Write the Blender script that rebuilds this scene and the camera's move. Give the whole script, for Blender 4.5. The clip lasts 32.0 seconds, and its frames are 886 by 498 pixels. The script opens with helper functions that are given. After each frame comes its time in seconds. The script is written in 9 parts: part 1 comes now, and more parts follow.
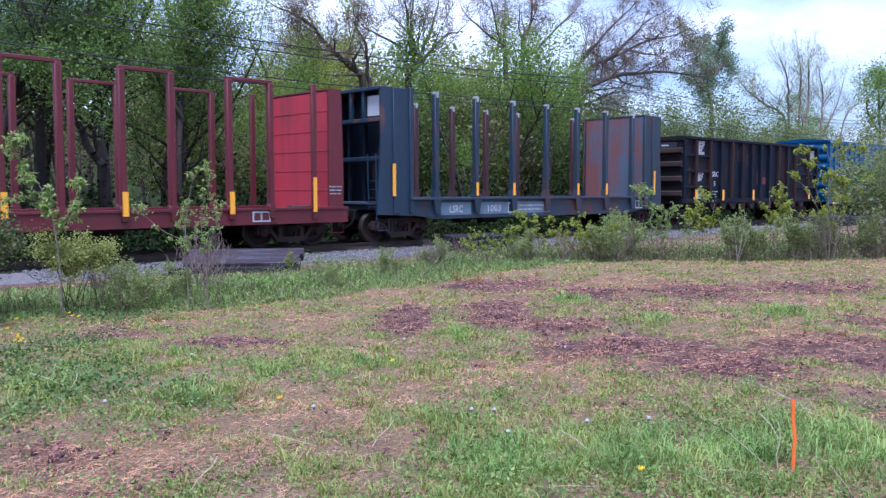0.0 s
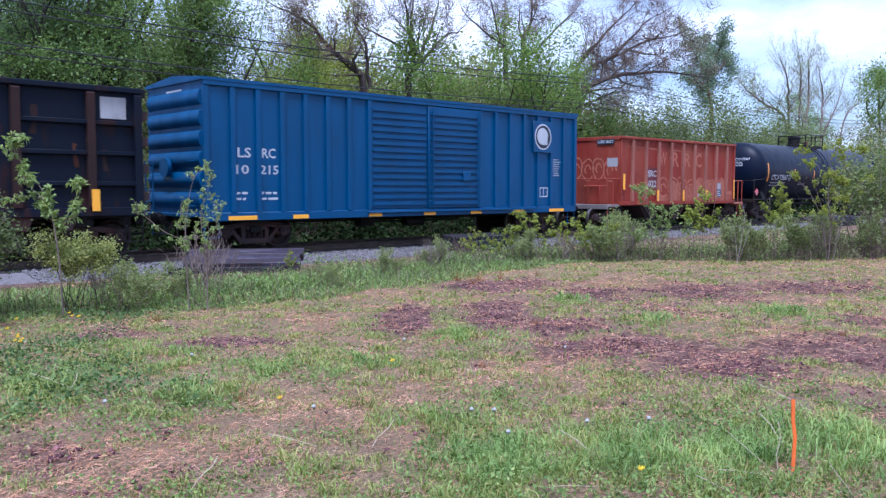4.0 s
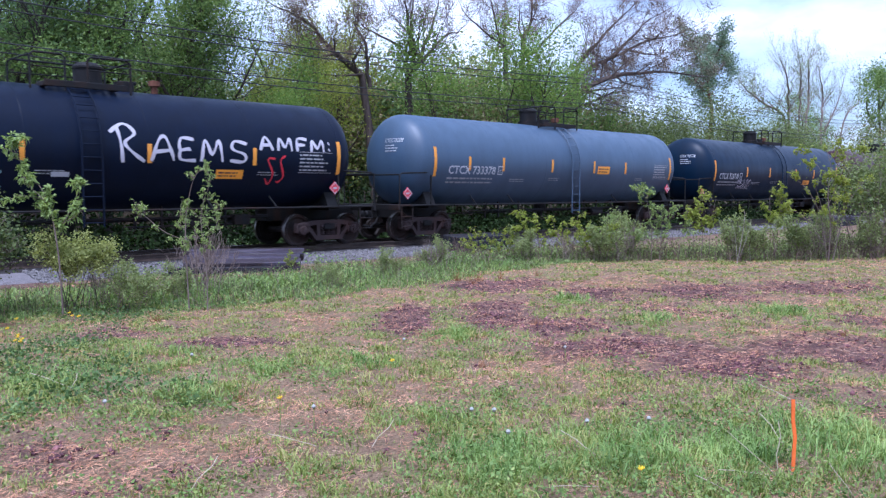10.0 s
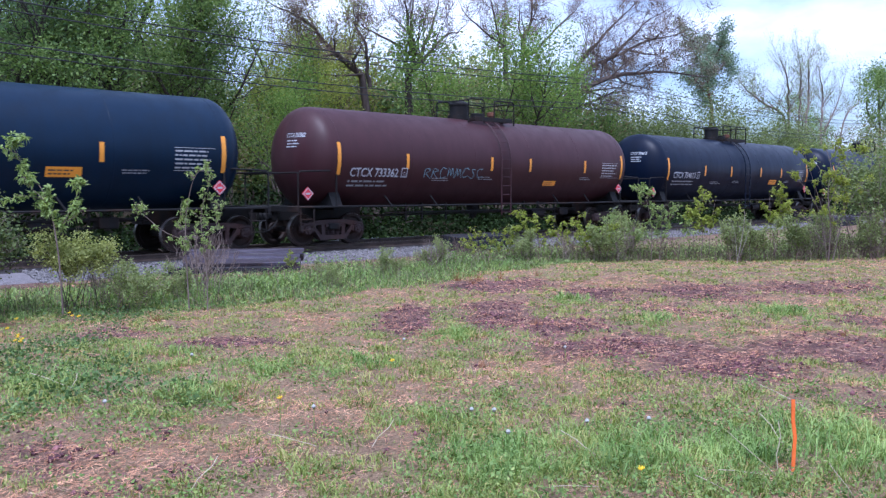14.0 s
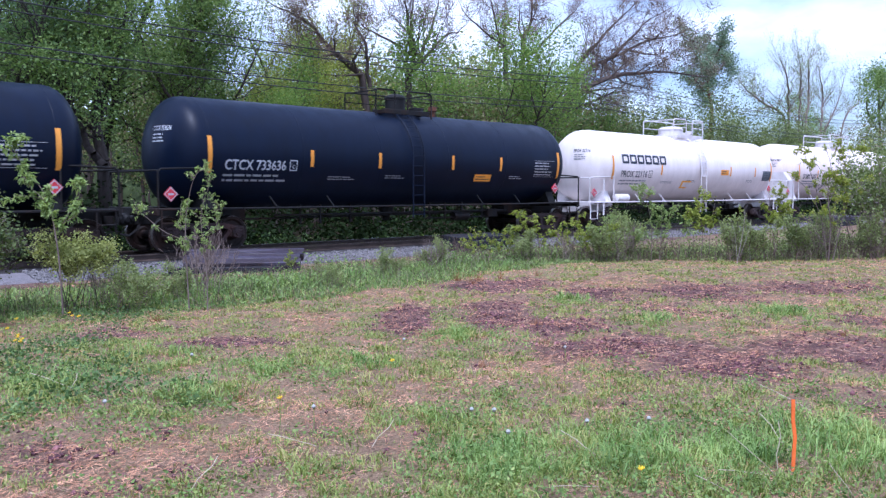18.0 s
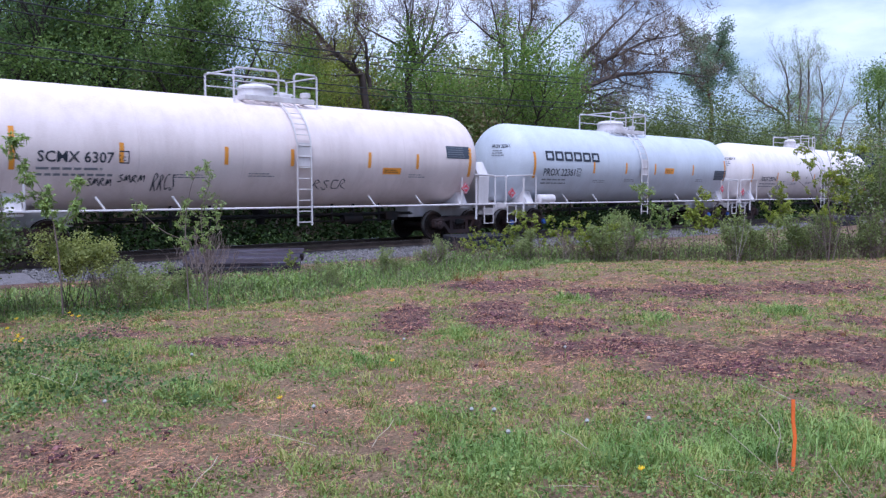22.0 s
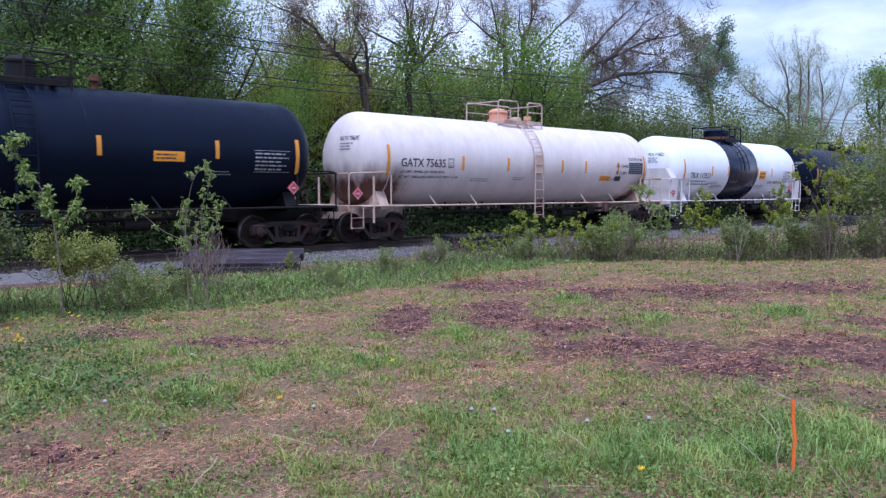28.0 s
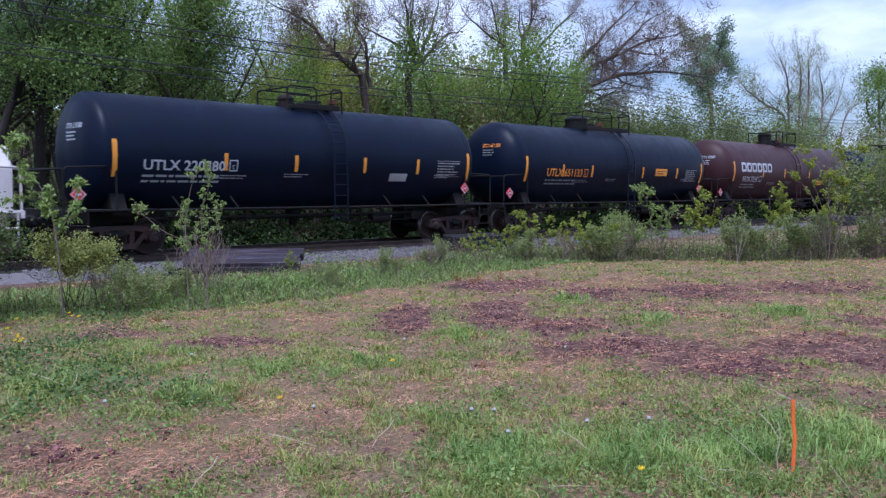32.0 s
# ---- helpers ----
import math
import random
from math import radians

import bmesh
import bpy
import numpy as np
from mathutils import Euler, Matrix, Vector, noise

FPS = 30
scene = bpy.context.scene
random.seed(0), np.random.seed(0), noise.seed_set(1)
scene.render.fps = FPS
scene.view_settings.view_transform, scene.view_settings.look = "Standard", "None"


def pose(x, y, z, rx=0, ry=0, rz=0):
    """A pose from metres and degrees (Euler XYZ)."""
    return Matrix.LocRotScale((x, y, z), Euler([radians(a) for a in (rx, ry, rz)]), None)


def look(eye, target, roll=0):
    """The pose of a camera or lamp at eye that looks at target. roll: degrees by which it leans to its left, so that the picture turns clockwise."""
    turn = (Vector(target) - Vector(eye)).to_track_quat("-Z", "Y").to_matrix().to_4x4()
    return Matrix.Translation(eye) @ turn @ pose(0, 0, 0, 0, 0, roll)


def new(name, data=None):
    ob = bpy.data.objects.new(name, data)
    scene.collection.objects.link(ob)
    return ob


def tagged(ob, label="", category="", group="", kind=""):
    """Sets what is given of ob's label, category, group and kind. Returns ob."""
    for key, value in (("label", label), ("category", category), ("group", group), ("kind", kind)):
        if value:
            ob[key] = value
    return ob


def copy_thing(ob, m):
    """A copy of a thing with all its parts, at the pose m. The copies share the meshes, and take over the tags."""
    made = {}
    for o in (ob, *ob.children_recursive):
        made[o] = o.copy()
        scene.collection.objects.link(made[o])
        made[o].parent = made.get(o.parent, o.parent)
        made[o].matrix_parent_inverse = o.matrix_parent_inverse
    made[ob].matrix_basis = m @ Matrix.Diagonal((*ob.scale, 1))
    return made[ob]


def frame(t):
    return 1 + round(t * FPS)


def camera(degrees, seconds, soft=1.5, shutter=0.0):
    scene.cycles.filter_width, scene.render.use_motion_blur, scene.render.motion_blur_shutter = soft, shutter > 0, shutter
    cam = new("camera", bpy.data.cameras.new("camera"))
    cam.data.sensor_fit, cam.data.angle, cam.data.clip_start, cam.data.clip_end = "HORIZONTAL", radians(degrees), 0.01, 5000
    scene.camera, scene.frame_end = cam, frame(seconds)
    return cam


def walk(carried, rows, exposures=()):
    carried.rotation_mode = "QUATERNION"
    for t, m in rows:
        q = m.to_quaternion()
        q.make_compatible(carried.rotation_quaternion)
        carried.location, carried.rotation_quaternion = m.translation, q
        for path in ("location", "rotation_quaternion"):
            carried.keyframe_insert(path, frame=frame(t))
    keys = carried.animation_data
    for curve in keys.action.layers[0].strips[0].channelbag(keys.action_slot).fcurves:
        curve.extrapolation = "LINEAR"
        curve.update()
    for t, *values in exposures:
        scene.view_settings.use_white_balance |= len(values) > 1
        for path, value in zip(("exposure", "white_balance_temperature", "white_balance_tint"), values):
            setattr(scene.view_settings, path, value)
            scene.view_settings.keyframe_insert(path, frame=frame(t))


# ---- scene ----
# ---------------------------------------------------------------- camera
EYE = Vector((0.0, 0.0, 1.6))
AXIS, TILT = radians(46.226), radians(4.003)
cam = camera(55.63, 32.0, soft=1.35, shutter=0.12)
VIEW = look(EYE, EYE + 20 * Vector((math.cos(AXIS) * math.cos(TILT), math.sin(AXIS) * math.cos(TILT), -math.sin(TILT))))
walk(cam, [(0.0, VIEW), (32.0, VIEW)], exposures=[(0.0, 0.62, 5020, 21), (18.9, 0.66, 5020, 21), (20.8, 0.22, 5120, 20), (26.0, 0.16, 5120, 20), (32.0, 0.16, 5120, 20)])

TRACK_Y = 21.0
# how far the train has rolled, in metres, at a time in seconds
ROLLED = [(0.0, 0.0), (4.5, 43.71), (9.0, 87.63), (15.5, 151.62), (19.0, 186.17), (22.0, 215.69), (26.5, 259.91), (29.0, 284.6), (32.0, 314.38)]


def rolled(t):
    return float(np.polyval(ROLL_FIT, t))


ROLL_FIT = np.polyfit([a for a, _ in ROLLED], [b for _, b in ROLLED], 4)
ROLL_FIT[-1] = 0.0

# ---------------------------------------------------------------- world and sun
SUN_AZ, SUN_EL = radians(218.0), radians(66.0)   # towards the sun: azimuth from +x, height
world = bpy.data.worlds.new("world")
scene.world = world
world.use_nodes = True
wn, wl = world.node_tree.nodes, world.node_tree.links
wn.clear()
w_out = wn.new("ShaderNodeOutputWorld")
w_bg = wn.new("ShaderNodeBackground")
w_sky = wn.new("ShaderNodeTexSky")
w_sky.sky_type = "NISHITA"
w_sky.sun_disc = False
w_sky.sun_elevation = SUN_EL
w_sky.sun_rotation = radians(90) - SUN_AZ
w_sky.air_density, w_sky.dust_density, w_sky.ozone_density = 1.0, 1.2, 1.2
w_co = wn.new("ShaderNodeTexCoord")
w_map = wn.new("ShaderNodeMapping")
w_map.inputs["Scale"].default_value = (1.6, 1.6, 4.5)
w_map.inputs["Location"].default_value = (0.35, 0.2, 0.0)
w_noise = wn.new("ShaderNodeTexNoise")
w_noise.inputs["Scale"].default_value = 1.5
w_noise.inputs["Detail"].default_value = 7.0
w_noise.inputs["Roughness"].default_value = 0.55
w_ramp = wn.new("ShaderNodeValToRGB")
w_ramp.color_ramp.elements[0].position, w_ramp.color_ramp.elements[0].color = 0.35, (0, 0, 0, 1)
w_ramp.color_ramp.elements[1].position, w_ramp.color_ramp.elements[1].color = 0.57, (1, 1, 1, 1)
w_mix = wn.new("ShaderNodeMixRGB")
w_mix.inputs[2].default_value = (9.4, 9.9, 10.6, 1)
w_bg.inputs["Strength"].default_value = 0.098
wl.new(w_co.outputs["Generated"], w_map.inputs["Vector"])
wl.new(w_map.outputs["Vector"], w_noise.inputs["Vector"])
wl.new(w_noise.outputs["Fac"], w_ramp.inputs["Fac"])
wl.new(w_ramp.outputs["Color"], w_mix.inputs[0])
wl.new(w_sky.outputs["Color"], w_mix.inputs[1])
wl.new(w_mix.outputs["Color"], w_bg.inputs["Color"])
wl.new(w_bg.outputs["Background"], w_out.inputs["Surface"])

sun = new("sun", bpy.data.lights.new("sun", "SUN"))
sun.data.energy, sun.data.angle, sun.data.color = 3.1, radians(16), (1.0, 0.95, 0.88)
sun.matrix_world = look((0, 0, 30), Vector((0, 0, 30)) - Vector((math.cos(SUN_AZ) * math.cos(SUN_EL), math.sin(SUN_AZ) * math.cos(SUN_EL), math.sin(SUN_EL))))


# ---------------------------------------------------------------- materials
def material(name):
    m = bpy.data.materials.new(name)
    m.use_nodes = True
    n = m.node_tree.nodes
    return m, n, m.node_tree.links, n["Principled BSDF"]


def noise_node(n, l, scale, detail=5.0, rough=0.55, stretch=(1, 1, 1)):
    co, mp, nz = n.new("ShaderNodeTexCoord"), n.new("ShaderNodeMapping"), n.new("ShaderNodeTexNoise")
    mp.inputs["Scale"].default_value = stretch
    nz.inputs["Scale"].default_value, nz.inputs["Detail"].default_value, nz.inputs["Roughness"].default_value = scale, detail, rough
    l.new(co.outputs["Object"], mp.inputs["Vector"])
    l.new(mp.outputs["Vector"], nz.inputs["Vector"])
    return nz.outputs["Fac"]


def ramp(n, l, fac, stops):
    r = n.new("ShaderNodeValToRGB")
    while len(r.color_ramp.elements) < len(stops):
        r.color_ramp.elements.new(0.5)
    for e, (p, c) in zip(r.color_ramp.elements, stops):
        e.position, e.color = p, (*c, 1) if len(c) == 3 else c
    l.new(fac, r.inputs["Fac"])
    return r.outputs["Color"]


def mixed(n, l, fac, a, b, mode="MIX"):
    x = n.new("ShaderNodeMixRGB")
    x.blend_type = mode
    for sock, v in zip(x.inputs, (fac, a, b)):
        if isinstance(v, (int, float)):
            sock.default_value = v
        elif isinstance(v, tuple):
            sock.default_value = (*v, 1)
        else:
            l.new(v, sock)
    return x.outputs["Color"]


def bumped(n, l, b, height, strength, distance=0.02):
    k = n.new("ShaderNodeBump")
    k.inputs["Strength"].default_value, k.inputs["Distance"].default_value = strength, distance
    l.new(height, k.inputs["Height"])
    l.new(k.outputs["Normal"], b.inputs["Normal"])


def paint(name, colour, rough=0.45, grime=(0.06, 0.05, 0.045), dirt=0.35, rust=0.0, rust_colour=(0.13, 0.045, 0.022), spec=0.5, streak=2.2, metal=0.0):
    """Weathered paint on steel: grime in streaks that run down, rust in blotches, fine scratches."""
    m, n, l, b = material(name)
    big = noise_node(n, l, 0.55, 6, 0.6)
    run = noise_node(n, l, streak, 5, 0.6, (1.0, 1.0, 0.16))
    fine = noise_node(n, l, 34, 4, 0.6)
    base = mixed(n, l, ramp(n, l, big, [(0.3, (0.0,) * 3), (0.75, (1.0,) * 3)]), colour, tuple(min(1, c * 1.22) for c in colour))
    d = ramp(n, l, run, [(0.42, (0.0,) * 3), (0.80, (dirt,) * 3)])
    col = mixed(n, l, d, base, grime)
    if rust:
        r = ramp(n, l, mixed(n, l, 0.45, big, run), [(0.58 - 0.24 * rust, (0.0,) * 3), (0.68 - 0.14 * rust, (0.9,) * 3)])
        col = mixed(n, l, r, col, mixed(n, l, fine, rust_colour, tuple(c * 2.1 for c in rust_colour)))
    col = mixed(n, l, 0.10, col, ramp(n, l, fine, [(0.3, (0.0,) * 3), (0.7, (1.0,) * 3)]), "OVERLAY")
    l.new(col, b.inputs["Base Color"])
    rr = n.new("ShaderNodeMapRange")
    rr.inputs["To Min"].default_value, rr.inputs["To Max"].default_value = max(0.05, rough - 0.12), min(1, rough + 0.2)
    l.new(run, rr.inputs["Value"])
    l.new(rr.outputs["Result"], b.inputs["Roughness"])
    b.inputs["Specular IOR Level"].default_value = spec
    b.inputs["Metallic"].default_value = metal
    bumped(n, l, b, fine, 0.06, 0.004)
    return m


def simple(name, colour, rough=0.7, var=0.3, scale=9.0, bump=0.3, stretch=(1, 1, 1), spec=0.3):
    m, n, l, b = material(name)
    f = noise_node(n, l, scale, 6, 0.6, stretch)
    g = noise_node(n, l, scale * 0.17, 3, 0.5, stretch)
    lo, hi = tuple(c * (1 - var) for c in colour), tuple(min(1, c * (1 + var)) for c in colour)
    c = mixed(n, l, 0.5, ramp(n, l, f, [(0.3, lo), (0.7, hi)]), ramp(n, l, g, [(0.35, lo), (0.65, hi)]))
    l.new(c, b.inputs["Base Color"])
    b.inputs["Roughness"].default_value = rough
    b.inputs["Specular IOR Level"].default_value = spec
    if bump:
        bumped(n, l, b, f, bump, 0.02)
    return m


def leafy(name, stops, trans=0.45, rough=0.55, spec=0.25, patchy=0.0):
    """Leaves: each one its own shade, with light coming through; patchy ones vary tuft by tuft as well."""
    m, n, l, b = material(name)
    g = n.new("ShaderNodeNewGeometry")
    big = noise_node(n, l, patchy or 0.6, 3, 0.6)
    f = n.new("ShaderNodeMath")
    f.operation = "MULTIPLY_ADD"
    f.inputs[1].default_value, f.inputs[2].default_value = (0.36, -0.50) if patchy else (0.6, 0.0)
    l.new(g.outputs["Random Per Island"], f.inputs[0])
    f2 = n.new("ShaderNodeMath")
    f2.operation = "MULTIPLY_ADD"
    f2.inputs[1].default_value = 1.65 if patchy else 0.5
    l.new(big, f2.inputs[0])
    l.new(f.outputs[0], f2.inputs[2])
    c = ramp(n, l, f2.outputs[0], stops)
    l.new(c, b.inputs["Base Color"])
    b.inputs["Roughness"].default_value = rough
    b.inputs["Specular IOR Level"].default_value = spec
    if trans:
        t, mx = n.new("ShaderNodeBsdfTranslucent"), n.new("ShaderNodeMixShader")
        l.new(mixed(n, l, 1.0, c, (1.0, 1.0, 0.55), "MULTIPLY"), t.inputs["Color"])
        mx.inputs[0].default_value = trans
        l.new(b.outputs[0], mx.inputs[1])
        l.new(t.outputs[0], mx.inputs[2])
        l.new(mx.outputs[0], n["Material Output"].inputs["Surface"])
    return m


M = {}
M["tank_black"] = paint("tank_black", (0.0034, 0.0072, 0.0200), 0.38, (0.0032, 0.0045, 0.0085), 0.5, spec=0.13)
M["band_gloss"] = paint("band_gloss", (0.0028, 0.0075, 0.0270), 0.22, (0.0030, 0.0045, 0.0085), 0.3, spec=0.5)
M["tank_teal"] = paint("tank_teal", (0.0036, 0.0135, 0.0330), 0.38, (0.0032, 0.0065, 0.0108), 0.45, spec=0.16)
M["tank_grey"] = paint("tank_grey", (0.040, 0.070, 0.118), 0.45, (0.026, 0.042, 0.062), 0.35, spec=0.5)
M["tank_brown"] = paint("tank_brown", (0.038, 0.013, 0.016), 0.45, (0.018, 0.008, 0.010), 0.45, spec=0.25)
M["tank_white"] = paint("tank_white", (0.69, 0.63, 0.62), 0.42, (0.28, 0.24, 0.22), 0.3, spec=0.4)
M["tank_bright"] = paint("tank_bright", (0.70, 0.72, 0.78), 0.36, (0.42, 0.42, 0.45), 0.25, spec=0.5)
M["tank_cream"] = paint("tank_cream", (0.66, 0.57, 0.55), 0.5, (0.36, 0.27, 0.24), 0.35, rust=0.0, spec=0.35)
def stained(m, reach):
    """Adds black and rusty spill stains near both ends of a tank, low on its side."""
    n, l = m.node_tree.nodes, m.node_tree.links
    b = n["Principled BSDF"]
    old = b.inputs["Base Color"].links[0].from_socket
    co, sep = n.new("ShaderNodeTexCoord"), n.new("ShaderNodeSeparateXYZ")
    l.new(co.outputs["Object"], sep.inputs[0])
    far, low, blot = n.new("ShaderNodeMath"), n.new("ShaderNodeMapRange"), noise_node(n, l, 1.3, 6, 0.62, (1, 1, 0.45))
    far.operation = "ABSOLUTE"
    l.new(sep.outputs["X"], far.inputs[0])
    end = n.new("ShaderNodeMapRange")
    end.inputs["From Min"].default_value, end.inputs["From Max"].default_value = reach - 1.2, reach + 0.3
    l.new(far.outputs[0], end.inputs["Value"])
    low.inputs["From Min"].default_value, low.inputs["From Max"].default_value, low.inputs["To Min"].default_value, low.inputs["To Max"].default_value = 1.1, 2.7, 1.0, 0.0
    l.new(sep.outputs["Z"], low.inputs["Value"])
    k, q = n.new("ShaderNodeMath"), n.new("ShaderNodeMath")
    k.operation = q.operation = "MULTIPLY"
    l.new(end.outputs[0], k.inputs[0])
    l.new(low.outputs[0], k.inputs[1])
    l.new(k.outputs[0], q.inputs[0])
    l.new(ramp(n, l, blot, [(0.30, (0.3,) * 3), (0.62, (1.5,) * 3)]), q.inputs[1])
    tone = ramp(n, l, q.outputs[0], [(0.12, (0.0,) * 3), (0.62, (1.0,) * 3)])
    l.new(mixed(n, l, tone, old, mixed(n, l, blot, (0.16, 0.06, 0.04), (0.03, 0.02, 0.02))), b.inputs["Base Color"])


M["tank_stained"] = paint("tank_stained", (0.63, 0.57, 0.57), 0.5, (0.36, 0.27, 0.24), 0.35, rust=0.0, spec=0.35)
stained(M["tank_stained"], 6.6)
M["tank_silver"] = paint("tank_silver", (0.47, 0.50, 0.55), 0.45, (0.30, 0.30, 0.31), 0.3, spec=0.4)
M["red"] = paint("red", (0.100, 0.010, 0.016), 0.55, (0.030, 0.008, 0.010), 0.4, rust=0.2, rust_colour=(0.05, 0.011, 0.010))
M["red_panel"] = paint("red_panel", (0.33, 0.024, 0.040), 0.55, (0.20, 0.030, 0.040), 0.45, rust=0.1, rust_colour=(0.14, 0.02, 0.025))
M["slate"] = paint("slate", (0.012, 0.026, 0.046), 0.55, (0.022, 0.018, 0.018), 0.4, rust=0.25, rust_colour=(0.05, 0.017, 0.012))
M["slate_clean"] = paint("slate_clean", (0.010, 0.027, 0.052), 0.55, (0.014, 0.018, 0.022), 0.35, rust=0.05)
M["slate_rusty"] = paint("slate_rusty", (0.058, 0.080, 0.118), 0.6, (0.075, 0.045, 0.042), 0.5, rust=0.42, rust_colour=(0.080, 0.032, 0.028))
M["slate_bleached"] = paint("slate_bleached", (0.070, 0.095, 0.135), 0.6, (0.10, 0.050, 0.045), 0.6, rust=0.62, rust_colour=(0.105, 0.036, 0.030), streak=1.6)
M["stake_red"] = paint("stake_red", (0.040, 0.012, 0.013), 0.6, (0.014, 0.010, 0.012), 0.5, rust=0.3, rust_colour=(0.035, 0.012, 0.010))
M["gondola_black"] = paint("gondola_black", (0.0036, 0.0072, 0.0165), 0.6, (0.008, 0.007, 0.008), 0.4, rust=0.30, rust_colour=(0.022, 0.008, 0.006), spec=0.15, streak=3.0)
M["boxcar_blue"] = paint("boxcar_blue", (0.0012, 0.054, 0.150), 0.45, (0.004, 0.026, 0.060), 0.45, rust=0.0, spec=0.3)
M["hopper_red"] = paint("hopper_red", (0.195, 0.024, 0.014), 0.6, (0.36, 0.115, 0.062), 0.72, rust=0.30, rust_colour=(0.075, 0.014, 0.010), spec=0.25, streak=1.3)
M["hopper_rib"] = paint("hopper_rib", (0.27, 0.095, 0.065), 0.65, (0.10, 0.022, 0.016), 0.6, rust=0.3, rust_colour=(0.10, 0.022, 0.015))
M["steel_dark"] = paint("steel_dark", (0.007, 0.007, 0.008), 0.65, (0.016, 0.012, 0.010), 0.5, rust=0.25, rust_colour=(0.018, 0.009, 0.006), spec=0.25)
M["truck"] = paint("truck", (0.036, 0.024, 0.024), 0.7, (0.060, 0.040, 0.037), 0.6, rust=0.4, rust_colour=(0.050, 0.022, 0.017), spec=0.25)
M["wheel"] = paint("wheel", (0.014, 0.010, 0.009), 0.6, (0.026, 0.017, 0.014), 0.5, rust=0.4, rust_colour=(0.024, 0.011, 0.008), spec=0.25)
M["tread"] = simple("tread", (0.22, 0.20, 0.19), 0.35, 0.15, 30, 0.05)
M["tread"].node_tree.nodes["Principled BSDF"].inputs["Metallic"].default_value = 0.9
M["hatch_peach"] = paint("hatch_peach", (0.62, 0.30, 0.19), 0.55, (0.30, 0.14, 0.09), 0.4)
M["white_steel"] = paint("white_steel", (0.58, 0.55, 0.56), 0.5, (0.22, 0.15, 0.12), 0.4, rust=0.0)
M["cream_steel"] = paint("cream_steel", (0.50, 0.38, 0.32), 0.55, (0.25, 0.12, 0.08), 0.5, rust=0.2)
M["rib_rust"] = paint("rib_rust", (0.026, 0.013, 0.012), 0.7, (0.010, 0.008, 0.009), 0.5, rust=0.4, rust_colour=(0.028, 0.010, 0.008), spec=0.2)
M["yellow"] = paint("yellow", (0.82, 0.38, 0.02), 0.4, (0.25, 0.14, 0.05), 0.15)
M["yellow_old"] = paint("yellow_old", (0.66, 0.27, 0.02), 0.45, (0.2, 0.1, 0.05), 0.25)
M["orange_sign"] = paint("orange_sign", (0.75, 0.30, 0.02), 0.45, (0.2, 0.1, 0.05), 0.2)
M["ink_white"] = paint("ink_white", (0.42, 0.44, 0.48), 0.6, (0.14, 0.15, 0.16), 0.45)
M["ink_black"] = paint("ink_black", (0.016, 0.022, 0.036), 0.6, (0.05, 0.05, 0.055), 0.2)
M["ink_faint"] = paint("ink_faint", (0.16, 0.17, 0.19), 0.65, (0.3, 0.3, 0.3), 0.4)
M["pale_field"] = paint("pale_field", (0.115, 0.165, 0.225), 0.6, (0.05, 0.06, 0.07), 0.5)
M["table_dark"] = paint("table_dark", (0.035, 0.050, 0.075), 0.6, (0.10, 0.10, 0.11), 0.3)
M["bearing_blue"] = paint("bearing_blue", (0.02, 0.07, 0.30), 0.5, (0.03, 0.03, 0.04), 0.4)
M["ink_orange"] = paint("ink_orange", (0.70, 0.24, 0.02), 0.6, (0.2, 0.1, 0.05), 0.25)
M["ink_grey"] = paint("ink_grey", (0.28, 0.29, 0.31), 0.65, (0.1, 0.1, 0.1), 0.4)
M["plate"] = paint("plate", (0.34, 0.34, 0.36), 0.6, (0.12, 0.11, 0.11), 0.6)
M["placard_red"] = paint("placard_red", (0.50, 0.02, 0.04), 0.4, (0.2, 0.05, 0.05), 0.2)
M["rust"] = simple("rust", (0.12, 0.05, 0.03), 0.85, 0.5, 14, 0.4)
M["rust_dark"] = simple("rust_dark", (0.060, 0.022, 0.012), 0.9, 0.5, 14, 0.3)
M["spray_white"] = paint("spray_white", (0.46, 0.44, 0.50), 0.7, (0.22, 0.22, 0.25), 0.3)
M["spray_blue"] = paint("spray_blue", (0.16, 0.26, 0.31), 0.7, (0.08, 0.1, 0.12), 0.4)
M["spray_rust"] = paint("spray_rust", (0.36, 0.125, 0.075), 0.75, (0.20, 0.036, 0.022), 0.8, streak=4.0)
M["worn_red"] = paint("worn_red", (0.30, 0.095, 0.055), 0.75, (0.17, 0.026, 0.016), 0.95, rust=0.35, rust_colour=(0.16, 0.026, 0.015), streak=2.6)
M["spray_black"] = paint("spray_black", (0.03, 0.035, 0.05), 0.7, (0.1, 0.1, 0.1), 0.3)
M["rail_steel"] = simple("rail_steel", (0.06, 0.042, 0.034), 0.55, 0.4, 20, 0.2)
M["rail_top"] = simple("rail_top", (0.45, 0.44, 0.43), 0.25, 0.2, 20, 0.03)
M["rail_top"].node_tree.nodes["Principled BSDF"].inputs["Metallic"].default_value = 0.9
M["tie"] = simple("tie", (0.055, 0.042, 0.036), 0.9, 0.5, 12, 0.6, (0.3, 6, 6))
M["ballast"] = simple("ballast", (0.155, 0.142, 0.150), 0.9, 0.35, 40, 0.8)
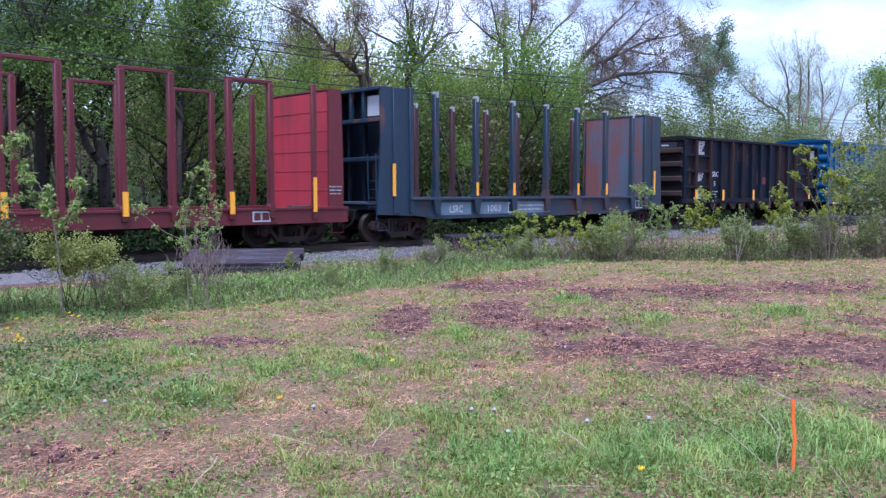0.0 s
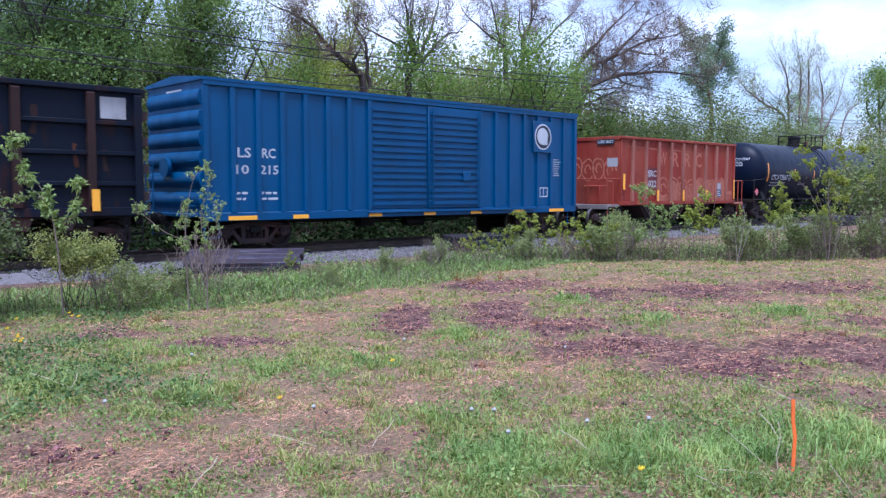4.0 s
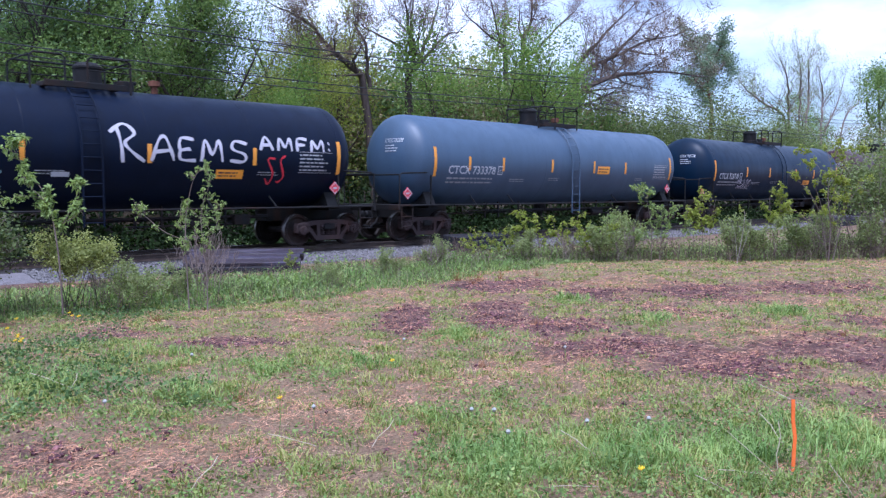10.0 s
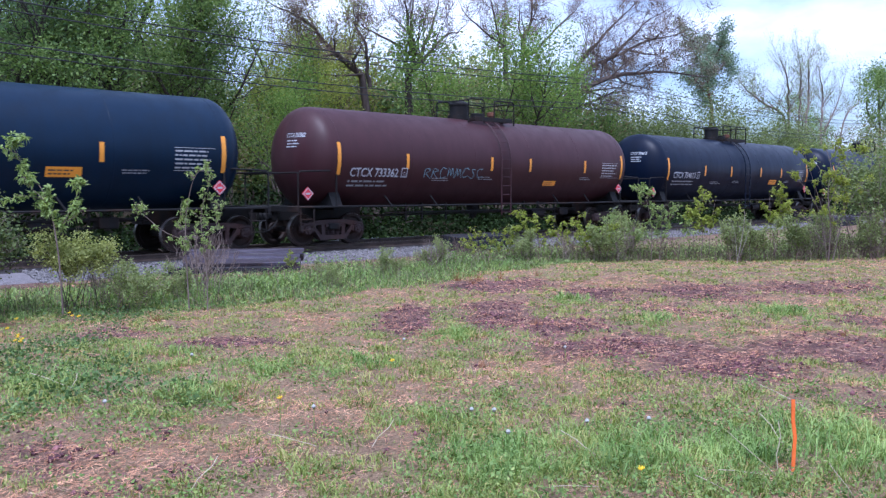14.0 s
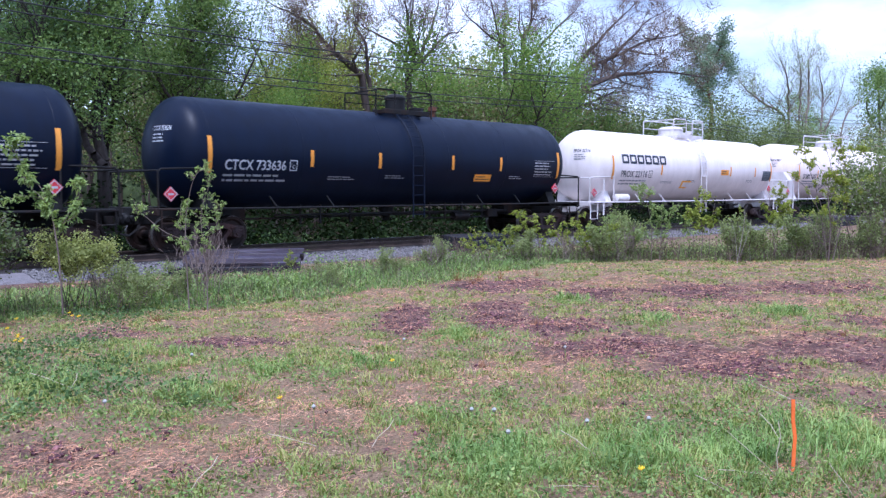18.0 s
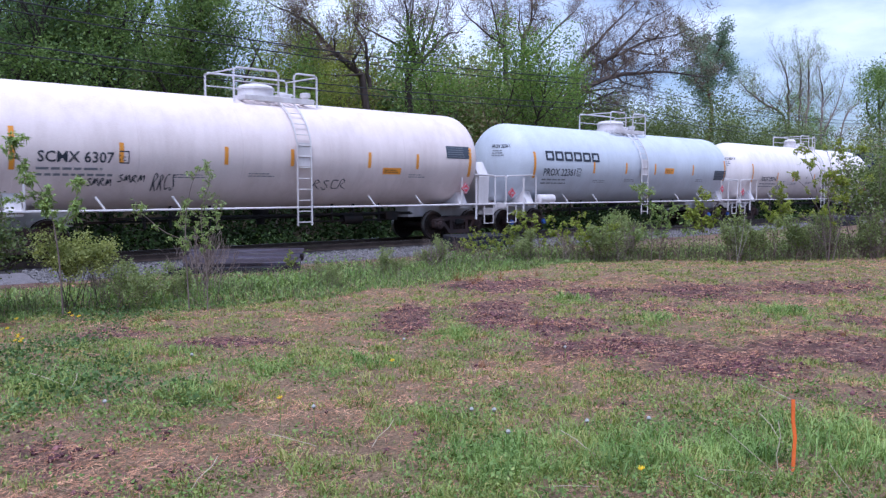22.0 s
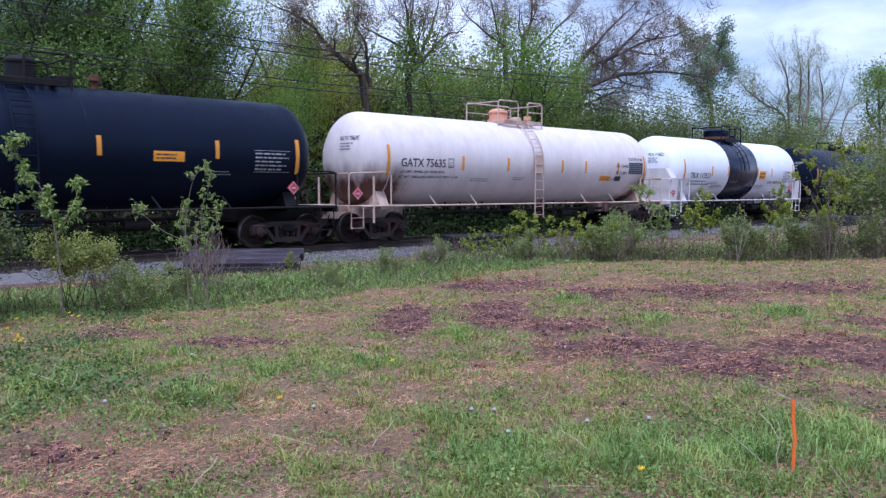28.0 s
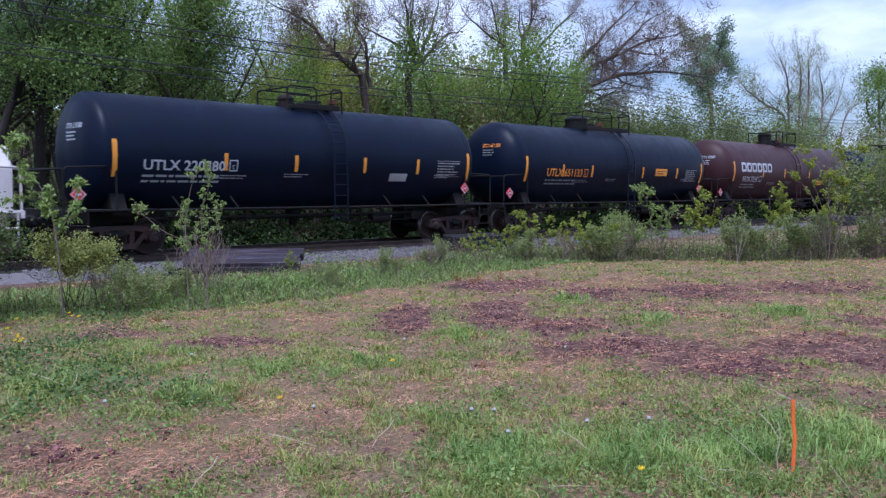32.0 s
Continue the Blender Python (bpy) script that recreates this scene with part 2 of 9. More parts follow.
def worn_timber():
    """Oiled old timber: purple-brown, with bluish highlights painted as blue-grey streaks along the grain, and
    wet-looking patches.
    """
    m, n, l, b = material("timber")
    co, info, add = n.new("ShaderNodeTexCoord"), n.new("ShaderNodeObjectInfo"), n.new("ShaderNodeVectorMath")
    l.new(co.outputs["Object"], add.inputs[0])
    shift = n.new("ShaderNodeMath")
    shift.operation, shift.inputs[1].default_value = "MULTIPLY", 40.0
    l.new(info.outputs["Random"], shift.inputs[0])
    l.new(shift.outputs[0], add.inputs[1])
    facs = []
    for scale, stretch in ((2.2, (0.8, 5, 5)), (7.0, (0.6, 9, 9)), (1.1, (1, 1, 1))):
        mp, nz = n.new("ShaderNodeMapping"), n.new("ShaderNodeTexNoise")
        mp.inputs["Scale"].default_value = stretch
        nz.inputs["Scale"].default_value, nz.inputs["Detail"].default_value = scale, 6.0
        l.new(add.outputs[0], mp.inputs["Vector"])
        l.new(mp.outputs["Vector"], nz.inputs["Vector"])
        facs.append(nz.outputs["Fac"])
    grain = ramp(n, l, facs[1], [(0.35, (0.008, 0.005, 0.008)), (0.65, (0.036, 0.021, 0.031))])
    col = mixed(n, l, ramp(n, l, facs[0], [(0.50, (0.0,) * 3), (0.66, (0.75,) * 3)]), grain, (0.062, 0.054, 0.088))
    l.new(col, b.inputs["Base Color"])
    l.new(ramp(n, l, facs[2], [(0.4, (0.42,) * 3), (0.6, (0.8,) * 3)]), b.inputs["Roughness"])
    bumped(n, l, b, facs[1], 0.6, 0.02)
    return m


M["timber"] = worn_timber()
M["stalk_pale"] = simple("stalk_pale", (0.44, 0.37, 0.27), 0.8, 0.2, 30, 0.1)
M["twig_pale"] = simple("twig_pale", (0.36, 0.31, 0.27), 0.9, 0.3, 9, 0.3)
M["timber_dark"] = simple("timber_dark", (0.016, 0.015, 0.019), 0.8, 0.5, 6, 0.5, (1.0, 6, 6))
M["bark"] = simple("bark", (0.079, 0.060, 0.051), 0.95, 0.45, 7, 0.8, (5, 5, 0.8))
M["bark_grey"] = simple("bark_grey", (0.085, 0.064, 0.055), 0.95, 0.4, 7, 0.8, (5, 5, 0.8))
M["bark_dark"] = simple("bark_dark", (0.045, 0.036, 0.032), 0.95, 0.45, 7, 0.8, (5, 5, 0.8))
M["bark_pine"] = simple("bark_pine", (0.140, 0.066, 0.045), 0.95, 0.4, 7, 0.8, (5, 5, 0.8))
M["twig_brown"] = leafy("twig_brown", [(0.10, (0.069, 0.048, 0.039)), (0.5, (0.147, 0.101, 0.081)), (0.9, (0.243, 0.177, 0.137))], 0.0, 0.9)
M["shadowed_cinder"] = simple("shadowed_cinder", (0.030, 0.026, 0.027), 0.95, 0.5, 30, 0.8)
M["twig"] = simple("twig", (0.210, 0.160, 0.140), 0.95, 0.35, 9, 0.3)
M["orange_stake"] = simple("orange_stake", (0.85, 0.17, 0.035), 0.6, 0.18, 25, 0.2)
M["cable"] = simple("cable", (0.03, 0.03, 0.032), 0.6, 0.2, 10, 0.0)
M["leaf_spring"] = leafy("leaf_spring", [(0.15, (0.066, 0.122, 0.038)), (0.5, (0.160, 0.252, 0.072)), (0.85, (0.305, 0.405, 0.128))])
M["leaf_dark"] = leafy("leaf_dark", [(0.15, (0.050, 0.094, 0.040)), (0.5, (0.110, 0.184, 0.068)), (0.85, (0.225, 0.310, 0.118))])
M["leaf_bright"] = leafy("leaf_bright", [(0.15, (0.080, 0.150, 0.034)), (0.5, (0.165, 0.270, 0.058)), (0.85, (0.285, 0.385, 0.100))], 0.5)
M["leaf_olive"] = leafy("leaf_olive", [(0.15, (0.095, 0.130, 0.052)), (0.5, (0.180, 0.230, 0.088)), (0.85, (0.285, 0.330, 0.140))])
M["leaf_bud"] = leafy("leaf_bud", [(0.15, (0.142, 0.101, 0.060)), (0.5, (0.240, 0.186, 0.098)), (0.85, (0.300, 0.270, 0.130))], 0.25)
M["leaf_pale"] = leafy("leaf_pale", [(0.15, (0.140, 0.205, 0.070)), (0.5, (0.270, 0.360, 0.125)), (0.85, (0.420, 0.510, 0.200))], 0.45)
M["leaf_yellow"] = leafy("leaf_yellow", [(0.15, (0.150, 0.200, 0.032)), (0.5, (0.290, 0.350, 0.058)), (0.85, (0.430, 0.455, 0.100))], 0.5)
M["leaf_olive_dull"] = leafy("leaf_olive_dull", [(0.15, (0.040, 0.062, 0.022)), (0.5, (0.092, 0.128, 0.045)), (0.85, (0.190, 0.230, 0.090))], 0.35)
M["leaf_mound"] = leafy("leaf_mound", [(0.10, (0.150, 0.175, 0.055)), (0.5, (0.290, 0.320, 0.105)), (0.9, (0.460, 0.480, 0.180))], 0.45, 0.6)
M["leaf_sage"] = leafy("leaf_sage", [(0.10, (0.120, 0.160, 0.060)), (0.5, (0.225, 0.275, 0.105)), (0.9, (0.370, 0.410, 0.175))], 0.4, 0.65)
# undergrowth leaves, darkened in colour for the shade under the trees
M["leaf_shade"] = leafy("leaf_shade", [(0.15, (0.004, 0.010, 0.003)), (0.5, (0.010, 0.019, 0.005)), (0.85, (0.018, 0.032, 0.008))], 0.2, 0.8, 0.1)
M["leaf_half_shade"] = leafy("leaf_half_shade", [(0.15, (0.011, 0.021, 0.007)), (0.5, (0.022, 0.044, 0.013)), (0.85, (0.045, 0.075, 0.022))], 0.3, 0.7, 0.15)
M["leaf_edge"] = leafy("leaf_edge", [(0.05, (0.035, 0.065, 0.022)), (0.5, (0.090, 0.155, 0.050)), (0.95, (0.210, 0.290, 0.100))], 0.25, 0.6, patchy=3.0)
M["weed"] = leafy("weed", [(0.10, (0.070, 0.098, 0.036)), (0.5, (0.140, 0.185, 0.070)), (0.9, (0.235, 0.270, 0.125))], 0.3, 0.65)
M["needle"] = leafy("needle", [(0.15, (0.110, 0.170, 0.120)), (0.5, (0.200, 0.285, 0.195)), (0.85, (0.310, 0.390, 0.260))], 0.3)
M["grass"] = leafy("grass", [(0.05, (0.085, 0.112, 0.032)), (0.35, (0.190, 0.250, 0.058)), (0.6, (0.315, 0.365, 0.098)), (0.95, (0.510, 0.440, 0.190))], 0.3, 0.6, patchy=3.2)
M["grass_lush"] = leafy("grass_lush", [(0.05, (0.073, 0.132, 0.037)), (0.45, (0.199, 0.319, 0.085)), (0.95, (0.436, 0.526, 0.170))], 0.3, 0.55, patchy=2.6)
M["clover"] = leafy("clover", [(0.05, (0.063, 0.107, 0.030)), (0.5, (0.165, 0.256, 0.069)), (0.95, (0.378, 0.444, 0.138))], 0.25, 0.6, patchy=3.5)
M["straw"] = leafy("straw", [(0.05, (0.193, 0.110, 0.076)), (0.5, (0.426, 0.264, 0.183)), (0.95, (0.773, 0.553, 0.417))], 0.2, 0.8, patchy=4.0)
M["thatch"] = leafy("thatch", [(0.05, (0.170, 0.068, 0.045)), (0.5, (0.540, 0.260, 0.150)), (0.95, (0.930, 0.540, 0.340))], 0.15, 0.85, patchy=4.5)
M["mulch"] = leafy("mulch", [(0.05, (0.034, 0.017, 0.021)), (0.5, (0.116, 0.056, 0.063)), (0.8, (0.265, 0.125, 0.127)), (1.0, (0.559, 0.276, 0.257))], 0.0, 0.95, 0.1, patchy=5.0)
M["rust_grass"] = leafy("rust_grass", [(0.10, (0.140, 0.060, 0.030)), (0.5, (0.270, 0.120, 0.060)), (0.9, (0.380, 0.200, 0.105))], 0.2, 0.8)
M["stone"] = leafy("stone", [(0.10, (0.089, 0.082, 0.084)), (0.5, (0.148, 0.139, 0.141)), (0.9, (0.215, 0.203, 0.204))], 0.0, 0.9)
M["backdrop_green"] = simple("backdrop_green", (0.045, 0.062, 0.022), 0.95, 0.6, 2.2, 1.0)
M["bare_concrete"] = paint("bare_concrete", (0.16, 0.14, 0.14), 0.7, (0.07, 0.05, 0.045), 0.6)
M["petal"] = simple("petal", (0.80, 0.55, 0.02), 0.6, 0.15, 20, 0.0)
M["fluff"] = simple("fluff", (0.36, 0.36, 0.34), 0.95, 0.1, 60, 0.3)


# ---------------------------------------------------------------- mesh helpers
class Shape:
    """Points and faces of one mesh."""

    def __init__(self):
        self.v, self.f = [], []

    def add(self, pts, faces):
        o = len(self.v)
        self.v += [tuple(p) for p in pts]
        self.f += [tuple(o + i for i in q) for q in faces]
        return self

    def box(self, x0, x1, y0, y1, z0, z1, c=0.0, m=None):
        """A box with its edges chamfered by c, turned by m."""
        if c <= 0:
            pts = [(x, y, z) for x in (x0, x1) for y in (y0, y1) for z in (z0, z1)]
            fs = [(0, 1, 3, 2), (4, 6, 7, 5), (0, 4, 5, 1), (2, 3, 7, 6), (0, 2, 6, 4), (1, 5, 7, 3)]
        else:
            c = min(c, 0.45 * min(x1 - x0, y1 - y0, z1 - z0))
            pts, at = [], {}
            for i, x in enumerate((x0, x1)):
                for j, y in enumerate((y0, y1)):
                    for k, z in enumerate((z0, z1)):
                        sx, sy, sz = c * (1 - 2 * i), c * (1 - 2 * j), c * (1 - 2 * k)
                        for a, p in enumerate(((x, y + sy, z + sz), (x + sx, y, z + sz), (x + sx, y + sy, z))):
                            at[i, j, k, a] = len(pts)
                            pts.append(p)
            fs = []
            for a in range(3):
                b, d = (a + 1) % 3, (a + 2) % 3
                for s in (0, 1):
                    ring = []
                    for q, r in ((0, 0), (1, 0), (1, 1), (0, 1)):
                        key = [0, 0, 0]
                        key[a], key[b], key[d] = s, q, r
                        ring.append(at[(*key, a)])
                    fs.append(tuple(ring if s else ring[::-1]))
                for q in (0, 1):
                    for r in (0, 1):
                        k0, k1 = [0, 0, 0], [0, 0, 0]
                        k0[a], k0[b], k0[d] = 0, q, r
                        k1[a], k1[b], k1[d] = 1, q, r
                        e = (at[(*k0, b)], at[(*k1, b)], at[(*k1, d)], at[(*k0, d)])
                        fs.append(e if q != r else e[::-1])
            for i in (0, 1):
                for j in (0, 1):
                    for k in (0, 1):
                        t = (at[i, j, k, 0], at[i, j, k, 1], at[i, j, k, 2])
                        fs.append(t if (i + j + k) % 2 else t[::-1])
        if m is not None:
            pts = [m @ Vector(p) for p in pts]
        return self.add(pts, fs)

    def rod(self, p, q, r0, r1=None, n=8, caps=True):
        p, q = Vector(p), Vector(q)
        r1 = r0 if r1 is None else r1
        w = (q - p).normalized()
        u = w.orthogonal().normalized()
        v = w.cross(u)
        ring = [u * math.cos(2 * math.pi * i / n) + v * math.sin(2 * math.pi * i / n) for i in range(n)]
        pts = [p + a * r0 for a in ring] + [q + a * r1 for a in ring]
        fs = [(i, (i + 1) % n, n + (i + 1) % n, n + i) for i in range(n)]
        if caps:
            fs += [tuple(range(n))[::-1], tuple(range(n, 2 * n))]
        return self.add(pts, fs)

    def pipe(self, pts, r, n=7):
        """A bent round bar through pts."""
        pts = [Vector(p) for p in pts]
        out, fs, u = [], [], None
        for i, p in enumerate(pts):
            a = pts[max(i - 1, 0)]
            b = pts[min(i + 1, len(pts) - 1)]
            w = (b - a).normalized()
            u = (u - w * u.dot(w)).normalized() if u is not None and (u - w * u.dot(w)).length > 1e-4 else w.orthogonal().normalized()
            v = w.cross(u)
            out += [p + (u * math.cos(2 * math.pi * k / n) + v * math.sin(2 * math.pi * k / n)) * r for k in range(n)]
        for i in range(len(pts) - 1):
            fs += [(i * n + k, i * n + (k + 1) % n, (i + 1) * n + (k + 1) % n, (i + 1) * n + k) for k in range(n)]
        fs += [tuple(range(n))[::-1], tuple(range((len(pts) - 1) * n, len(pts) * n))]
        return self.add(out, fs)

    def lathe(self, prof, axis="x", n=24, at=(0, 0, 0), caps=True):
        """Turns (along, radius) points round an axis."""
        pts, fs = [], []
        for a, r in prof:
            for i in range(n):
                c, s = r * math.cos(2 * math.pi * i / n), r * math.sin(2 * math.pi * i / n)
                p = {"x": (a, c, s), "y": (s, a, c), "z": (c, s, a)}[axis]
                pts.append((p[0] + at[0], p[1] + at[1], p[2] + at[2]))
        for j in range(len(prof) - 1):
            fs += [(j * n + i, j * n + (i + 1) % n, (j + 1) * n + (i + 1) % n, (j + 1) * n + i) for i in range(n)]
        if caps:
            fs += [tuple(range(n))[::-1], tuple(range((len(prof) - 1) * n, len(prof) * n))]
        return self.add(pts, fs)

    def prism(self, outline, y0, y1):
        """An outline in x and z, drawn out along y."""
        n = len(outline)
        pts = [(x, y0, z) for x, z in outline] + [(x, y1, z) for x, z in outline]
        fs = [(i, (i + 1) % n, n + (i + 1) % n, n + i) for i in range(n)]
        return self.add(pts, fs + [tuple(range(n))[::-1], tuple(range(n, 2 * n))])

    def prism_x(self, outline, x0, x1):
        """An outline in y and z, drawn out along x."""
        n = len(outline)
        pts = [(x0, y, z) for y, z in outline] + [(x1, y, z) for y, z in outline]
        fs = [(i, (i + 1) % n, n + (i + 1) % n, n + i) for i in range(n)]
        return self.add(pts, fs + [tuple(range(n))[::-1], tuple(range(n, 2 * n))])


def mesh_of(name, shape, mat, smooth=38):
    me = bpy.data.meshes.new(name)
    me.from_pydata(shape.v, [], shape.f)
    bm = bmesh.new()
    bm.from_mesh(me)
    bmesh.ops.recalc_face_normals(bm, faces=bm.faces)
    bm.to_mesh(me)
    bm.free()
    if smooth:
        me.shade_smooth()
        me.set_sharp_from_angle(angle=radians(smooth))
    me.materials.append(mat)
    return me


def part(name, shape, mat, parent, label="", m=None, smooth=38):
    me = shape if isinstance(shape, bpy.types.Mesh) else mesh_of(name, shape, mat, smooth)
    ob = new(name, me)
    ob.parent = parent
    if m is not None:
        ob.matrix_basis = m
    return tagged(ob, label)


def tri_mesh(name, pts, tris, mat, smooth=False):
    """A mesh from arrays of points and triangles (or quads)."""
    pts, tris = np.asarray(pts, np.float32), np.asarray(tris, np.int32)
    k = tris.shape[1]
    me = bpy.data.meshes.new(name)
    me.vertices.add(len(pts))
    me.vertices.foreach_set("co", pts.ravel())
    me.loops.add(tris.size)
    me.loops.foreach_set("vertex_index", tris.ravel())
    me.polygons.add(len(tris))
    me.polygons.foreach_set("loop_start", np.arange(0, tris.size, k, dtype=np.int32))
    if smooth:
        me.polygons.foreach_set("use_smooth", np.ones(len(tris), bool))
    me.materials.append(mat)
    me.update(calc_edges=True)
    return me


def lattice(seed):
    return np.random.default_rng(seed).random((257, 257))


LATTICE = lattice(3)


def wander(x, y, scale, octaves=3):
    """Smooth noise, 0 to 1, at places x, y; scale is the size of its blotches in metres."""
    total, amp, s = 0.0, 0.0, 1.0 / scale
    for o in range(octaves):
        u, v = np.asarray(x) * s + 37.7 * o, np.asarray(y) * s + 11.3 * o
        i, j = np.floor(u).astype(int), np.floor(v).astype(int)
        a, b = u - i, v - j
        a, b = a * a * (3 - 2 * a), b * b * (3 - 2 * b)
        i, j = i % 256, j % 256
        val = (LATTICE[i, j] * (1 - a) + LATTICE[i + 1, j] * a) * (1 - b) + (LATTICE[i, j + 1] * (1 - a) + LATTICE[i + 1, j + 1] * a) * b
        total, amp, s = total + val * 0.5 ** o, amp + 0.5 ** o, s * 2.1
    return total / amp


# ---------------------------------------------------------------- ground
# patches of the field: (across, ahead, half width, half depth, strength), ahead along the way from the near corner to the track
ACROSS, AHEAD = (math.sin(AXIS), -math.cos(AXIS)), (math.cos(AXIS), math.sin(AXIS))
SOIL = [(1.16, 14.76, 1.07, 1.24, 0.9), (0.69, 11.17, 0.43, 1.51, 1.0), (1.34, 9.83, 0.58, 0.72, 0.95), (2.43, 13.51, 0.8, 1.84, 0.75), (4.19, 13.44, 0.68, 1.45, 0.9), (6.15, 13.85, 1.51, 0.93, 0.75), (2.0, 8.49, 0.89, 0.86, 1.1), (2.53, 7.63, 0.8, 0.76, 1.15), (2.75, 7.2, 0.46, 0.39, 1.0),
        (3.8, 8.38, 0.84, 0.99, 1.0), (4.05, 7.86, 0.43, 0.8, 0.9), (5.4, 10.52, 0.47, 0.59, 0.6), (-2.44, 9.1, 0.54, 0.51, 0.85), (-3.74, 9.51, 0.43, 0.51, 0.6), (-0.48, 10.96, 0.36, 1.49, 0.95), (3.05, 11.66, 0.63, 0.72, 0.6), (1.22, 12.34, 0.57, 0.85, 0.6), (-2.5, 4.9, 0.6, 0.45, 0.42), (-2.0, 4.3, 0.6, 0.35, 0.4)]


def field_of(spots, x, y):
    """How far a place lies inside any of the patches, 0 to about 1."""
    u, v = np.asarray(x, float) * ACROSS[0] + np.asarray(y, float) * ACROSS[1], np.asarray(x, float) * AHEAD[0] + np.asarray(y, float) * AHEAD[1]
    s = np.zeros_like(u)
    for a, b, p, q, *k in spots:
        s = np.maximum(s, (k[0] if k else 1.0) * np.exp(-(((u - a) / p) ** 2 + ((v - b) / q) ** 2)))
    return s


def soil_at(x, y):
    s = field_of(SOIL, x, y)
    s = np.maximum(s, 0.45 * np.clip((y - 14.9) / 1.0, 0, 1) * (y < 19))
    m = np.clip(1.25 * s + 1.0 * (wander(x, y, 1.1, 4) - 0.50) + 1.0 * (wander(x, y, 0.22, 3) - 0.5), 0, 1)
    return m * m * (3 - 2 * m)


def ground_at(x, y):
    x, y = np.asarray(x, float), np.asarray(y, float)
    base = np.interp(y, [-60, 0, 8, 13, 16.5, 18.6, 23.4, 25, 28, 40, 200], [0.05, 0.0, -0.05, -0.14, -0.26, -0.33, -0.45, -0.62, -0.5, -0.3, 0.2])
    near = np.clip((17.5 - y) / 2, 0, 1)
    return base + near * (0.10 * (wander(x, y, 3.0, 2) - 0.5) + 0.05 * (wander(x, y, 0.5, 2) - 0.5)) + (1 - near) * 0.15 * (wander(x, y, 4.0, 2) - 0.5) * (y > 24)


def ground_material():
    m, n, l, b = material("soil_and_turf")
    at = n.new("ShaderNodeAttribute")
    at.attribute_name = "soil"
    fine, mid = noise_node(n, l, 38, 6, 0.65), noise_node(n, l, 5, 5, 0.6)
    blot = noise_node(n, l, 1.3, 4, 0.6)
    turf = mixed(n, l, mid, ramp(n, l, fine, [(0.3, (0.045, 0.048, 0.020)), (0.7, (0.210, 0.180, 0.085))]), ramp(n, l, fine, [(0.3, (0.100, 0.056, 0.042)), (0.7, (0.440, 0.265, 0.195))]))
    dark = ramp(n, l, fine, [(0.3, (0.028, 0.015, 0.016)), (0.7, (0.120, 0.068, 0.065))])
    pale = ramp(n, l, fine, [(0.3, (0.060, 0.033, 0.030)), (0.7, (0.250, 0.150, 0.120))])
    earth = mixed(n, l, ramp(n, l, mixed(n, l, 0.4, blot, mid), [(0.42, (0.0,) * 3), (0.60, (1.0,) * 3)]), dark, pale)
    # beyond the track the wood's shade is put into a dark litter colour
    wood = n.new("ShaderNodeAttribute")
    wood.attribute_name = "shaded_floor"
    shaded_litter = ramp(n, l, fine, [(0.3, (0.018, 0.014, 0.009)), (0.7, (0.060, 0.044, 0.026))])
    l.new(mixed(n, l, wood.outputs["Fac"], mixed(n, l, at.outputs["Fac"], turf, earth), shaded_litter), b.inputs["Base Color"])
    b.inputs["Roughness"].default_value = 1.0
    b.inputs["Specular IOR Level"].default_value = 0.1
    bumped(n, l, b, fine, 0.9, 0.03)
    return m


def build_ground():
    xs = np.concatenate([[-3000, -1200, -500, -200, -90, -45, -22, -10], np.arange(-5, 34, 0.17), np.arange(34, 120, 2.5), [130, 160, 220, 400, 900, 1800, 3000]])
    ys = np.concatenate([[-3000, -1200, -500, -200, -90, -40, -15, -5], np.arange(0, 18.7, 0.17), np.arange(18.8, 46, 1.0), [50, 60, 80, 120, 200, 400, 900, 1800, 3000]])
    gx, gy = np.meshgrid(xs, ys, indexing="ij")
    pts = np.stack([gx, gy, ground_at(gx, gy)], -1).reshape(-1, 3)
    i, j = np.meshgrid(np.arange(len(xs) - 1), np.arange(len(ys) - 1), indexing="ij")
    a = (i * len(ys) + j).ravel()
    me = tri_mesh("ground", pts, np.stack([a, a + len(ys), a + len(ys) + 1, a + 1], 1), ground_material(), True)
    at = me.attributes.new("soil", "FLOAT", "POINT")
    at.data.foreach_set("value", soil_at(pts[:, 0], pts[:, 1]).astype(np.float32))
    # where the shade under the wood is mixed into the ground colour
    at = me.attributes.new("shaded_floor", "FLOAT", "POINT")
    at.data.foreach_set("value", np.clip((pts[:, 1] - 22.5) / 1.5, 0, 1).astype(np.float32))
    tagged(new("ground", me), "rough mown field with patches of bare soil", "ground", kind="structure")


build_ground()


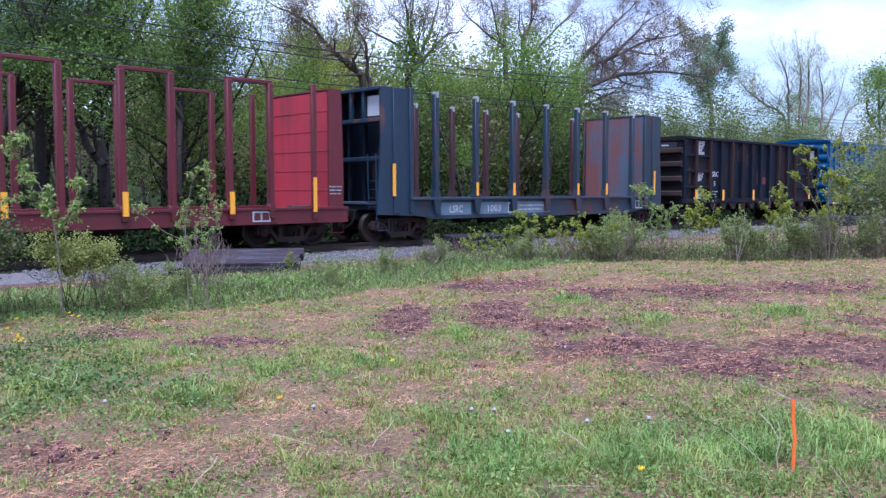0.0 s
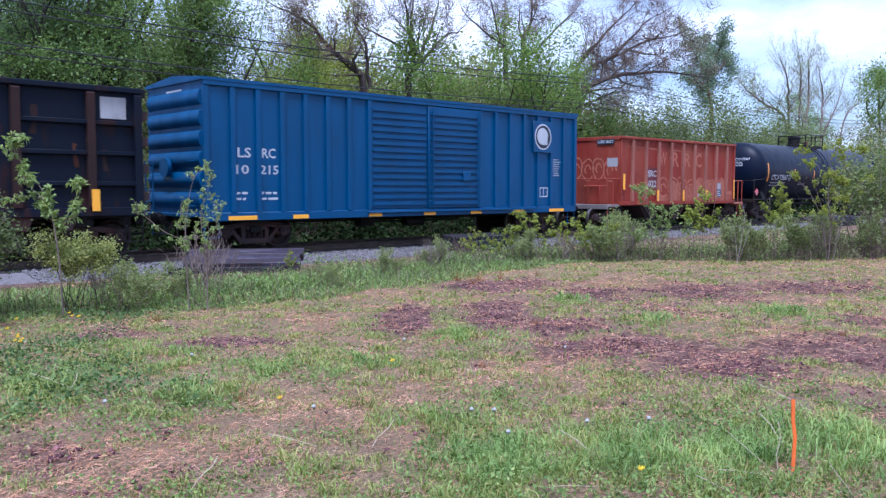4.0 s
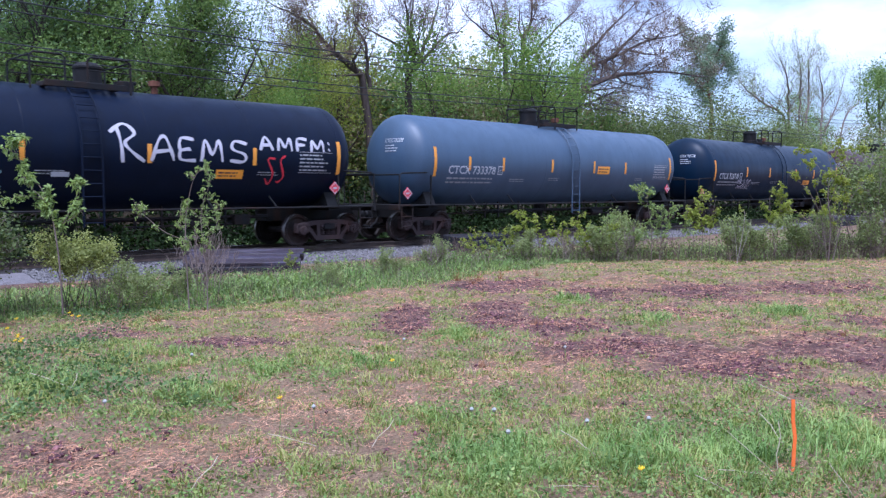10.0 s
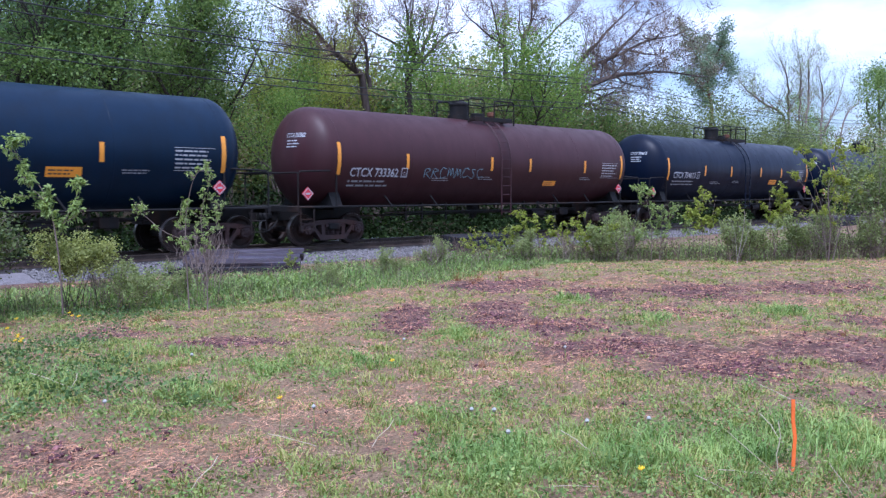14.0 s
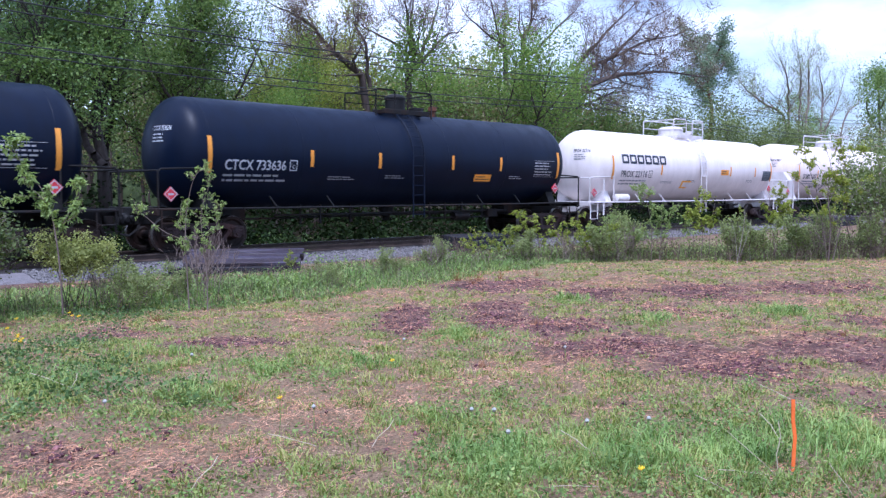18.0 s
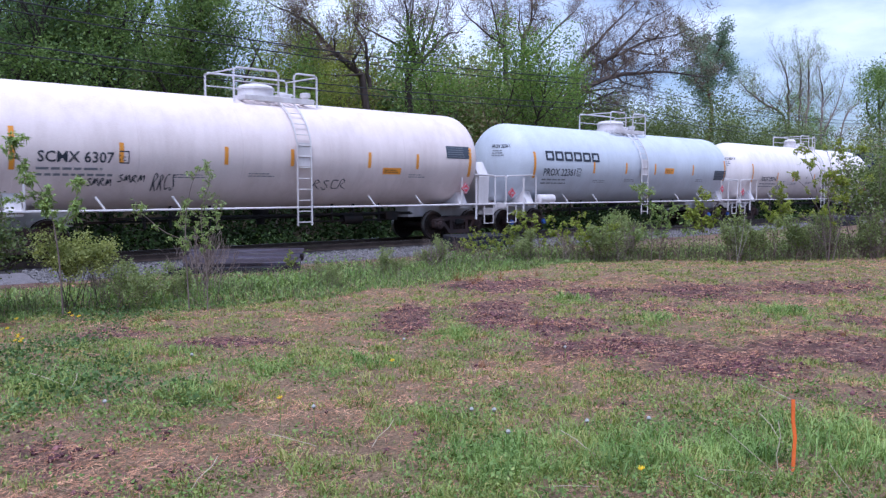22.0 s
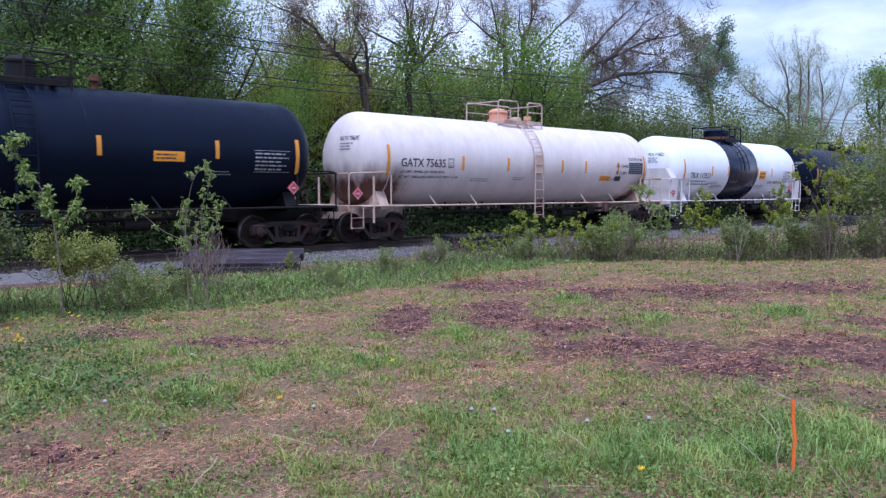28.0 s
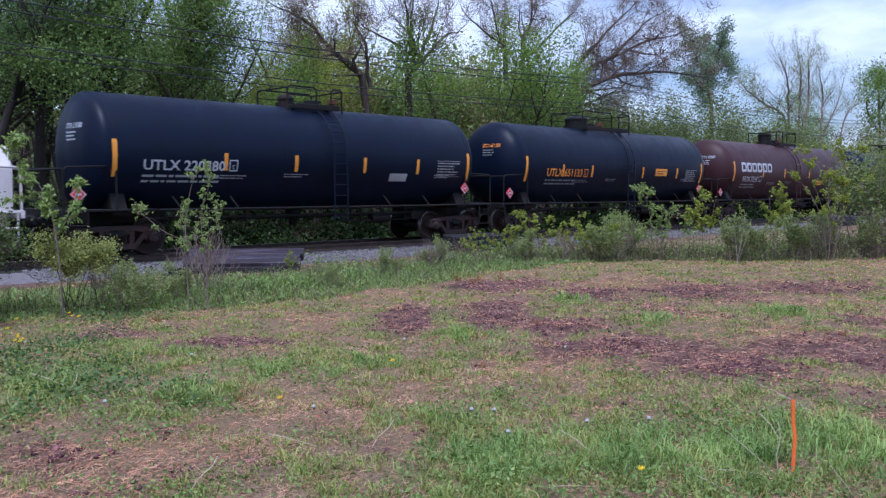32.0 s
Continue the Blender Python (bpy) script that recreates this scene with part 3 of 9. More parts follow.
def build_sky_block():
    """The far side of the field, behind the camera: an unseen dark bank, added to close the place and block low sky
    light.
    """
    xs = np.concatenate([np.full(40, -55.0), np.linspace(-55, 130, 140)])
    ys = np.concatenate([np.linspace(20, -48, 40), np.full(140, -48.0)])
    rows = []
    for j in range(9):
        t = j / 8
        hh = 7.0 + 5.0 * wander(xs, ys, 7.0, 3)
        bulge = 3.0 * (wander(xs * 1.3 + 9 * j, ys * 1.3, 3.0, 2) - 0.5) - 2.0 * t * t
        away = np.where(xs > -54.9, 0.0, 1.0)
        rows.append(np.stack([xs + bulge * away, ys + bulge * (1 - away), -1 + (hh + 1) * t], 1))
    pts = np.concatenate(rows)
    n = len(xs)
    a = np.concatenate([np.arange(n - 1) + j * n for j in range(8)])
    # added out of view to darken reflections and side light on the train
    tagged(new("backdrop_trees", tri_mesh("backdrop_trees", pts, np.stack([a, a + 1, a + n + 1, a + n], 1), M["backdrop_green"], True)), "unseen dark green bank added to block low sky light", "backdrop", kind="structure")


build_sky_block()


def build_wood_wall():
    """A plain backing sheet far behind the nearer trees, coloured dark for the shaded depth of the wood."""
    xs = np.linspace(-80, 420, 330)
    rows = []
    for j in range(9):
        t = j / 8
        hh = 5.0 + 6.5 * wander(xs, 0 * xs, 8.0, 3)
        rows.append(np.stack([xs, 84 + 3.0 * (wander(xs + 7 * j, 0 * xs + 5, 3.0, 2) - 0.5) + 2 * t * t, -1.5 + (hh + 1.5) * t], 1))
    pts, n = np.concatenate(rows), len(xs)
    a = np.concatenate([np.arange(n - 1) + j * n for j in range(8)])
    tagged(new("backdrop_wood", tri_mesh("backdrop_wood", pts, np.stack([a, a + n, a + n + 1, a + 1], 1), M["backdrop_green"], True)), "plain dark backing sheet for the shaded depth of the wood", "backdrop", kind="structure")


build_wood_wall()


# ---------------------------------------------------------------- railway track
def build_track():
    bed = Shape()
    prof = [(17.9, -0.42), (18.55, -0.30), (19.35, -0.20), (20.0, -0.17), (22.0, -0.17), (22.8, -0.22), (24.4, -0.75), (21.0, -1.0)]
    bed.prism_x(prof, -150, 420)
    track = tagged(new("track"), "straight railway track on grey crushed stone", "railway track", kind="structure")
    track.location = (0, 0, 0)
    part("ballast_bed", bed, M["ballast"], track, smooth=0)
    # oily stone, its colour also carrying the train's shadow along the rails
    part("cinder_strip", Shape().prism_x([(19.45, -0.21), (19.62, -0.166), (22.4, -0.166), (22.5, -0.21)], -150, 420), M["shadowed_cinder"], track, "oily stone under the rails, darkened for the shadow of the train", smooth=0)
    for side in (-1, 1):
        y = TRACK_Y + side * 0.753
        out = [(-0.075, -0.17), (0.075, -0.17), (0.075, -0.155), (0.012, -0.13), (0.012, -0.045), (0.036, -0.035), (0.036, -0.004), (0.030, 0.0), (-0.030, 0.0), (-0.036, -0.004), (-0.036, -0.035), (-0.012, -0.045), (-0.012, -0.13), (-0.075, -0.155)]
        part("rail", Shape().prism_x([(y + a, b) for a, b in out], -150, 420), M["rail_steel"], track, "rusty steel rail", smooth=0)
        part("rail_head", Shape().prism_x([(y - 0.026, 0.0005), (y + 0.026, 0.0005), (y + 0.022, 0.003), (y - 0.022, 0.003)], -150, 420), M["rail_top"], track, "polished running surface", smooth=0)
    tie = mesh_of("tie", Shape().box(-0.115, 0.115, -1.3, 1.3, -0.10, 0.075, 0.012), M["tie"])
    rng = random.Random(5)
    for i in range(190):
        part("tie", tie, None, track, m=pose(-8 + i * 0.52, TRACK_Y + rng.uniform(-0.04, 0.04), -0.245, 0, 0, rng.uniform(-1, 1)))


build_track()


def build_stones():
    """Loose crushed stone on the shoulder of the bed."""
    rng = np.random.default_rng(8)
    count = 12000
    x = 6 + 34 * rng.random(count) ** 1.3
    y = rng.uniform(17.75, 19.7, count)
    z = np.interp(y, [17.7, 18.55, 19.35, 20.0, 20.4], [-0.36, -0.30, -0.20, -0.17, -0.17]) + rng.uniform(-0.005, 0.02, count)
    keep = (y > 18.15) | (rng.random(count) < 0.35)
    x, y, z = x[keep], y[keep], z[keep]
    count = len(x)
    octa = np.array([(1, 0, 0), (-1, 0, 0), (0, 1, 0), (0, -1, 0), (0, 0, 1), (0, 0, -1)], float)
    v = octa[None] * rng.uniform(0.018, 0.042, (count, 6, 1)) + rng.uniform(-0.012, 0.012, (count, 6, 3))
    turn = rng.uniform(0, 6.28, count)
    c, s = np.cos(turn)[:, None], np.sin(turn)[:, None]
    v = np.stack([v[..., 0] * c - v[..., 1] * s, v[..., 0] * s + v[..., 1] * c, v[..., 2]], -1) + np.stack([x, y, z], 1)[:, None]
    f = np.array([(0, 2, 4), (2, 1, 4), (1, 3, 4), (3, 0, 4), (2, 0, 5), (1, 2, 5), (3, 1, 5), (0, 3, 5)])
    f = f[None] + 6 * np.arange(count)[:, None, None]
    tagged(new("ballast_stones", tri_mesh("ballast_stones", v.reshape(-1, 3), f.reshape(-1, 3), M["stone"])), "loose pale grey crushed stone beside the rails", "gravel", kind="stuff")


build_stones()


# ---------------------------------------------------------------- timber by the track
def timber_stack(name, x, y, z, length, depth, rise, thick, rows, turn, label, mat, seed):
    """Old sleepers laid side by side, uneven, the back ones higher, on bearers; the front one lies lowest, dark for the
    shade under the stack.
    """
    rng = random.Random(seed)
    top = tagged(new(name), label, "timber stack")
    top.matrix_basis = pose(x, y, z, 0, 0, turn)
    cuts = [0.0]
    for i in range(rows):
        cuts.append(cuts[-1] + rng.uniform(0.75, 1.25))
    cuts = [c / cuts[-1] for c in cuts]
    tilt = math.degrees(math.atan2(rise, depth))
    for i in range(rows):
        mid, w = 0.5 * (cuts[i] + cuts[i + 1]), (cuts[i + 1] - cuts[i]) * depth
        a, b = -length / 2 + rng.uniform(-0.12, 0.10), length / 2 - 0.16 * (rows - 1 - i) / rows + rng.uniform(-0.06, 0.06)
        s = Shape().box(a, b, -w / 2 + 0.004, w / 2 - 0.004, -thick / 2, thick / 2, 0.018)
        part("sleeper", s, mat, top, m=pose(0, -depth / 2 + mid * depth, thick / 2 + 0.05 + rise * mid + rng.uniform(-0.012, 0.012), tilt + rng.uniform(-1.5, 1.5), rng.uniform(-0.3, 0.3), rng.uniform(-0.7, 0.7)))
    part("front_sleeper", Shape().box(-length / 2 - 0.25, length / 2 - 0.55, -depth / 2 - 0.17, -depth / 2 - 0.01, -0.03, thick * 0.85, 0.02), M["timber_dark"], top, "low front sleeper, its dark colour standing for shade under the stack", pose(0, 0, 0, 0, 0, 0.6))
    for k in (-0.36, 0.0, 0.36):
        s = Shape().prism_x([(-depth / 2 + 0.05, -0.06), (depth / 2 - 0.05, -0.06), (depth / 2 - 0.05, rise * 0.93 + 0.04), (-depth / 2 + 0.05, 0.045)], k * length - 0.1, k * length + 0.1)
        part("bearer", s, M["timber_dark"], top)
    return top


timber_stack("timber_stack", 10.15, 17.25, -0.29, 2.75, 1.15, 0.26, 0.20, 4, -35.0, "low stack of weathered purple-grey railway sleepers beside the track", M["timber"], 2)
timber_stack("timber_stack", 19.3, 18.55, -0.30, 2.3, 0.7, 0.06, 0.40, 3, 0.0, "short pile of black creosoted sleepers beside the track", M["timber_dark"], 3)
timber_stack("timber_stack", 46.5, 18.0, -0.30, 4.6, 1.0, 0.05, 0.42, 4, 0.0, "far pile of brown-purple sleepers beside the track", M["timber"], 4)


# ---------------------------------------------------------------- train: common parts
CARS, WHEELSETS = [], []
WHEEL_R = 0.457
KEPT = {}


def kept(key, make, mat, smooth=38):
    if key not in KEPT:
        KEPT[key] = mesh_of(key, make(), mat, smooth)
    return KEPT[key]


def wheel_shape():
    s = Shape()
    for k in (-1, 1):
        y = k * 0.753
        out = [(0.07, 0.09), (0.07, 0.16), (0.025, 0.19), (0.02, 0.33), (0.065, 0.375), (0.07, 0.445), (0.06, 0.449)]
        inn = [(-0.055, 0.449), (-0.07, 0.47), (-0.085, 0.48), (-0.095, 0.465), (-0.085, 0.375), (-0.03, 0.33), (-0.035, 0.19), (-0.085, 0.16), (-0.085, 0.09)]
        prof = [(k * a, r) for a, r in out + inn]
        s.lathe(prof, "y", 28, (0, y, 0))
    s.lathe([(-1.0, 0.085), (1.0, 0.085)], "y", 12)
    return s


def tread_shape():
    s = Shape()
    for k in (-1, 1):
        s.lathe([(k * 0.06, 0.4495), (k * 0.055, 0.457), (-k * 0.05, 0.459), (-k * 0.055, 0.4495)], "y", 28, (0, k * 0.753, 0), caps=False)
    return s


def bearing_shape():
    s = Shape()
    for k in (-1, 1):
        s.lathe([(0.94 * k, 0.14), (1.1 * k, 0.14), (1.13 * k, 0.12), (1.14 * k, 0.06), (1.16 * k, 0.05)], "y", 16)
        for a in (0, 120, 240):
            c, q = 0.085 * math.cos(radians(a)), 0.085 * math.sin(radians(a))
            s.rod((c, 1.13 * k, q), (c, 1.165 * k, q), 0.022, n=6)
    return s


def side_frame_shape():
    """A cast truck side: arched top, pedestals over the bearings, window for the springs."""
    s = Shape()
    y0, y1 = -0.09, 0.09
    s.prism([(-1.06, 0.60), (-0.86, 0.68), (-0.45, 0.74), (0.45, 0.74), (0.86, 0.68), (1.06, 0.60), (1.06, 0.52), (0.80, 0.545), (0.42, 0.62), (-0.42, 0.62), (-0.80, 0.545), (-1.06, 0.52)], y0, y1)
    s.prism([(-0.46, 0.17), (0.46, 0.17), (0.50, 0.22), (0.46, 0.30), (-0.46, 0.30), (-0.50, 0.22)], y0, y1)
    for k in (-1, 1):
        s.prism([(k * 0.42, 0.17), (k * 0.50, 0.22), (k * 0.80, 0.60), (k * 0.68, 0.60), (k * 0.40, 0.28)], y0 + 0.01, y1 - 0.01)
        s.prism([(k * 0.29, 0.25), (k * 0.41, 0.25), (k * 0.43, 0.66), (k * 0.31, 0.66)], y0 + 0.005, y1 - 0.005)
        s.box(min(k * 0.70, k * 1.08), max(k * 0.70, k * 1.08), y0 - 0.02, y1 + 0.02, 0.575, 0.655, 0.02)
        s.box(min(k * 0.68, k * 0.745), max(k * 0.68, k * 0.745), y0, y1, 0.38, 0.60, 0.015)
        s.box(min(k * 1.035, k * 1.10), max(k * 1.035, k * 1.10), y0, y1, 0.38, 0.60, 0.015)
    return s


def spring_shape():
    s = Shape()
    for x in (-0.19, 0.0, 0.19):
        pts = [(x + 0.07 * math.cos(a * 0.9), 0.07 * math.sin(a * 0.9), 0.30 + 0.0076 * a) for a in range(31)]
        s.pipe(pts, 0.02, 5)
    s.box(-0.29, 0.29, -0.11, 0.11, 0.53, 0.63, 0.015)
    return s


def bolster_shape():
    s = Shape()
    s.box(-0.2, 0.2, -1.15, 1.15, 0.46, 0.64, 0.03)
    s.lathe([(0.62, 0.24), (0.70, 0.24)], "z", 16)
    for x in (-0.42, 0.42):
        s.box(x - 0.05, x + 0.05, -0.95, 0.95, 0.30, 0.40, 0.015)
    return s


def add_truck(car, x, frame_mat=None):
    frame_mat = frame_mat or M["truck"]
    b = part("truck", kept("bolster", bolster_shape, M["steel_dark"]), None, car, "cast steel truck with two axles", pose(x, 0, 0))
    for k in (-1, 1):
        part("side_frame", kept("side_frame_" + frame_mat.name, side_frame_shape, frame_mat), None, b, m=pose(0, k * 1.0, 0))
        part("suspension", kept("suspension", spring_shape, M["truck"]), None, b, m=pose(0, k * 1.0, 0))
    for k in (-1, 1):
        w = part("wheelset", kept("wheelset", wheel_shape, M["wheel"]), None, b, "rusty steel wheels on their axle", pose(k * 0.89, 0, WHEEL_R))
        WHEELSETS.append((w, k * 0.89))
    return b


def joined(shapes):
    """One mesh out of several shapes, each with its own material."""
    me = bpy.data.meshes.new("joined")
    v, f, idx = [], [], []
    for i, (s, mat) in enumerate(shapes):
        o = len(v)
        v += s.v
        f += [tuple(o + k for k in q) for q in s.f]
        idx += [i] * len(s.f)
        me.materials.append(mat)
    me.from_pydata(v, [], f)
    me.polygons.foreach_set("material_index", idx)
    bm = bmesh.new()
    bm.from_mesh(me)
    bmesh.ops.recalc_face_normals(bm, faces=bm.faces)
    bm.to_mesh(me)
    bm.free()
    me.shade_smooth()
    me.set_sharp_from_angle(angle=radians(38))
    return me


KEPT["wheelset"] = joined([(wheel_shape(), M["wheel"]), (tread_shape(), M["tread"]), (bearing_shape(), M["truck"])])


def coupler_shape():
    s = Shape()
    s.box(-0.5, 0.12, -0.09, 0.09, 0.78, 0.96, 0.03)
    s.box(0.08, 0.36, -0.20, 0.02, 0.70, 1.02, 0.05)
    s.box(0.12, 0.30, 0.02, 0.17, 0.74, 0.98, 0.05)
    s.pipe([(-0.1, 0.3, 0.85), (0.05, 0.32, 0.6), (0.25, 0.28, 0.45), (0.45, 0.2, 0.5)], 0.03, 6)
    return s


def add_coupler(car, x, way):
    part("coupler", kept("coupler", coupler_shape, M["steel_dark"]), None, car, "rusty knuckle coupler with air hose", pose(x, 0, 0, 0, 0, 0 if way > 0 else 180))


def new_car(name, x, label, category, group="freight cars of the train"):
    car = tagged(new(name), label, category, group)
    CARS.append((car, x))
    return car


# ---------------------------------------------------------------- lettering
TEXTS = {}


def letters(text):
    """Points and triangles of a text, one unit high, from x = 0."""
    if text not in TEXTS:
        cu = bpy.data.curves.new("text", "FONT")
        cu.body, cu.resolution_u, cu.offset = text, 2, 0.016
        ob = bpy.data.objects.new("text", cu)
        me = bpy.data.meshes.new_from_object(ob)
        v = np.array([p.co[:2] for p in me.vertices]).reshape(-1, 2)
        tr = []
        for p in me.polygons:
            q = list(p.vertices)
            tr += [(q[0], q[i], q[i + 1]) for i in range(1, len(q) - 1)]
        bpy.data.objects.remove(ob)
        bpy.data.curves.remove(cu)
        bpy.data.meshes.remove(me)
        v = v - v.min(0)
        v = v / v[:, 1].max()
        TEXTS[text] = (v, tr)
    return TEXTS[text]


def wrapped(flat, faces, skin, slices=0.10):
    """Lays flat points (along, up) on a skin, cut into strips so that they follow a round one."""
    bm = bmesh.new()
    vs = [bm.verts.new((a, b, 0)) for a, b in flat]
    for q in faces:
        try:
            bm.faces.new([vs[i] for i in q])
        except ValueError:
            pass
    if slices:
        lo, hi = min(b for _, b in flat), max(b for _, b in flat)
        z = lo + slices
        while z < hi - 0.01:
            bmesh.ops.bisect_plane(bm, geom=bm.verts[:] + bm.edges[:] + bm.faces[:], plane_co=(0, z, 0), plane_no=(0, 1, 0))
            z += slices
    bm.verts.index_update()
    s = Shape()
    s.v = [skin(v.co.x, v.co.y) for v in bm.verts]
    s.f = [tuple(v.index for v in f.verts) for f in bm.faces]
    bm.free()
    return s


def round_skin(radius, zc, proud=0.006):
    def skin(a, b):
        t = (b - zc) / radius
        return (a, -(radius + proud) * math.cos(t), zc + (radius + proud) * math.sin(t))
    return skin


def flat_skin(y):
    return lambda a, b: (a, y, b)


def end_skin(x):
    """A skin on a car's end wall that looks towards -x; along runs from the far side to the near side."""
    return lambda a, b: (x, -a, b)


def write(car, text, x0, x1, z, high, mat, skin, label="painted lettering", name="lettering"):
    v, tr = letters(text)
    w = v[:, 0].max()
    flat = [(x0 + (x1 - x0) * a / w, z + high * b) for a, b in v]
    if high < 0.2:
        return tagged(part(name, wrapped(flat, tr, skin), mat, car, label, smooth=0), kind="stuff")
    # large letters are parts of their own: triangles whose spans overlap belong to one letter
    spans = sorted((min(flat[i][0] for i in q), max(flat[i][0] for i in q), k) for k, q in enumerate(tr))
    groups, end = [], -1e9
    for a, b, k in spans:
        if a > end + 1e-4:
            groups.append([])
        groups[-1].append(k)
        end = max(end, b)
    for g in groups:
        used = sorted({i for k in g for i in tr[k]})
        at = {i: n for n, i in enumerate(used)}
        part("letter", wrapped([flat[i] for i in used], [tuple(at[i] for i in tr[k]) for k in g], skin), mat, car, label, smooth=0)


def patch(car, name, x0, x1, z0, z1, mat, skin, label=""):
    return part(name, wrapped([(x0, z0), (x1, z0), (x1, z1), (x0, z1)], [(0, 1, 2, 3)], skin), mat, car, label, smooth=0)


def bars(car, x0, x1, z0, z1, rows, mat, skin, seed=1, name="lettering", label="small lines of stencilled lettering"):
    """Lines of writing too small to read, as bars."""
    rng = random.Random(seed)
    step = (z1 - z0) / rows
    flat, fs = [], []
    for i in range(rows):
        a, z = x0, z1 - (i + 1) * step + step * 0.28
        end = x1 - rng.uniform(0, 0.3) * (x1 - x0)
        while a < end - 0.02:
            b = min(end, a + rng.uniform(0.5, 2.2) * step)
            o = len(flat)
            flat += [(a, z), (b, z), (b, z + step * 0.40), (a, z + step * 0.40)]
            fs.append((o, o + 1, o + 2, o + 3))
            a = b + 0.35 * step
    return tagged(part(name, wrapped(flat, fs, skin, 0), mat, car, label, smooth=0), kind="stuff")


def strokes(car, lines, width, mat, skin, label, name="graffiti"):
    """Spray-painted lines, each a bent ribbon."""
    flat, fs = [], []
    for pts in lines:
        pts = [Vector(p) for p in pts]
        fine = []
        for i in range(len(pts) - 1):
            for k in range(5):
                t = k / 5
                a, b, c, d = pts[max(i - 1, 0)], pts[i], pts[i + 1], pts[min(i + 2, len(pts) - 1)]
                fine.append(0.5 * ((2 * b) + (c - a) * t + (2 * a - 5 * b + 4 * c - d) * t * t + (3 * b - a - 3 * c + d) * t ** 3))
        fine.append(pts[-1])
        o = len(flat)
        for i, p in enumerate(fine):
            w = (fine[min(i + 1, len(fine) - 1)] - fine[max(i - 1, 0)])
            w = w.normalized() if w.length > 1e-6 else Vector((1, 0))
            q = Vector((-w.y, w.x)) * width * (0.42 + 0.12 * math.sin(i * 0.9))
            flat += [tuple(p + q), tuple(p - q)]
        fs += [(o + 2 * i, o + 2 * i + 1, o + 2 * i + 3, o + 2 * i + 2) for i in range(len(fine) - 1)]
    return part(name, wrapped(flat, fs, skin, 0), mat, car, label, smooth=0)


def scrawl(x0, x1, z0, z1, count, seed):
    """Loops and zigzags of a hurried tag inside a field."""
    rng = random.Random(seed)
    out, w, h = [], (x1 - x0) / count, z1 - z0
    for i in range(count):
        a = x0 + i * w
        kind = rng.randrange(4)
        j = lambda: rng.uniform(-0.08, 0.08)
        base = [[(0.1, 0.0), (0.25, 0.9), (0.7, 0.75), (0.3, 0.45), (0.9, 0.0)], [(0.1, 0.05), (0.3, 0.95), (0.5, 0.2), (0.7, 0.95), (0.95, 0.05)],
                [(0.9, 0.85), (0.4, 0.95), (0.15, 0.5), (0.4, 0.05), (0.95, 0.2)], [(0.85, 0.9), (0.3, 0.8), (0.8, 0.35), (0.5, 0.0), (0.1, 0.15)]][kind]
        out.append([(a + w * (p + j()), z0 + h * (q + j())) for p, q in base])
    return out


def block_word(car, x0, x1, z0, z1, count, mat, skin, label):
    """A wordmark as a row of plain heavy frames."""
    step, h = (x1 - x0) / count, z1 - z0
    for i in range(count):
        a, b = x0 + i * step, x0 + (i + 1) * step - 0.14 * step
        p, q, c = 0.20 * step, 0.24 * h, 0.10 * h
        out = [(a + c, z0), (b - c, z0), (b, z0 + c), (b, z1 - c), (b - c, z1), (a + c, z1), (a, z1 - c), (a, z0 + c)]
        inn = [(a + p + c / 2, z0 + q), (b - p - c / 2, z0 + q), (b - p, z0 + q + c / 2), (b - p, z1 - q - c / 2), (b - p - c / 2, z1 - q), (a + p + c / 2, z1 - q), (a + p, z1 - q - c / 2), (a + p, z0 + q + c / 2)]
        part("wordmark_block", wrapped(out + inn, [(k, (k + 1) % 8, 8 + (k + 1) % 8, 8 + k) for k in range(8)], skin), mat, car, label, smooth=0)


def bubbles(x0, x1, z0, z1, count, seed):
    """Rounded overlapping outlines, as of scrubbed-off bubble writing."""
    rng = random.Random(seed)
    out, w, h = [], (x1 - x0) / count, z1 - z0
    for i in range(count):
        cx, cz = x0 + (i + 0.5) * w, z0 + h * rng.uniform(0.42, 0.58)
        for k in (1.0, 0.45):
            out.append([(cx + k * w * 0.55 * math.cos(a * 0.7) * rng.uniform(0.85, 1.1), cz + k * h * 0.48 * math.sin(a * 0.7) * rng.uniform(0.85, 1.1)) for a in range(9 if k == 1.0 else 7)])
    return out


def placard(car, x, z, y, mat_edge=None):
    """A diamond hazard placard in its holder."""
    s = Shape()
    s.add([(x, y, z - 0.19), (x + 0.19, y, z), (x, y, z + 0.19), (x - 0.19, y, z), (x, y + 0.03, z - 0.19), (x + 0.19, y + 0.03, z), (x, y + 0.03, z + 0.19), (x - 0.19, y + 0.03, z)],
          [(0, 1, 2, 3), (7, 6, 5, 4), (0, 4, 5, 1), (1, 5, 6, 2), (2, 6, 7, 3), (3, 7, 4, 0)])
    p = part("placard", s, M["placard_red"], car, "red diamond hazard placard with white edge", smooth=0)
    e = Shape()
    for k in (0, 1, 2, 3):
        a, b = radians(90 * k), radians(90 * k + 90)
        o, i = 0.175, 0.145
        e.add([(x + o * math.cos(a), y - 0.004, z + o * math.sin(a)), (x + o * math.cos(b), y - 0.004, z + o * math.sin(b)), (x + i * math.cos(b), y - 0.004, z + i * math.sin(b)), (x + i * math.cos(a), y - 0.004, z + i * math.sin(a))], [(0, 1, 2, 3)])
    e.box(x - 0.07, x + 0.07, y - 0.005, y - 0.003, z - 0.025, z + 0.025)
    part("placard_border", e, M["ink_white"], p, smooth=0)


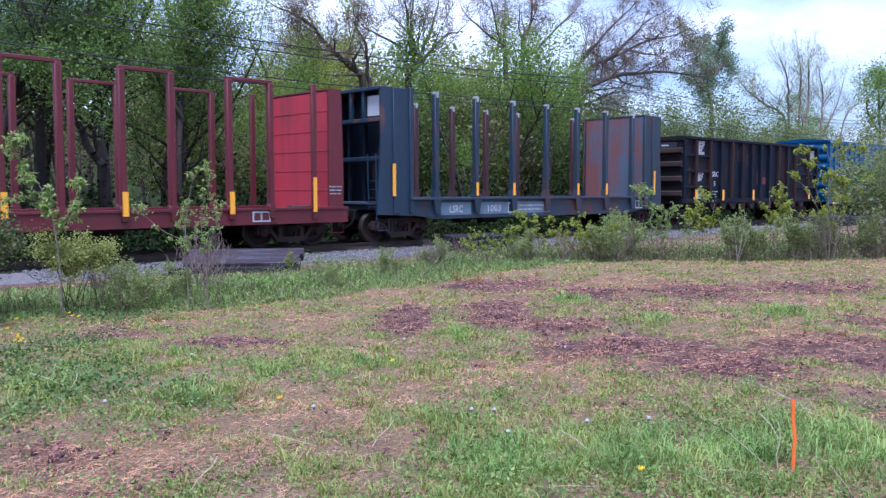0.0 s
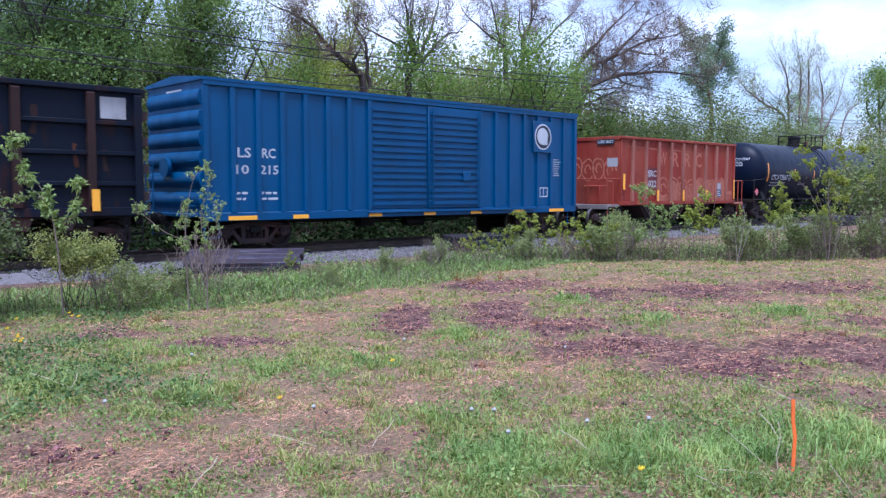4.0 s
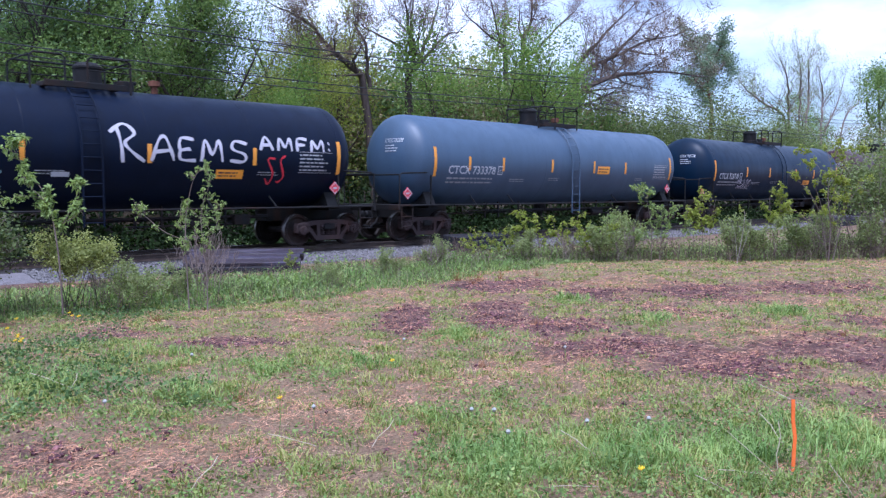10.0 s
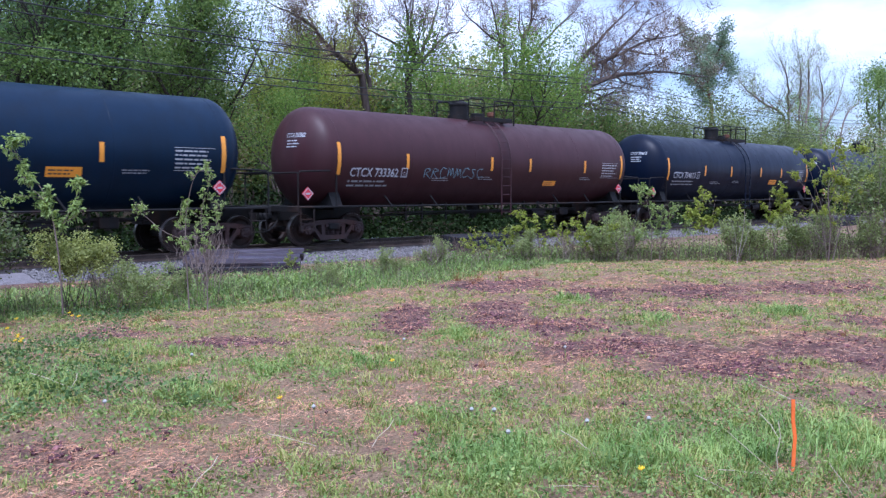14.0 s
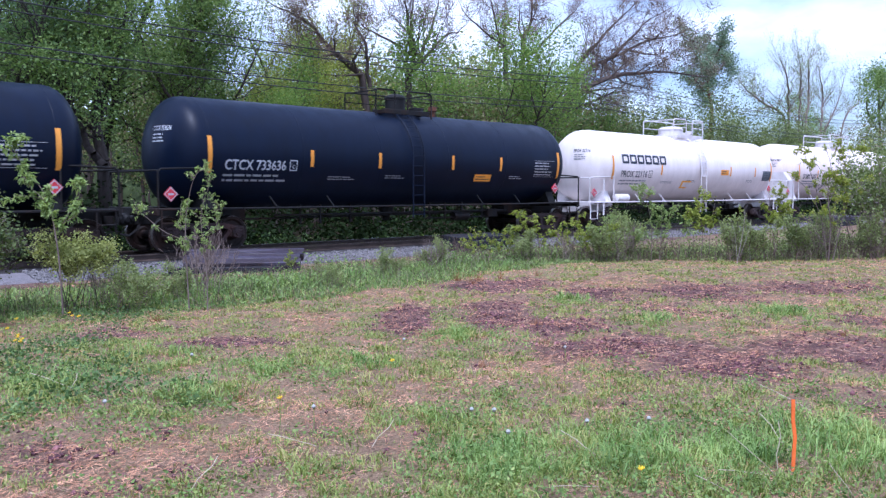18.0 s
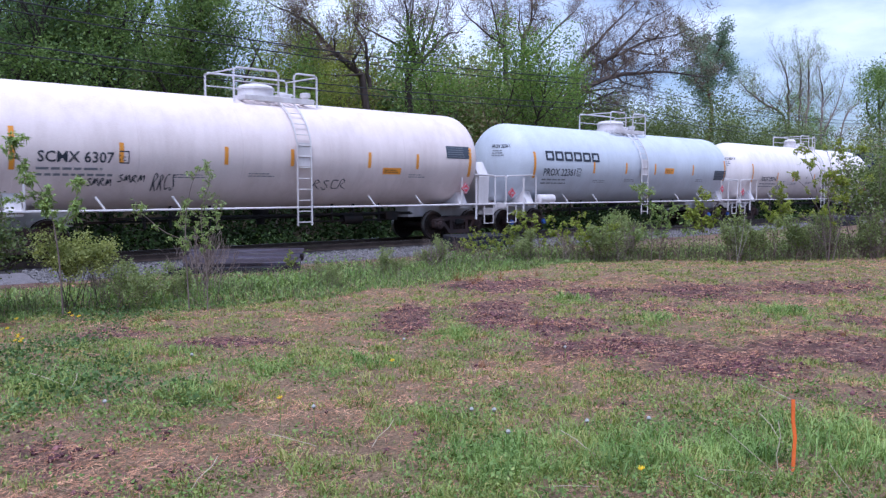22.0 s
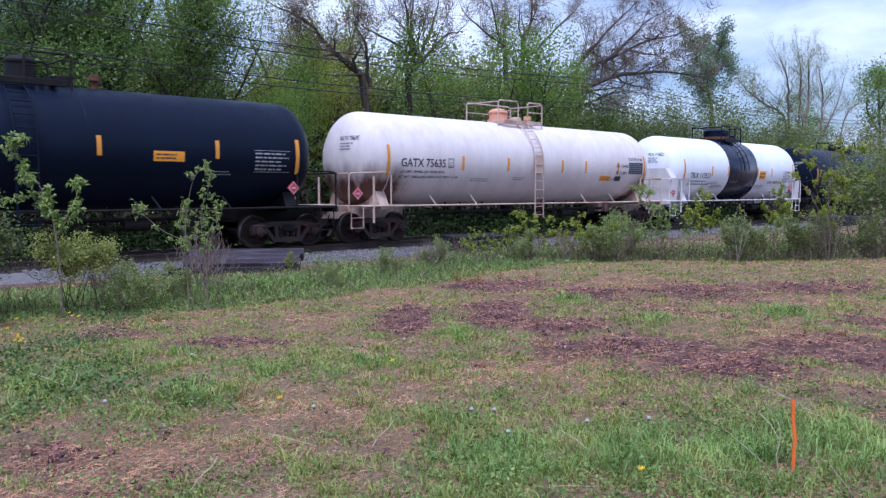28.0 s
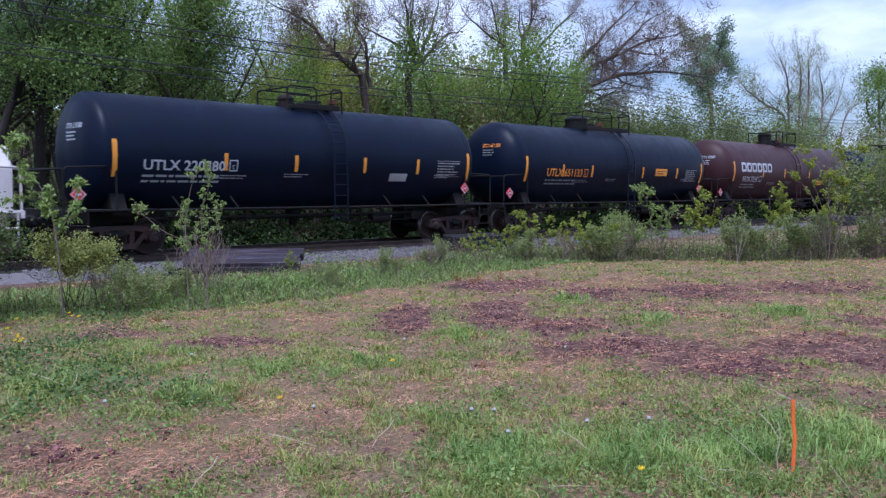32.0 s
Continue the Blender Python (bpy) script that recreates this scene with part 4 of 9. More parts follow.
# ---------------------------------------------------------------- tank cars
def tank_profile(half, r, dome):
    prof = []
    for i in range(11):
        a = math.pi / 2 * i / 10
        prof.append((-half - dome * math.cos(a), max(0.02, r * math.sin(a))))
    prof += [(-half + 2 * half * k / 6, r) for k in range(1, 6)]
    for i in range(11):
        a = math.pi / 2 * (1 - i / 10)
        prof.append((half + dome * math.cos(a), max(0.02, r * math.sin(a))))
    return prof


def ladder_on_tank(x, r, zc, top, bottom, wide=0.46):
    s = Shape()
    pts = []
    for i in range(13):
        a = radians(80 - 80 * i / 12)
        pts.append((-(r + 0.10) * math.cos(a), zc + (r + 0.10) * math.sin(a)))
    pts = [p for p in pts if p[1] < top] + [(-(r + 0.10), bottom)]
    for k in (-wide / 2, wide / 2):
        s.pipe([(x + k, y, z) for y, z in pts], 0.022, 6)
    z = bottom + 0.1
    while z < top:
        h = z - zc
        y = -(r + 0.10) if h < 0 else -math.sqrt(max(0.0, (r + 0.10) ** 2 - h * h))
        s.rod((x - wide / 2, y, z), (x + wide / 2, y, z), 0.014, n=5)
        z += 0.30 if h < 0.9 else 0.2
    return s


def add_platform(car, x0, x1, top, high, mat, wide=0.78, way=None):
    """The walkway on top of a tank, with its railing bar by bar."""
    deck = Shape()
    for i in range(9):
        x = x0 + 0.35 + (x1 - x0 - 0.7) * i / 8
        deck.box(x - 0.05, x + 0.05, -wide, -wide + 0.5, top - 0.03, top, 0.005)
    deck.box(x0 + 0.3, x1 - 0.1, -wide - 0.03, -wide + 0.02, top - 0.12, top + 0.03, 0.01)
    deck.box(x0 + 0.3, x1 - 0.3, -wide + 0.48, -wide + 0.53, top - 0.12, top + 0.03, 0.01)
    for x in (x0 + 0.35, x1 - 0.35):
        deck.box(x - 0.06, x + 0.06, -wide + 0.02, wide - 0.02, top - 0.12, top - 0.03, 0.01)
    plat = part("platform", deck, mat, car)
    gap = ((x0 + x1) / 2 + 0.0, (x0 + x1) / 2 + 0.42) if way is None else (way - 0.26, way + 0.26)
    for y, spans in ((-wide, ((x0, gap[0]), (gap[1], x1))), (wide, ((x0, x1),))):
        for a, b in spans:
            if b - a < 0.3:
                continue
            part("top_rail", Shape().pipe([(a, y, top - 0.20), (a, y, top + high - 0.08), (a + 0.08, y, top + high), (b - 0.08, y, top + high), (b, y, top + high - 0.08), (b, y, top - 0.20)], 0.027, 6), mat, plat)
            part("mid_rail", Shape().rod((a, y, top + high * 0.5), (b, y, top + high * 0.5), 0.016, n=6), mat, plat)
    for x in (x0, x1):
        part("end_rail", Shape().rod((x, -wide, top + high - 0.05), (x, wide, top + high - 0.05), 0.020, n=6), mat, plat)


def tank_car(x, label, colour, half=7.13, r=1.5, zc=2.57, dome=0.78, trim=None, stripes=(-3.9, -1.45, 1.6, 3.9), tall=7.02, truck=6.95, reach=8.4, mark=None, mark_x=(-6.6, -4.75), mark_z=2.12,
             mark_h=0.28, ink=None, ladder=0.0, plat=(-1.03, 1.29), plat_h=0.62, hatch=(-0.72, 0.33, 0.58), hatch_mat=None, panel=(5.7, 6.75, 2.1, 2.62), panel_ink=None, sign=(2.67, 3.47, 1.87, 2.12), fringe=None,
             side_rail=True, rail_z=1.12, end_style="hoop", tall_z=(2.03, 2.98), short_z=(2.25, 2.71), stripe_mat=None, seed=1, head_mark=True, box_mark=True, plat_mat=None, ladder_low=None, lines=()):
    car = new_car("tank_car", x, label, "tank car")
    trim = trim or M["steel_dark"]
    ink = ink or M["ink_white"]
    stripe_mat = stripe_mat or M["yellow_old"]
    skin = round_skin(r, zc)
    top = zc + r
    tank = part("tank", kept("tank_%s_%.2f_%.2f_%.2f" % (colour, half, r, zc), lambda: Shape().lathe(tank_profile(half, r, dome), "x", 56, (0, 0, zc)), M[colour], 30), None, car)
    # stub sills, saddles and head bracing
    for k in (-1, 1):
        s = Shape()
        s.box(min(k * (truck - 1.6), k * reach), max(k * (truck - 1.6), k * reach), -0.32, 0.32, 0.72, 1.12, 0.02)
        s.prism_x([(-1.35, 1.02), (1.35, 1.02), (1.28, 1.16), (1.05, 1.62), (0.6, 1.32), (-0.6, 1.32), (-1.05, 1.62), (-1.28, 1.16)], k * truck - 0.18, k * truck + 0.18)
        part("saddle", s, trim, car)
        d = Shape()
        a, b = min(k * (truck - 0.9), k * reach), max(k * (truck - 0.9), k * reach)
        for y0, y1 in ((-1.42, -0.75), (0.75, 1.42)):
            d.box(a, b, y0, y1, rail_z - 0.02, rail_z + 0.03, 0.01)
        d.box(k * reach - 0.05, k * reach + 0.05, -1.42, 1.42, rail_z - 0.14, rail_z + 0.04, 0.015)
        part("end_deck", d, trim, car)
        add_coupler(car, k * reach, k)
        add_truck(car, k * truck)
        for y in (-1.40, 1.40):
            a, b, low = (reach - 0.02, truck + 0.12, 2.08) if end_style == "hoop" else (reach - 0.02, truck - 0.18, 2.06)
            w = 0.026
            part("handrail", Shape().pipe([(k * a, y, rail_z), (k * a, y, low - 0.03), (k * (a - 0.08), y, low + 0.04), (k * (b + 0.08), y, low + 0.08), (k * b, y, low), (k * b, y, rail_z)], w, 6), trim, car)
            if end_style != "hoop":
                part("end_post", Shape().rod((k * (truck + 0.5), y, rail_z - 0.5), (k * (truck + 0.5), y, 2.02), 0.036, n=6), trim, car)
            st = Shape().pipe([(k * (reach - 0.1), y, rail_z), (k * (reach - 0.1), y, 0.48), (k * (reach - 0.55), y, 0.48), (k * (reach - 0.55), y, rail_z)], 0.022, 6)
            st.rod((k * (reach - 0.1), y, 0.78), (k * (reach - 0.55), y, 0.78), 0.018, n=6)
            part("step", st, trim, car)
        part("end_rail", Shape().pipe([(k * reach, -1.40, 2.08), (k * (reach + 0.03), 0, 2.08), (k * reach, 1.40, 2.08)], 0.026, 6), trim, car)
    # brake gear and valves under the belly
    u = Shape()
    rng = random.Random(seed)
    u.box(-4.6, 5.2, -0.62, -0.56, 0.86, 0.92, 0.01)
    u.rod((-5.5, -0.35, 0.80), (5.5, -0.35, 0.84), 0.03, n=6)
    for a in (-3.7, -3.0, -1.9, 1.4, 2.1, 2.9, 3.9):
        u.box(a - 0.035, a + 0.035, -0.60, -0.54, 0.62, 1.2, 0.01)
    u.rod((2.5, -0.55, 0.72), (3.2, -0.55, 0.72), 0.15, n=12)
    u.box(4.1, 4.6, -0.7, -0.3, 0.66, 0.94, 0.02)
    u.rod((1.2, -0.60, 0.68), (4.4, -0.60, 0.68), 0.025, n=6)
    part("brake_rigging", u, M["steel_dark"], car)
    part("outlet_valve", Shape().lathe([(zc - r - 0.45, 0.11), (zc - r - 0.28, 0.14), (zc - r - 0.25, 0.22), (zc - r + 0.1, 0.26)], "z", 14), M["steel_dark"], car)
    # the rail along the sill, on slanting brackets
    if side_rail:
        for y in (-1.42, 1.42):
            s = Shape()
            s.rod((-truck + 0.9, y, rail_z), (truck - 0.9, y, rail_z), 0.028, n=8)
            for a in (-5.0, -3.1, 3.1, 5.0):
                s.pipe([(a * half / 7.13, y, rail_z), (a * half / 7.13 - 0.18, y * 0.9, rail_z + 0.32)], 0.026, 6)
            part("side_rail", s, trim, car)
    # ladder, platform, railing, hatch
    low = ladder_low or (0.75 if trim is M["steel_dark"] else 0.62)
    lad = part("ladder", ladder_on_tank(ladder, r, zc, top - 0.02, low), plat_mat or (M[colour] if trim is M["steel_dark"] else trim), car)
    if trim is not M["steel_dark"] and not plat_mat:
        part("ladder_plate", Shape().box(ladder - 0.21, ladder + 0.21, -r - 0.085, -r - 0.070, zc - 0.35, zc + 0.30, 0.004), trim, lad)
    add_platform(car, plat[0], plat[1], top + 0.03, plat_h, plat_mat or trim, way=ladder)
    hx, hr, hh = hatch
    hm = hatch_mat or trim
    part("hatch_nozzle", Shape().lathe([(top - 0.15, hr + 0.06), (top + 0.12, hr + 0.06), (top + 0.13, hr - 0.04)], "z", 20, (hx, 0, 0)), hm, car)
    part("hatch_housing", Shape().lathe([(top + 0.10, hr), (top + hh - 0.12, hr), (top + hh - 0.11, hr + 0.025), (top + hh - 0.06, hr + 0.025), (top + hh - 0.05, hr), (top + hh - 0.01, hr * 0.93), (top + hh + 0.03, hr * 0.72), (top + hh + 0.055, hr * 0.4), (top + hh + 0.06, 0.02)], "z", 20, (hx, 0, 0)), hm, car, "round valve housing on top")
    v = Shape()
    v.rod((hx + 0.9, 0, top - 0.1), (hx + 0.9, 0, top + 0.22), 0.24, n=14)
    v.box(hx + 0.75, hx + 1.2, -0.1, 0.1, top + 0.18, top + 0.26, 0.02)
    part("manway", v, trim, car)
    part("relief_valve", Shape().lathe([(top - 0.1, 0.09), (top + 0.2, 0.09), (top + 0.21, 0.15), (top + 0.34, 0.15), (top + 0.36, 0.05)], "z", 12, (hx + 1.75, 0.1, 0)), M["rust"] if hatch_mat is None else hm, car)
    # welded seams between the rings of the shell
    for i in range(6):
        a = half * (-0.98 + 1.96 * i / 5)
        part("weld_seam", kept("weld_seam_%s_%.2f" % (colour, r), lambda: Shape().lathe([(-0.022, r - 0.004), (-0.010, r + 0.003), (0.010, r + 0.003), (0.022, r - 0.004)], "x", 56), M[colour]), None, tank, m=pose(a, 0, zc))
    # reflector stripes
    for k in (-1, 1):
        patch(car, "reflector_stripe", k * tall - 0.06, k * tall + 0.06, tall_z[0], tall_z[1], stripe_mat, skin)
    for a in stripes:
        patch(car, "reflector_stripe", a - 0.055, a + 0.055, short_z[0], short_z[1], stripe_mat, skin)
    # lettering
    if mark:
        write(car, mark, mark_x[0], mark_x[1], mark_z, mark_h, ink, skin, "reporting mark and number in painted letters")
        if lines:
            for i, (t, a, b) in enumerate(lines):
                write(car, t, a, b, mark_z - 0.19 - 0.17 * i, 0.085, M["table_dark"], skin, "small stencilled weight line")
        else:
            bars(car, mark_x[0] - 0.02, mark_x[1] + 0.1, mark_z - 0.36, mark_z - 0.07, 2, M["ink_grey"] if ink is M["ink_white"] else M["ink_faint"], skin, seed)
    if box_mark:
        a, z = mark_x[1] + 0.12, mark_z + 0.0
        for p in ((a, a + 0.24, z, z + 0.03), (a, a + 0.24, z + 0.27, z + 0.3), (a, a + 0.025, z, z + 0.3), (a + 0.215, a + 0.24, z, z + 0.3)):
            patch(car, "stencil_box", *p, ink, skin)
        write(car, "C", a + 0.08, a + 0.16, z + 0.06, 0.11, ink, skin)
    if panel:
        if panel_ink:
            patch(car, "data_panel", *panel, M["table_dark"], skin, "dark inspection data table with pale lines")
            bars(car, panel[0] + 0.05, panel[1] - 0.02, panel[2] + 0.02, panel[3] - 0.02, 5, M["ink_faint"], round_skin(r, zc, 0.010), seed + 3)
        else:
            bars(car, *panel, 5, M["plate"], skin, seed + 3, "data_panel", "stencilled inspection data table")
        if panel_ink is None:
            for a in (panel[2] - 0.03, panel[3] + 0.02):
                patch(car, "data_panel_edge", panel[0] - 0.03, panel[1] + 0.03, a, a + 0.012, M["plate"], skin)
    if sign:
        patch(car, "warning_sign", *sign, M["orange_sign"], skin, "orange warning sign")
        bars(car, sign[0] + 0.06, sign[1] - 0.06, sign[2] + 0.04, sign[3] - 0.04, 2, M["ink_black"], round_skin(r, zc, 0.009), seed + 5)
    for a, b, z in ((-3.3, -2.3, 1.86), (-1.2, -0.4, 1.92), (4.4, 5.1, 1.96)):
        bars(car, a, b, z, z + 0.14, 2, M["ink_grey"] if ink is M["ink_white"] else M["ink_faint"], skin, seed + 7)
    if head_mark:
        # stencils on the head that faces the camera
        def head(a, b):
            h = b - zc
            rr = math.sqrt(a * a + h * h)
            return (-half - dome * math.sqrt(max(0.0, 1 - (rr / r) ** 2)) - 0.012, -a, b)
        vv, tr = letters(mark or "C")
        w = vv[:, 0].max()
        part("lettering", wrapped([(0.10 + 0.72 * p / w, zc + 0.55 + 0.13 * q) for p, q in vv], tr, head, 0), ink, car, smooth=0)
        bars(car, 0.14, 0.66, zc + 0.24, zc + 0.50, 3, ink if ink is M["ink_white"] else M["ink_faint"], head, seed + 9)
    placard(car, tall - 0.10, 1.66, -1.44)
    placard(car, -reach + 0.35, 1.50, -1.40)
    return car


black_words = "black tank car with yellow reflector stripes and white stencils"
tank_car(87.38, black_words, "tank_black", mark="CTCX 733667", seed=11)
c6 = tank_car(105.04, "black tank car with white and blue spray-painted tags", "tank_black", mark="CTCX 733599", hatch=(0.55, 0.33, 0.58), stripes=(-4.22, -1.47, 1.4, 4.28), sign=(3.19, 3.97, 1.87, 2.12), seed=12)
sk = round_skin(1.5, 2.57, 0.008)
RAEMS = [[(0.75, 2.25), (0.70, 2.75), (0.62, 3.12)], [(0.45, 2.95), (0.80, 3.18), (1.05, 2.95), (0.80, 2.72), (0.98, 2.5), (1.28, 2.28)],
         [(1.45, 2.30), (1.62, 2.78), (1.80, 2.90), (1.95, 2.55), (2.02, 2.32)], [(1.52, 2.52), (1.98, 2.58)], [(2.55, 2.86), (2.22, 2.88), (2.18, 2.60), (2.45, 2.62), (2.20, 2.58), (2.20, 2.36), (2.60, 2.34)],
         [(2.75, 2.32), (2.86, 2.86), (3.05, 2.50), (3.24, 2.86), (3.34, 2.32)], [(4.05, 2.80), (3.70, 2.86), (3.62, 2.66), (3.98, 2.52), (3.95, 2.34), (3.55, 2.36)],
         [(4.45, 2.66), (4.62, 3.02), (4.84, 2.66)], [(4.50, 2.80), (4.80, 2.80)], [(5.0, 2.66), (5.06, 3.0), (5.22, 2.76), (5.38, 3.0), (5.44, 2.66)], [(5.62, 2.66), (5.64, 3.0), (5.95, 3.0)], [(5.64, 2.84), (5.88, 2.84)],
         [(6.08, 2.66), (6.12, 2.98), (6.28, 2.76), (6.44, 2.98), (6.50, 2.66)], [(6.66, 2.72), (6.70, 2.75)], [(6.66, 2.90), (6.70, 2.93)]]
strokes(c6, RAEMS, 0.088, M["spray_white"], sk, "tall white spray-painted tag")
strokes(c6, scrawl(-4.4, -2.85, 1.55, 2.42, 5, 3) + scrawl(-2.9, -1.83, 1.55, 2.05, 4, 4), 0.075, M["spray_blue"], sk, "pale blue spray-painted tag")
strokes(c6, scrawl(4.6, 5.3, 1.75, 2.55, 2, 9), 0.06, M["placard_red"], sk, "small red spray-painted tag")
patch(c6, "stencil_mark", -0.85, -0.45, 1.88, 2.0, M["ink_white"], sk)
tank_car(122.82, "slate-grey tank car with rust along its head and yellow stripes", "tank_grey", tall=6.95, mark="CTCX 733378", mark_x=(-6.35, -4.12), stripes=(-5.39, -3.73, -1.07, 1.49, 3.6), sign=(1.71, 2.50, 2.22, 2.52), ladder=0.2, seed=13)
c8 = tank_car(140.76, "dark blue-green tank car with a small white tag", "tank_teal", mark="CTCX 733718", seed=14)
strokes(c8, scrawl(-4.75, -3.35, 1.85, 2.12, 5, 21) + scrawl(-4.6, -3.3, 1.60, 1.82, 5, 22), 0.03, M["spray_white"], sk, "white spray-painted tag")
c9 = tank_car(158.47, "maroon-brown tank car with a grey tag on its side", "tank_brown", mark="CTCX 733362", mark_z=1.98, stripes=(-4.4, -0.6, 1.4, 4.6), sign=(2.3, 3.0, 1.72, 1.92), seed=15)
strokes(c9, scrawl(-3.7, -1.0, 1.98, 2.32, 8, 31), 0.03, M["spray_blue"], sk, "grey spray-painted tag")
tank_car(176.07, black_words, "tank_black", mark="CTCX 734613", seed=16)
tank_car(193.80, black_words, "tank_black", mark="CTCX 733636", hatch=(0.41, 0.33, 0.58), seed=17)
W = dict(trim=M["white_steel"], ink=M["ink_black"], panel_ink=M["ink_black"], end_style="frame", hatch_mat=M["white_steel"], stripe_mat=M["yellow_old"])
c12 = tank_car(211.27, "white tank car with a heavy dark wordmark and yellow stripes", "tank_white", half=6.98, tall=6.92, mark="PROX 22116", mark_x=(-6.35, -4.45), stripes=(-3.36, 0.35, 2.7, 5.2), plat=(-1.35, 1.2), plat_h=0.72, hatch=(-0.3, 0.55, 0.42), ladder=0.0,
               sign=(1.75, 2.5, 2.3, 2.55), panel=(6.0, 6.9, 2.06, 2.55), seed=18, r=1.48, zc=2.57, **W)
sw = round_skin(1.48, 2.57, 0.007)
block_word(c12, -6.3, -2.95, 2.68, 3.06, 6, M["ink_black"], sw, "plain dark blocks of a wordmark")
for a in ((-1.55, -0.75, 1.93, 2.0), (-1.55, -1.40, 1.65, 2.0), (-1.55, -0.95, 1.62, 1.70)):
    patch(c12, "stencil_mark", *a, M["yellow"], sw)
sw13 = round_skin(1.53, 2.60, 0.007)
c13 = tank_car(228.49, "dirty white tank car with a boxed end and scattered tags", "tank_cream", mark="SCMX 6307", mark_x=(-6.5, -4.8), mark_z=2.22, mark_h=0.26, stripes=(-4.63, -1.9, 0.1, 2.8, 4.7), plat=(-1.23, 1.45), plat_h=0.72, hatch=(-0.1, 0.5, 0.4),
               ladder=0.42, sign=(3.33, 4.05, 2.07, 2.27), panel=(5.95, 7.0, 2.62, 3.02), seed=19, r=1.53, zc=2.60, **W)
for i, (a, b, z, h) in enumerate(((-5.4, -4.8, 1.65, 0.2), (-4.7, -4.0, 1.75, 0.2), (-3.8, -3.2, 1.5, 0.5), (0.9, 2.1, 1.55, 0.35))):
    strokes(c13, scrawl(a, b, z, z + h, 4, 40 + i), 0.035, M["spray_black"], sw13, "small black spray-painted tag")
c14 = tank_car(245.81, "pale grey tank car with a heavy dark wordmark", "tank_silver", half=6.98, tall=6.92, mark="PROX 22361", mark_x=(-6.4, -4.55), stripes=(-3.36, -1.18, 0.95, 4.04), plat=(-1.35, 1.2), plat_h=0.72, hatch=(-0.25, 0.55, 0.42), ladder=0.0,
               sign=(1.7, 2.43, 2.3, 2.54), panel=(5.96, 7.0, 2.06, 2.5), seed=20, r=1.48, zc=2.57, **W)
block_word(c14, -6.3, -2.95, 2.68, 3.04, 6, M["ink_black"], sw, "plain dark blocks of a wordmark")
for c in (c12, c14):
    part("air_tank", Shape().lathe([(-0.46, 0.02), (-0.44, 0.12), (-0.40, 0.17), (0.40, 0.17), (0.44, 0.12), (0.46, 0.02)], "x", 16, (-6.05, -1.25, 1.28)), M["white_steel"], c, "small white air reservoir")
c15 = tank_car(263.19, "white tank car with black tags along its belly", "tank_white", half=7.62, tall=7.53, truck=7.2, reach=8.75, mark="ASOX 295016", mark_x=(-6.54, -4.85), mark_z=2.05, mark_h=0.24, stripes=(-4.75, -2.79, -0.2, 2.19, 4.69), plat=(-0.6, 1.3), plat_h=0.6, hatch=(-0.2, 0.3, 0.42),
               ladder=0.72, sign=(2.8, 3.5, 1.85, 2.02), panel=None, short_z=(2.05, 2.5), tall_z=(1.95, 2.9), seed=21, box_mark=False, r=1.45, zc=2.55, **W)
for i, (a, b, z, h) in enumerate(((-4.6, -3.7, 1.6, 0.5), (1.2, 2.2, 1.55, 0.4))):
    strokes(c15, scrawl(a, b, z, z + h, 5, 50 + i), 0.04, M["spray_black"], round_skin(1.45, 2.55, 0.008), "black spray-painted tag")
tank_car(280.86, black_words, "tank_black", mark="CTCX 733723", hatch=(0.41, 0.33, 0.58), stripes=(-4.0, -1.45, 1.6, 4.6), short_z=(2.4, 2.86), sign=(2.9, 3.7, 2.3, 2.55), seed=22)
c17 = tank_car(298.09, "off-white tank car with rust-stained ends and railing", "tank_stained", half=6.98, tall=6.92, mark="GATX 75635", mark_x=(-6.43, -4.53), mark_z=2.32, mark_h=0.27, stripes=(-3.73, -1.51, 1.5, 2.93, 5.06), plat=(-1.3, 1.1), plat_h=0.7, hatch=(-0.45, 0.34, 0.46), ladder=0.03,
               sign=(3.9, 4.6, 1.95, 2.15), panel=(5.80, 6.8, 2.25, 2.72), lines=(("LD LMT 189400 LBS 85900 KGS", -6.43, -4.55), ("LT WT 73800 LBS 33400 KGS NEW 11-99", -6.43, -3.9)), trim=M["cream_steel"], r=1.48, zc=2.57, ink=M["ink_black"], panel_ink=M["ink_black"], end_style="frame", hatch_mat=M["hatch_peach"], seed=23)
c18 = tank_car(313.75, "short white tank car with a black band round its middle", "tank_bright", half=5.60, tall=5.48, truck=5.15, reach=6.65, mark="TILX 113521", mark_x=(-4.97, -3.18), mark_z=2.14, mark_h=0.25, stripes=(-3.05, -1.54, 1.49, 3.01), plat=(-1.0, 0.95), plat_h=0.62, hatch=(-0.05, 0.62, 0.52),
               ladder=0.1, plat_mat=M["tank_black"], ladder_low=2.55, sign=(1.68, 2.37, 2.14, 2.55), panel=None, seed=24, trim=M["white_steel"], r=1.48, zc=2.57, ink=M["ink_black"], end_style="frame", hatch_mat=M["tank_black"], box_mark=False)
part("black_band", Shape().lathe([(-1.45, 1.481), (-1.44, 1.486), (1.42, 1.486), (1.43, 1.481)], "x", 56, (0, 0, 2.57)), M["band_gloss"], c18, "glossy black band round the tank")
w18 = round_skin(1.48, 2.57, 0.008)
write(c18, "HYDROCHLORIC ACID", 2.75, 4.25, 1.93, 0.11, M["ink_black"], w18)
bars(c18, 1.55, 2.5, 1.62, 1.84, 3, M["ink_faint"], w18, 71)
bars(c18, 4.35, 5.3, 2.02, 2.6, 7, M["ink_faint"], w18, 72, "data_panel", "pale stencilled data table")
bars(c18, -2.95, -1.8, 1.62, 1.84, 3, M["ink_faint"], w18, 73)
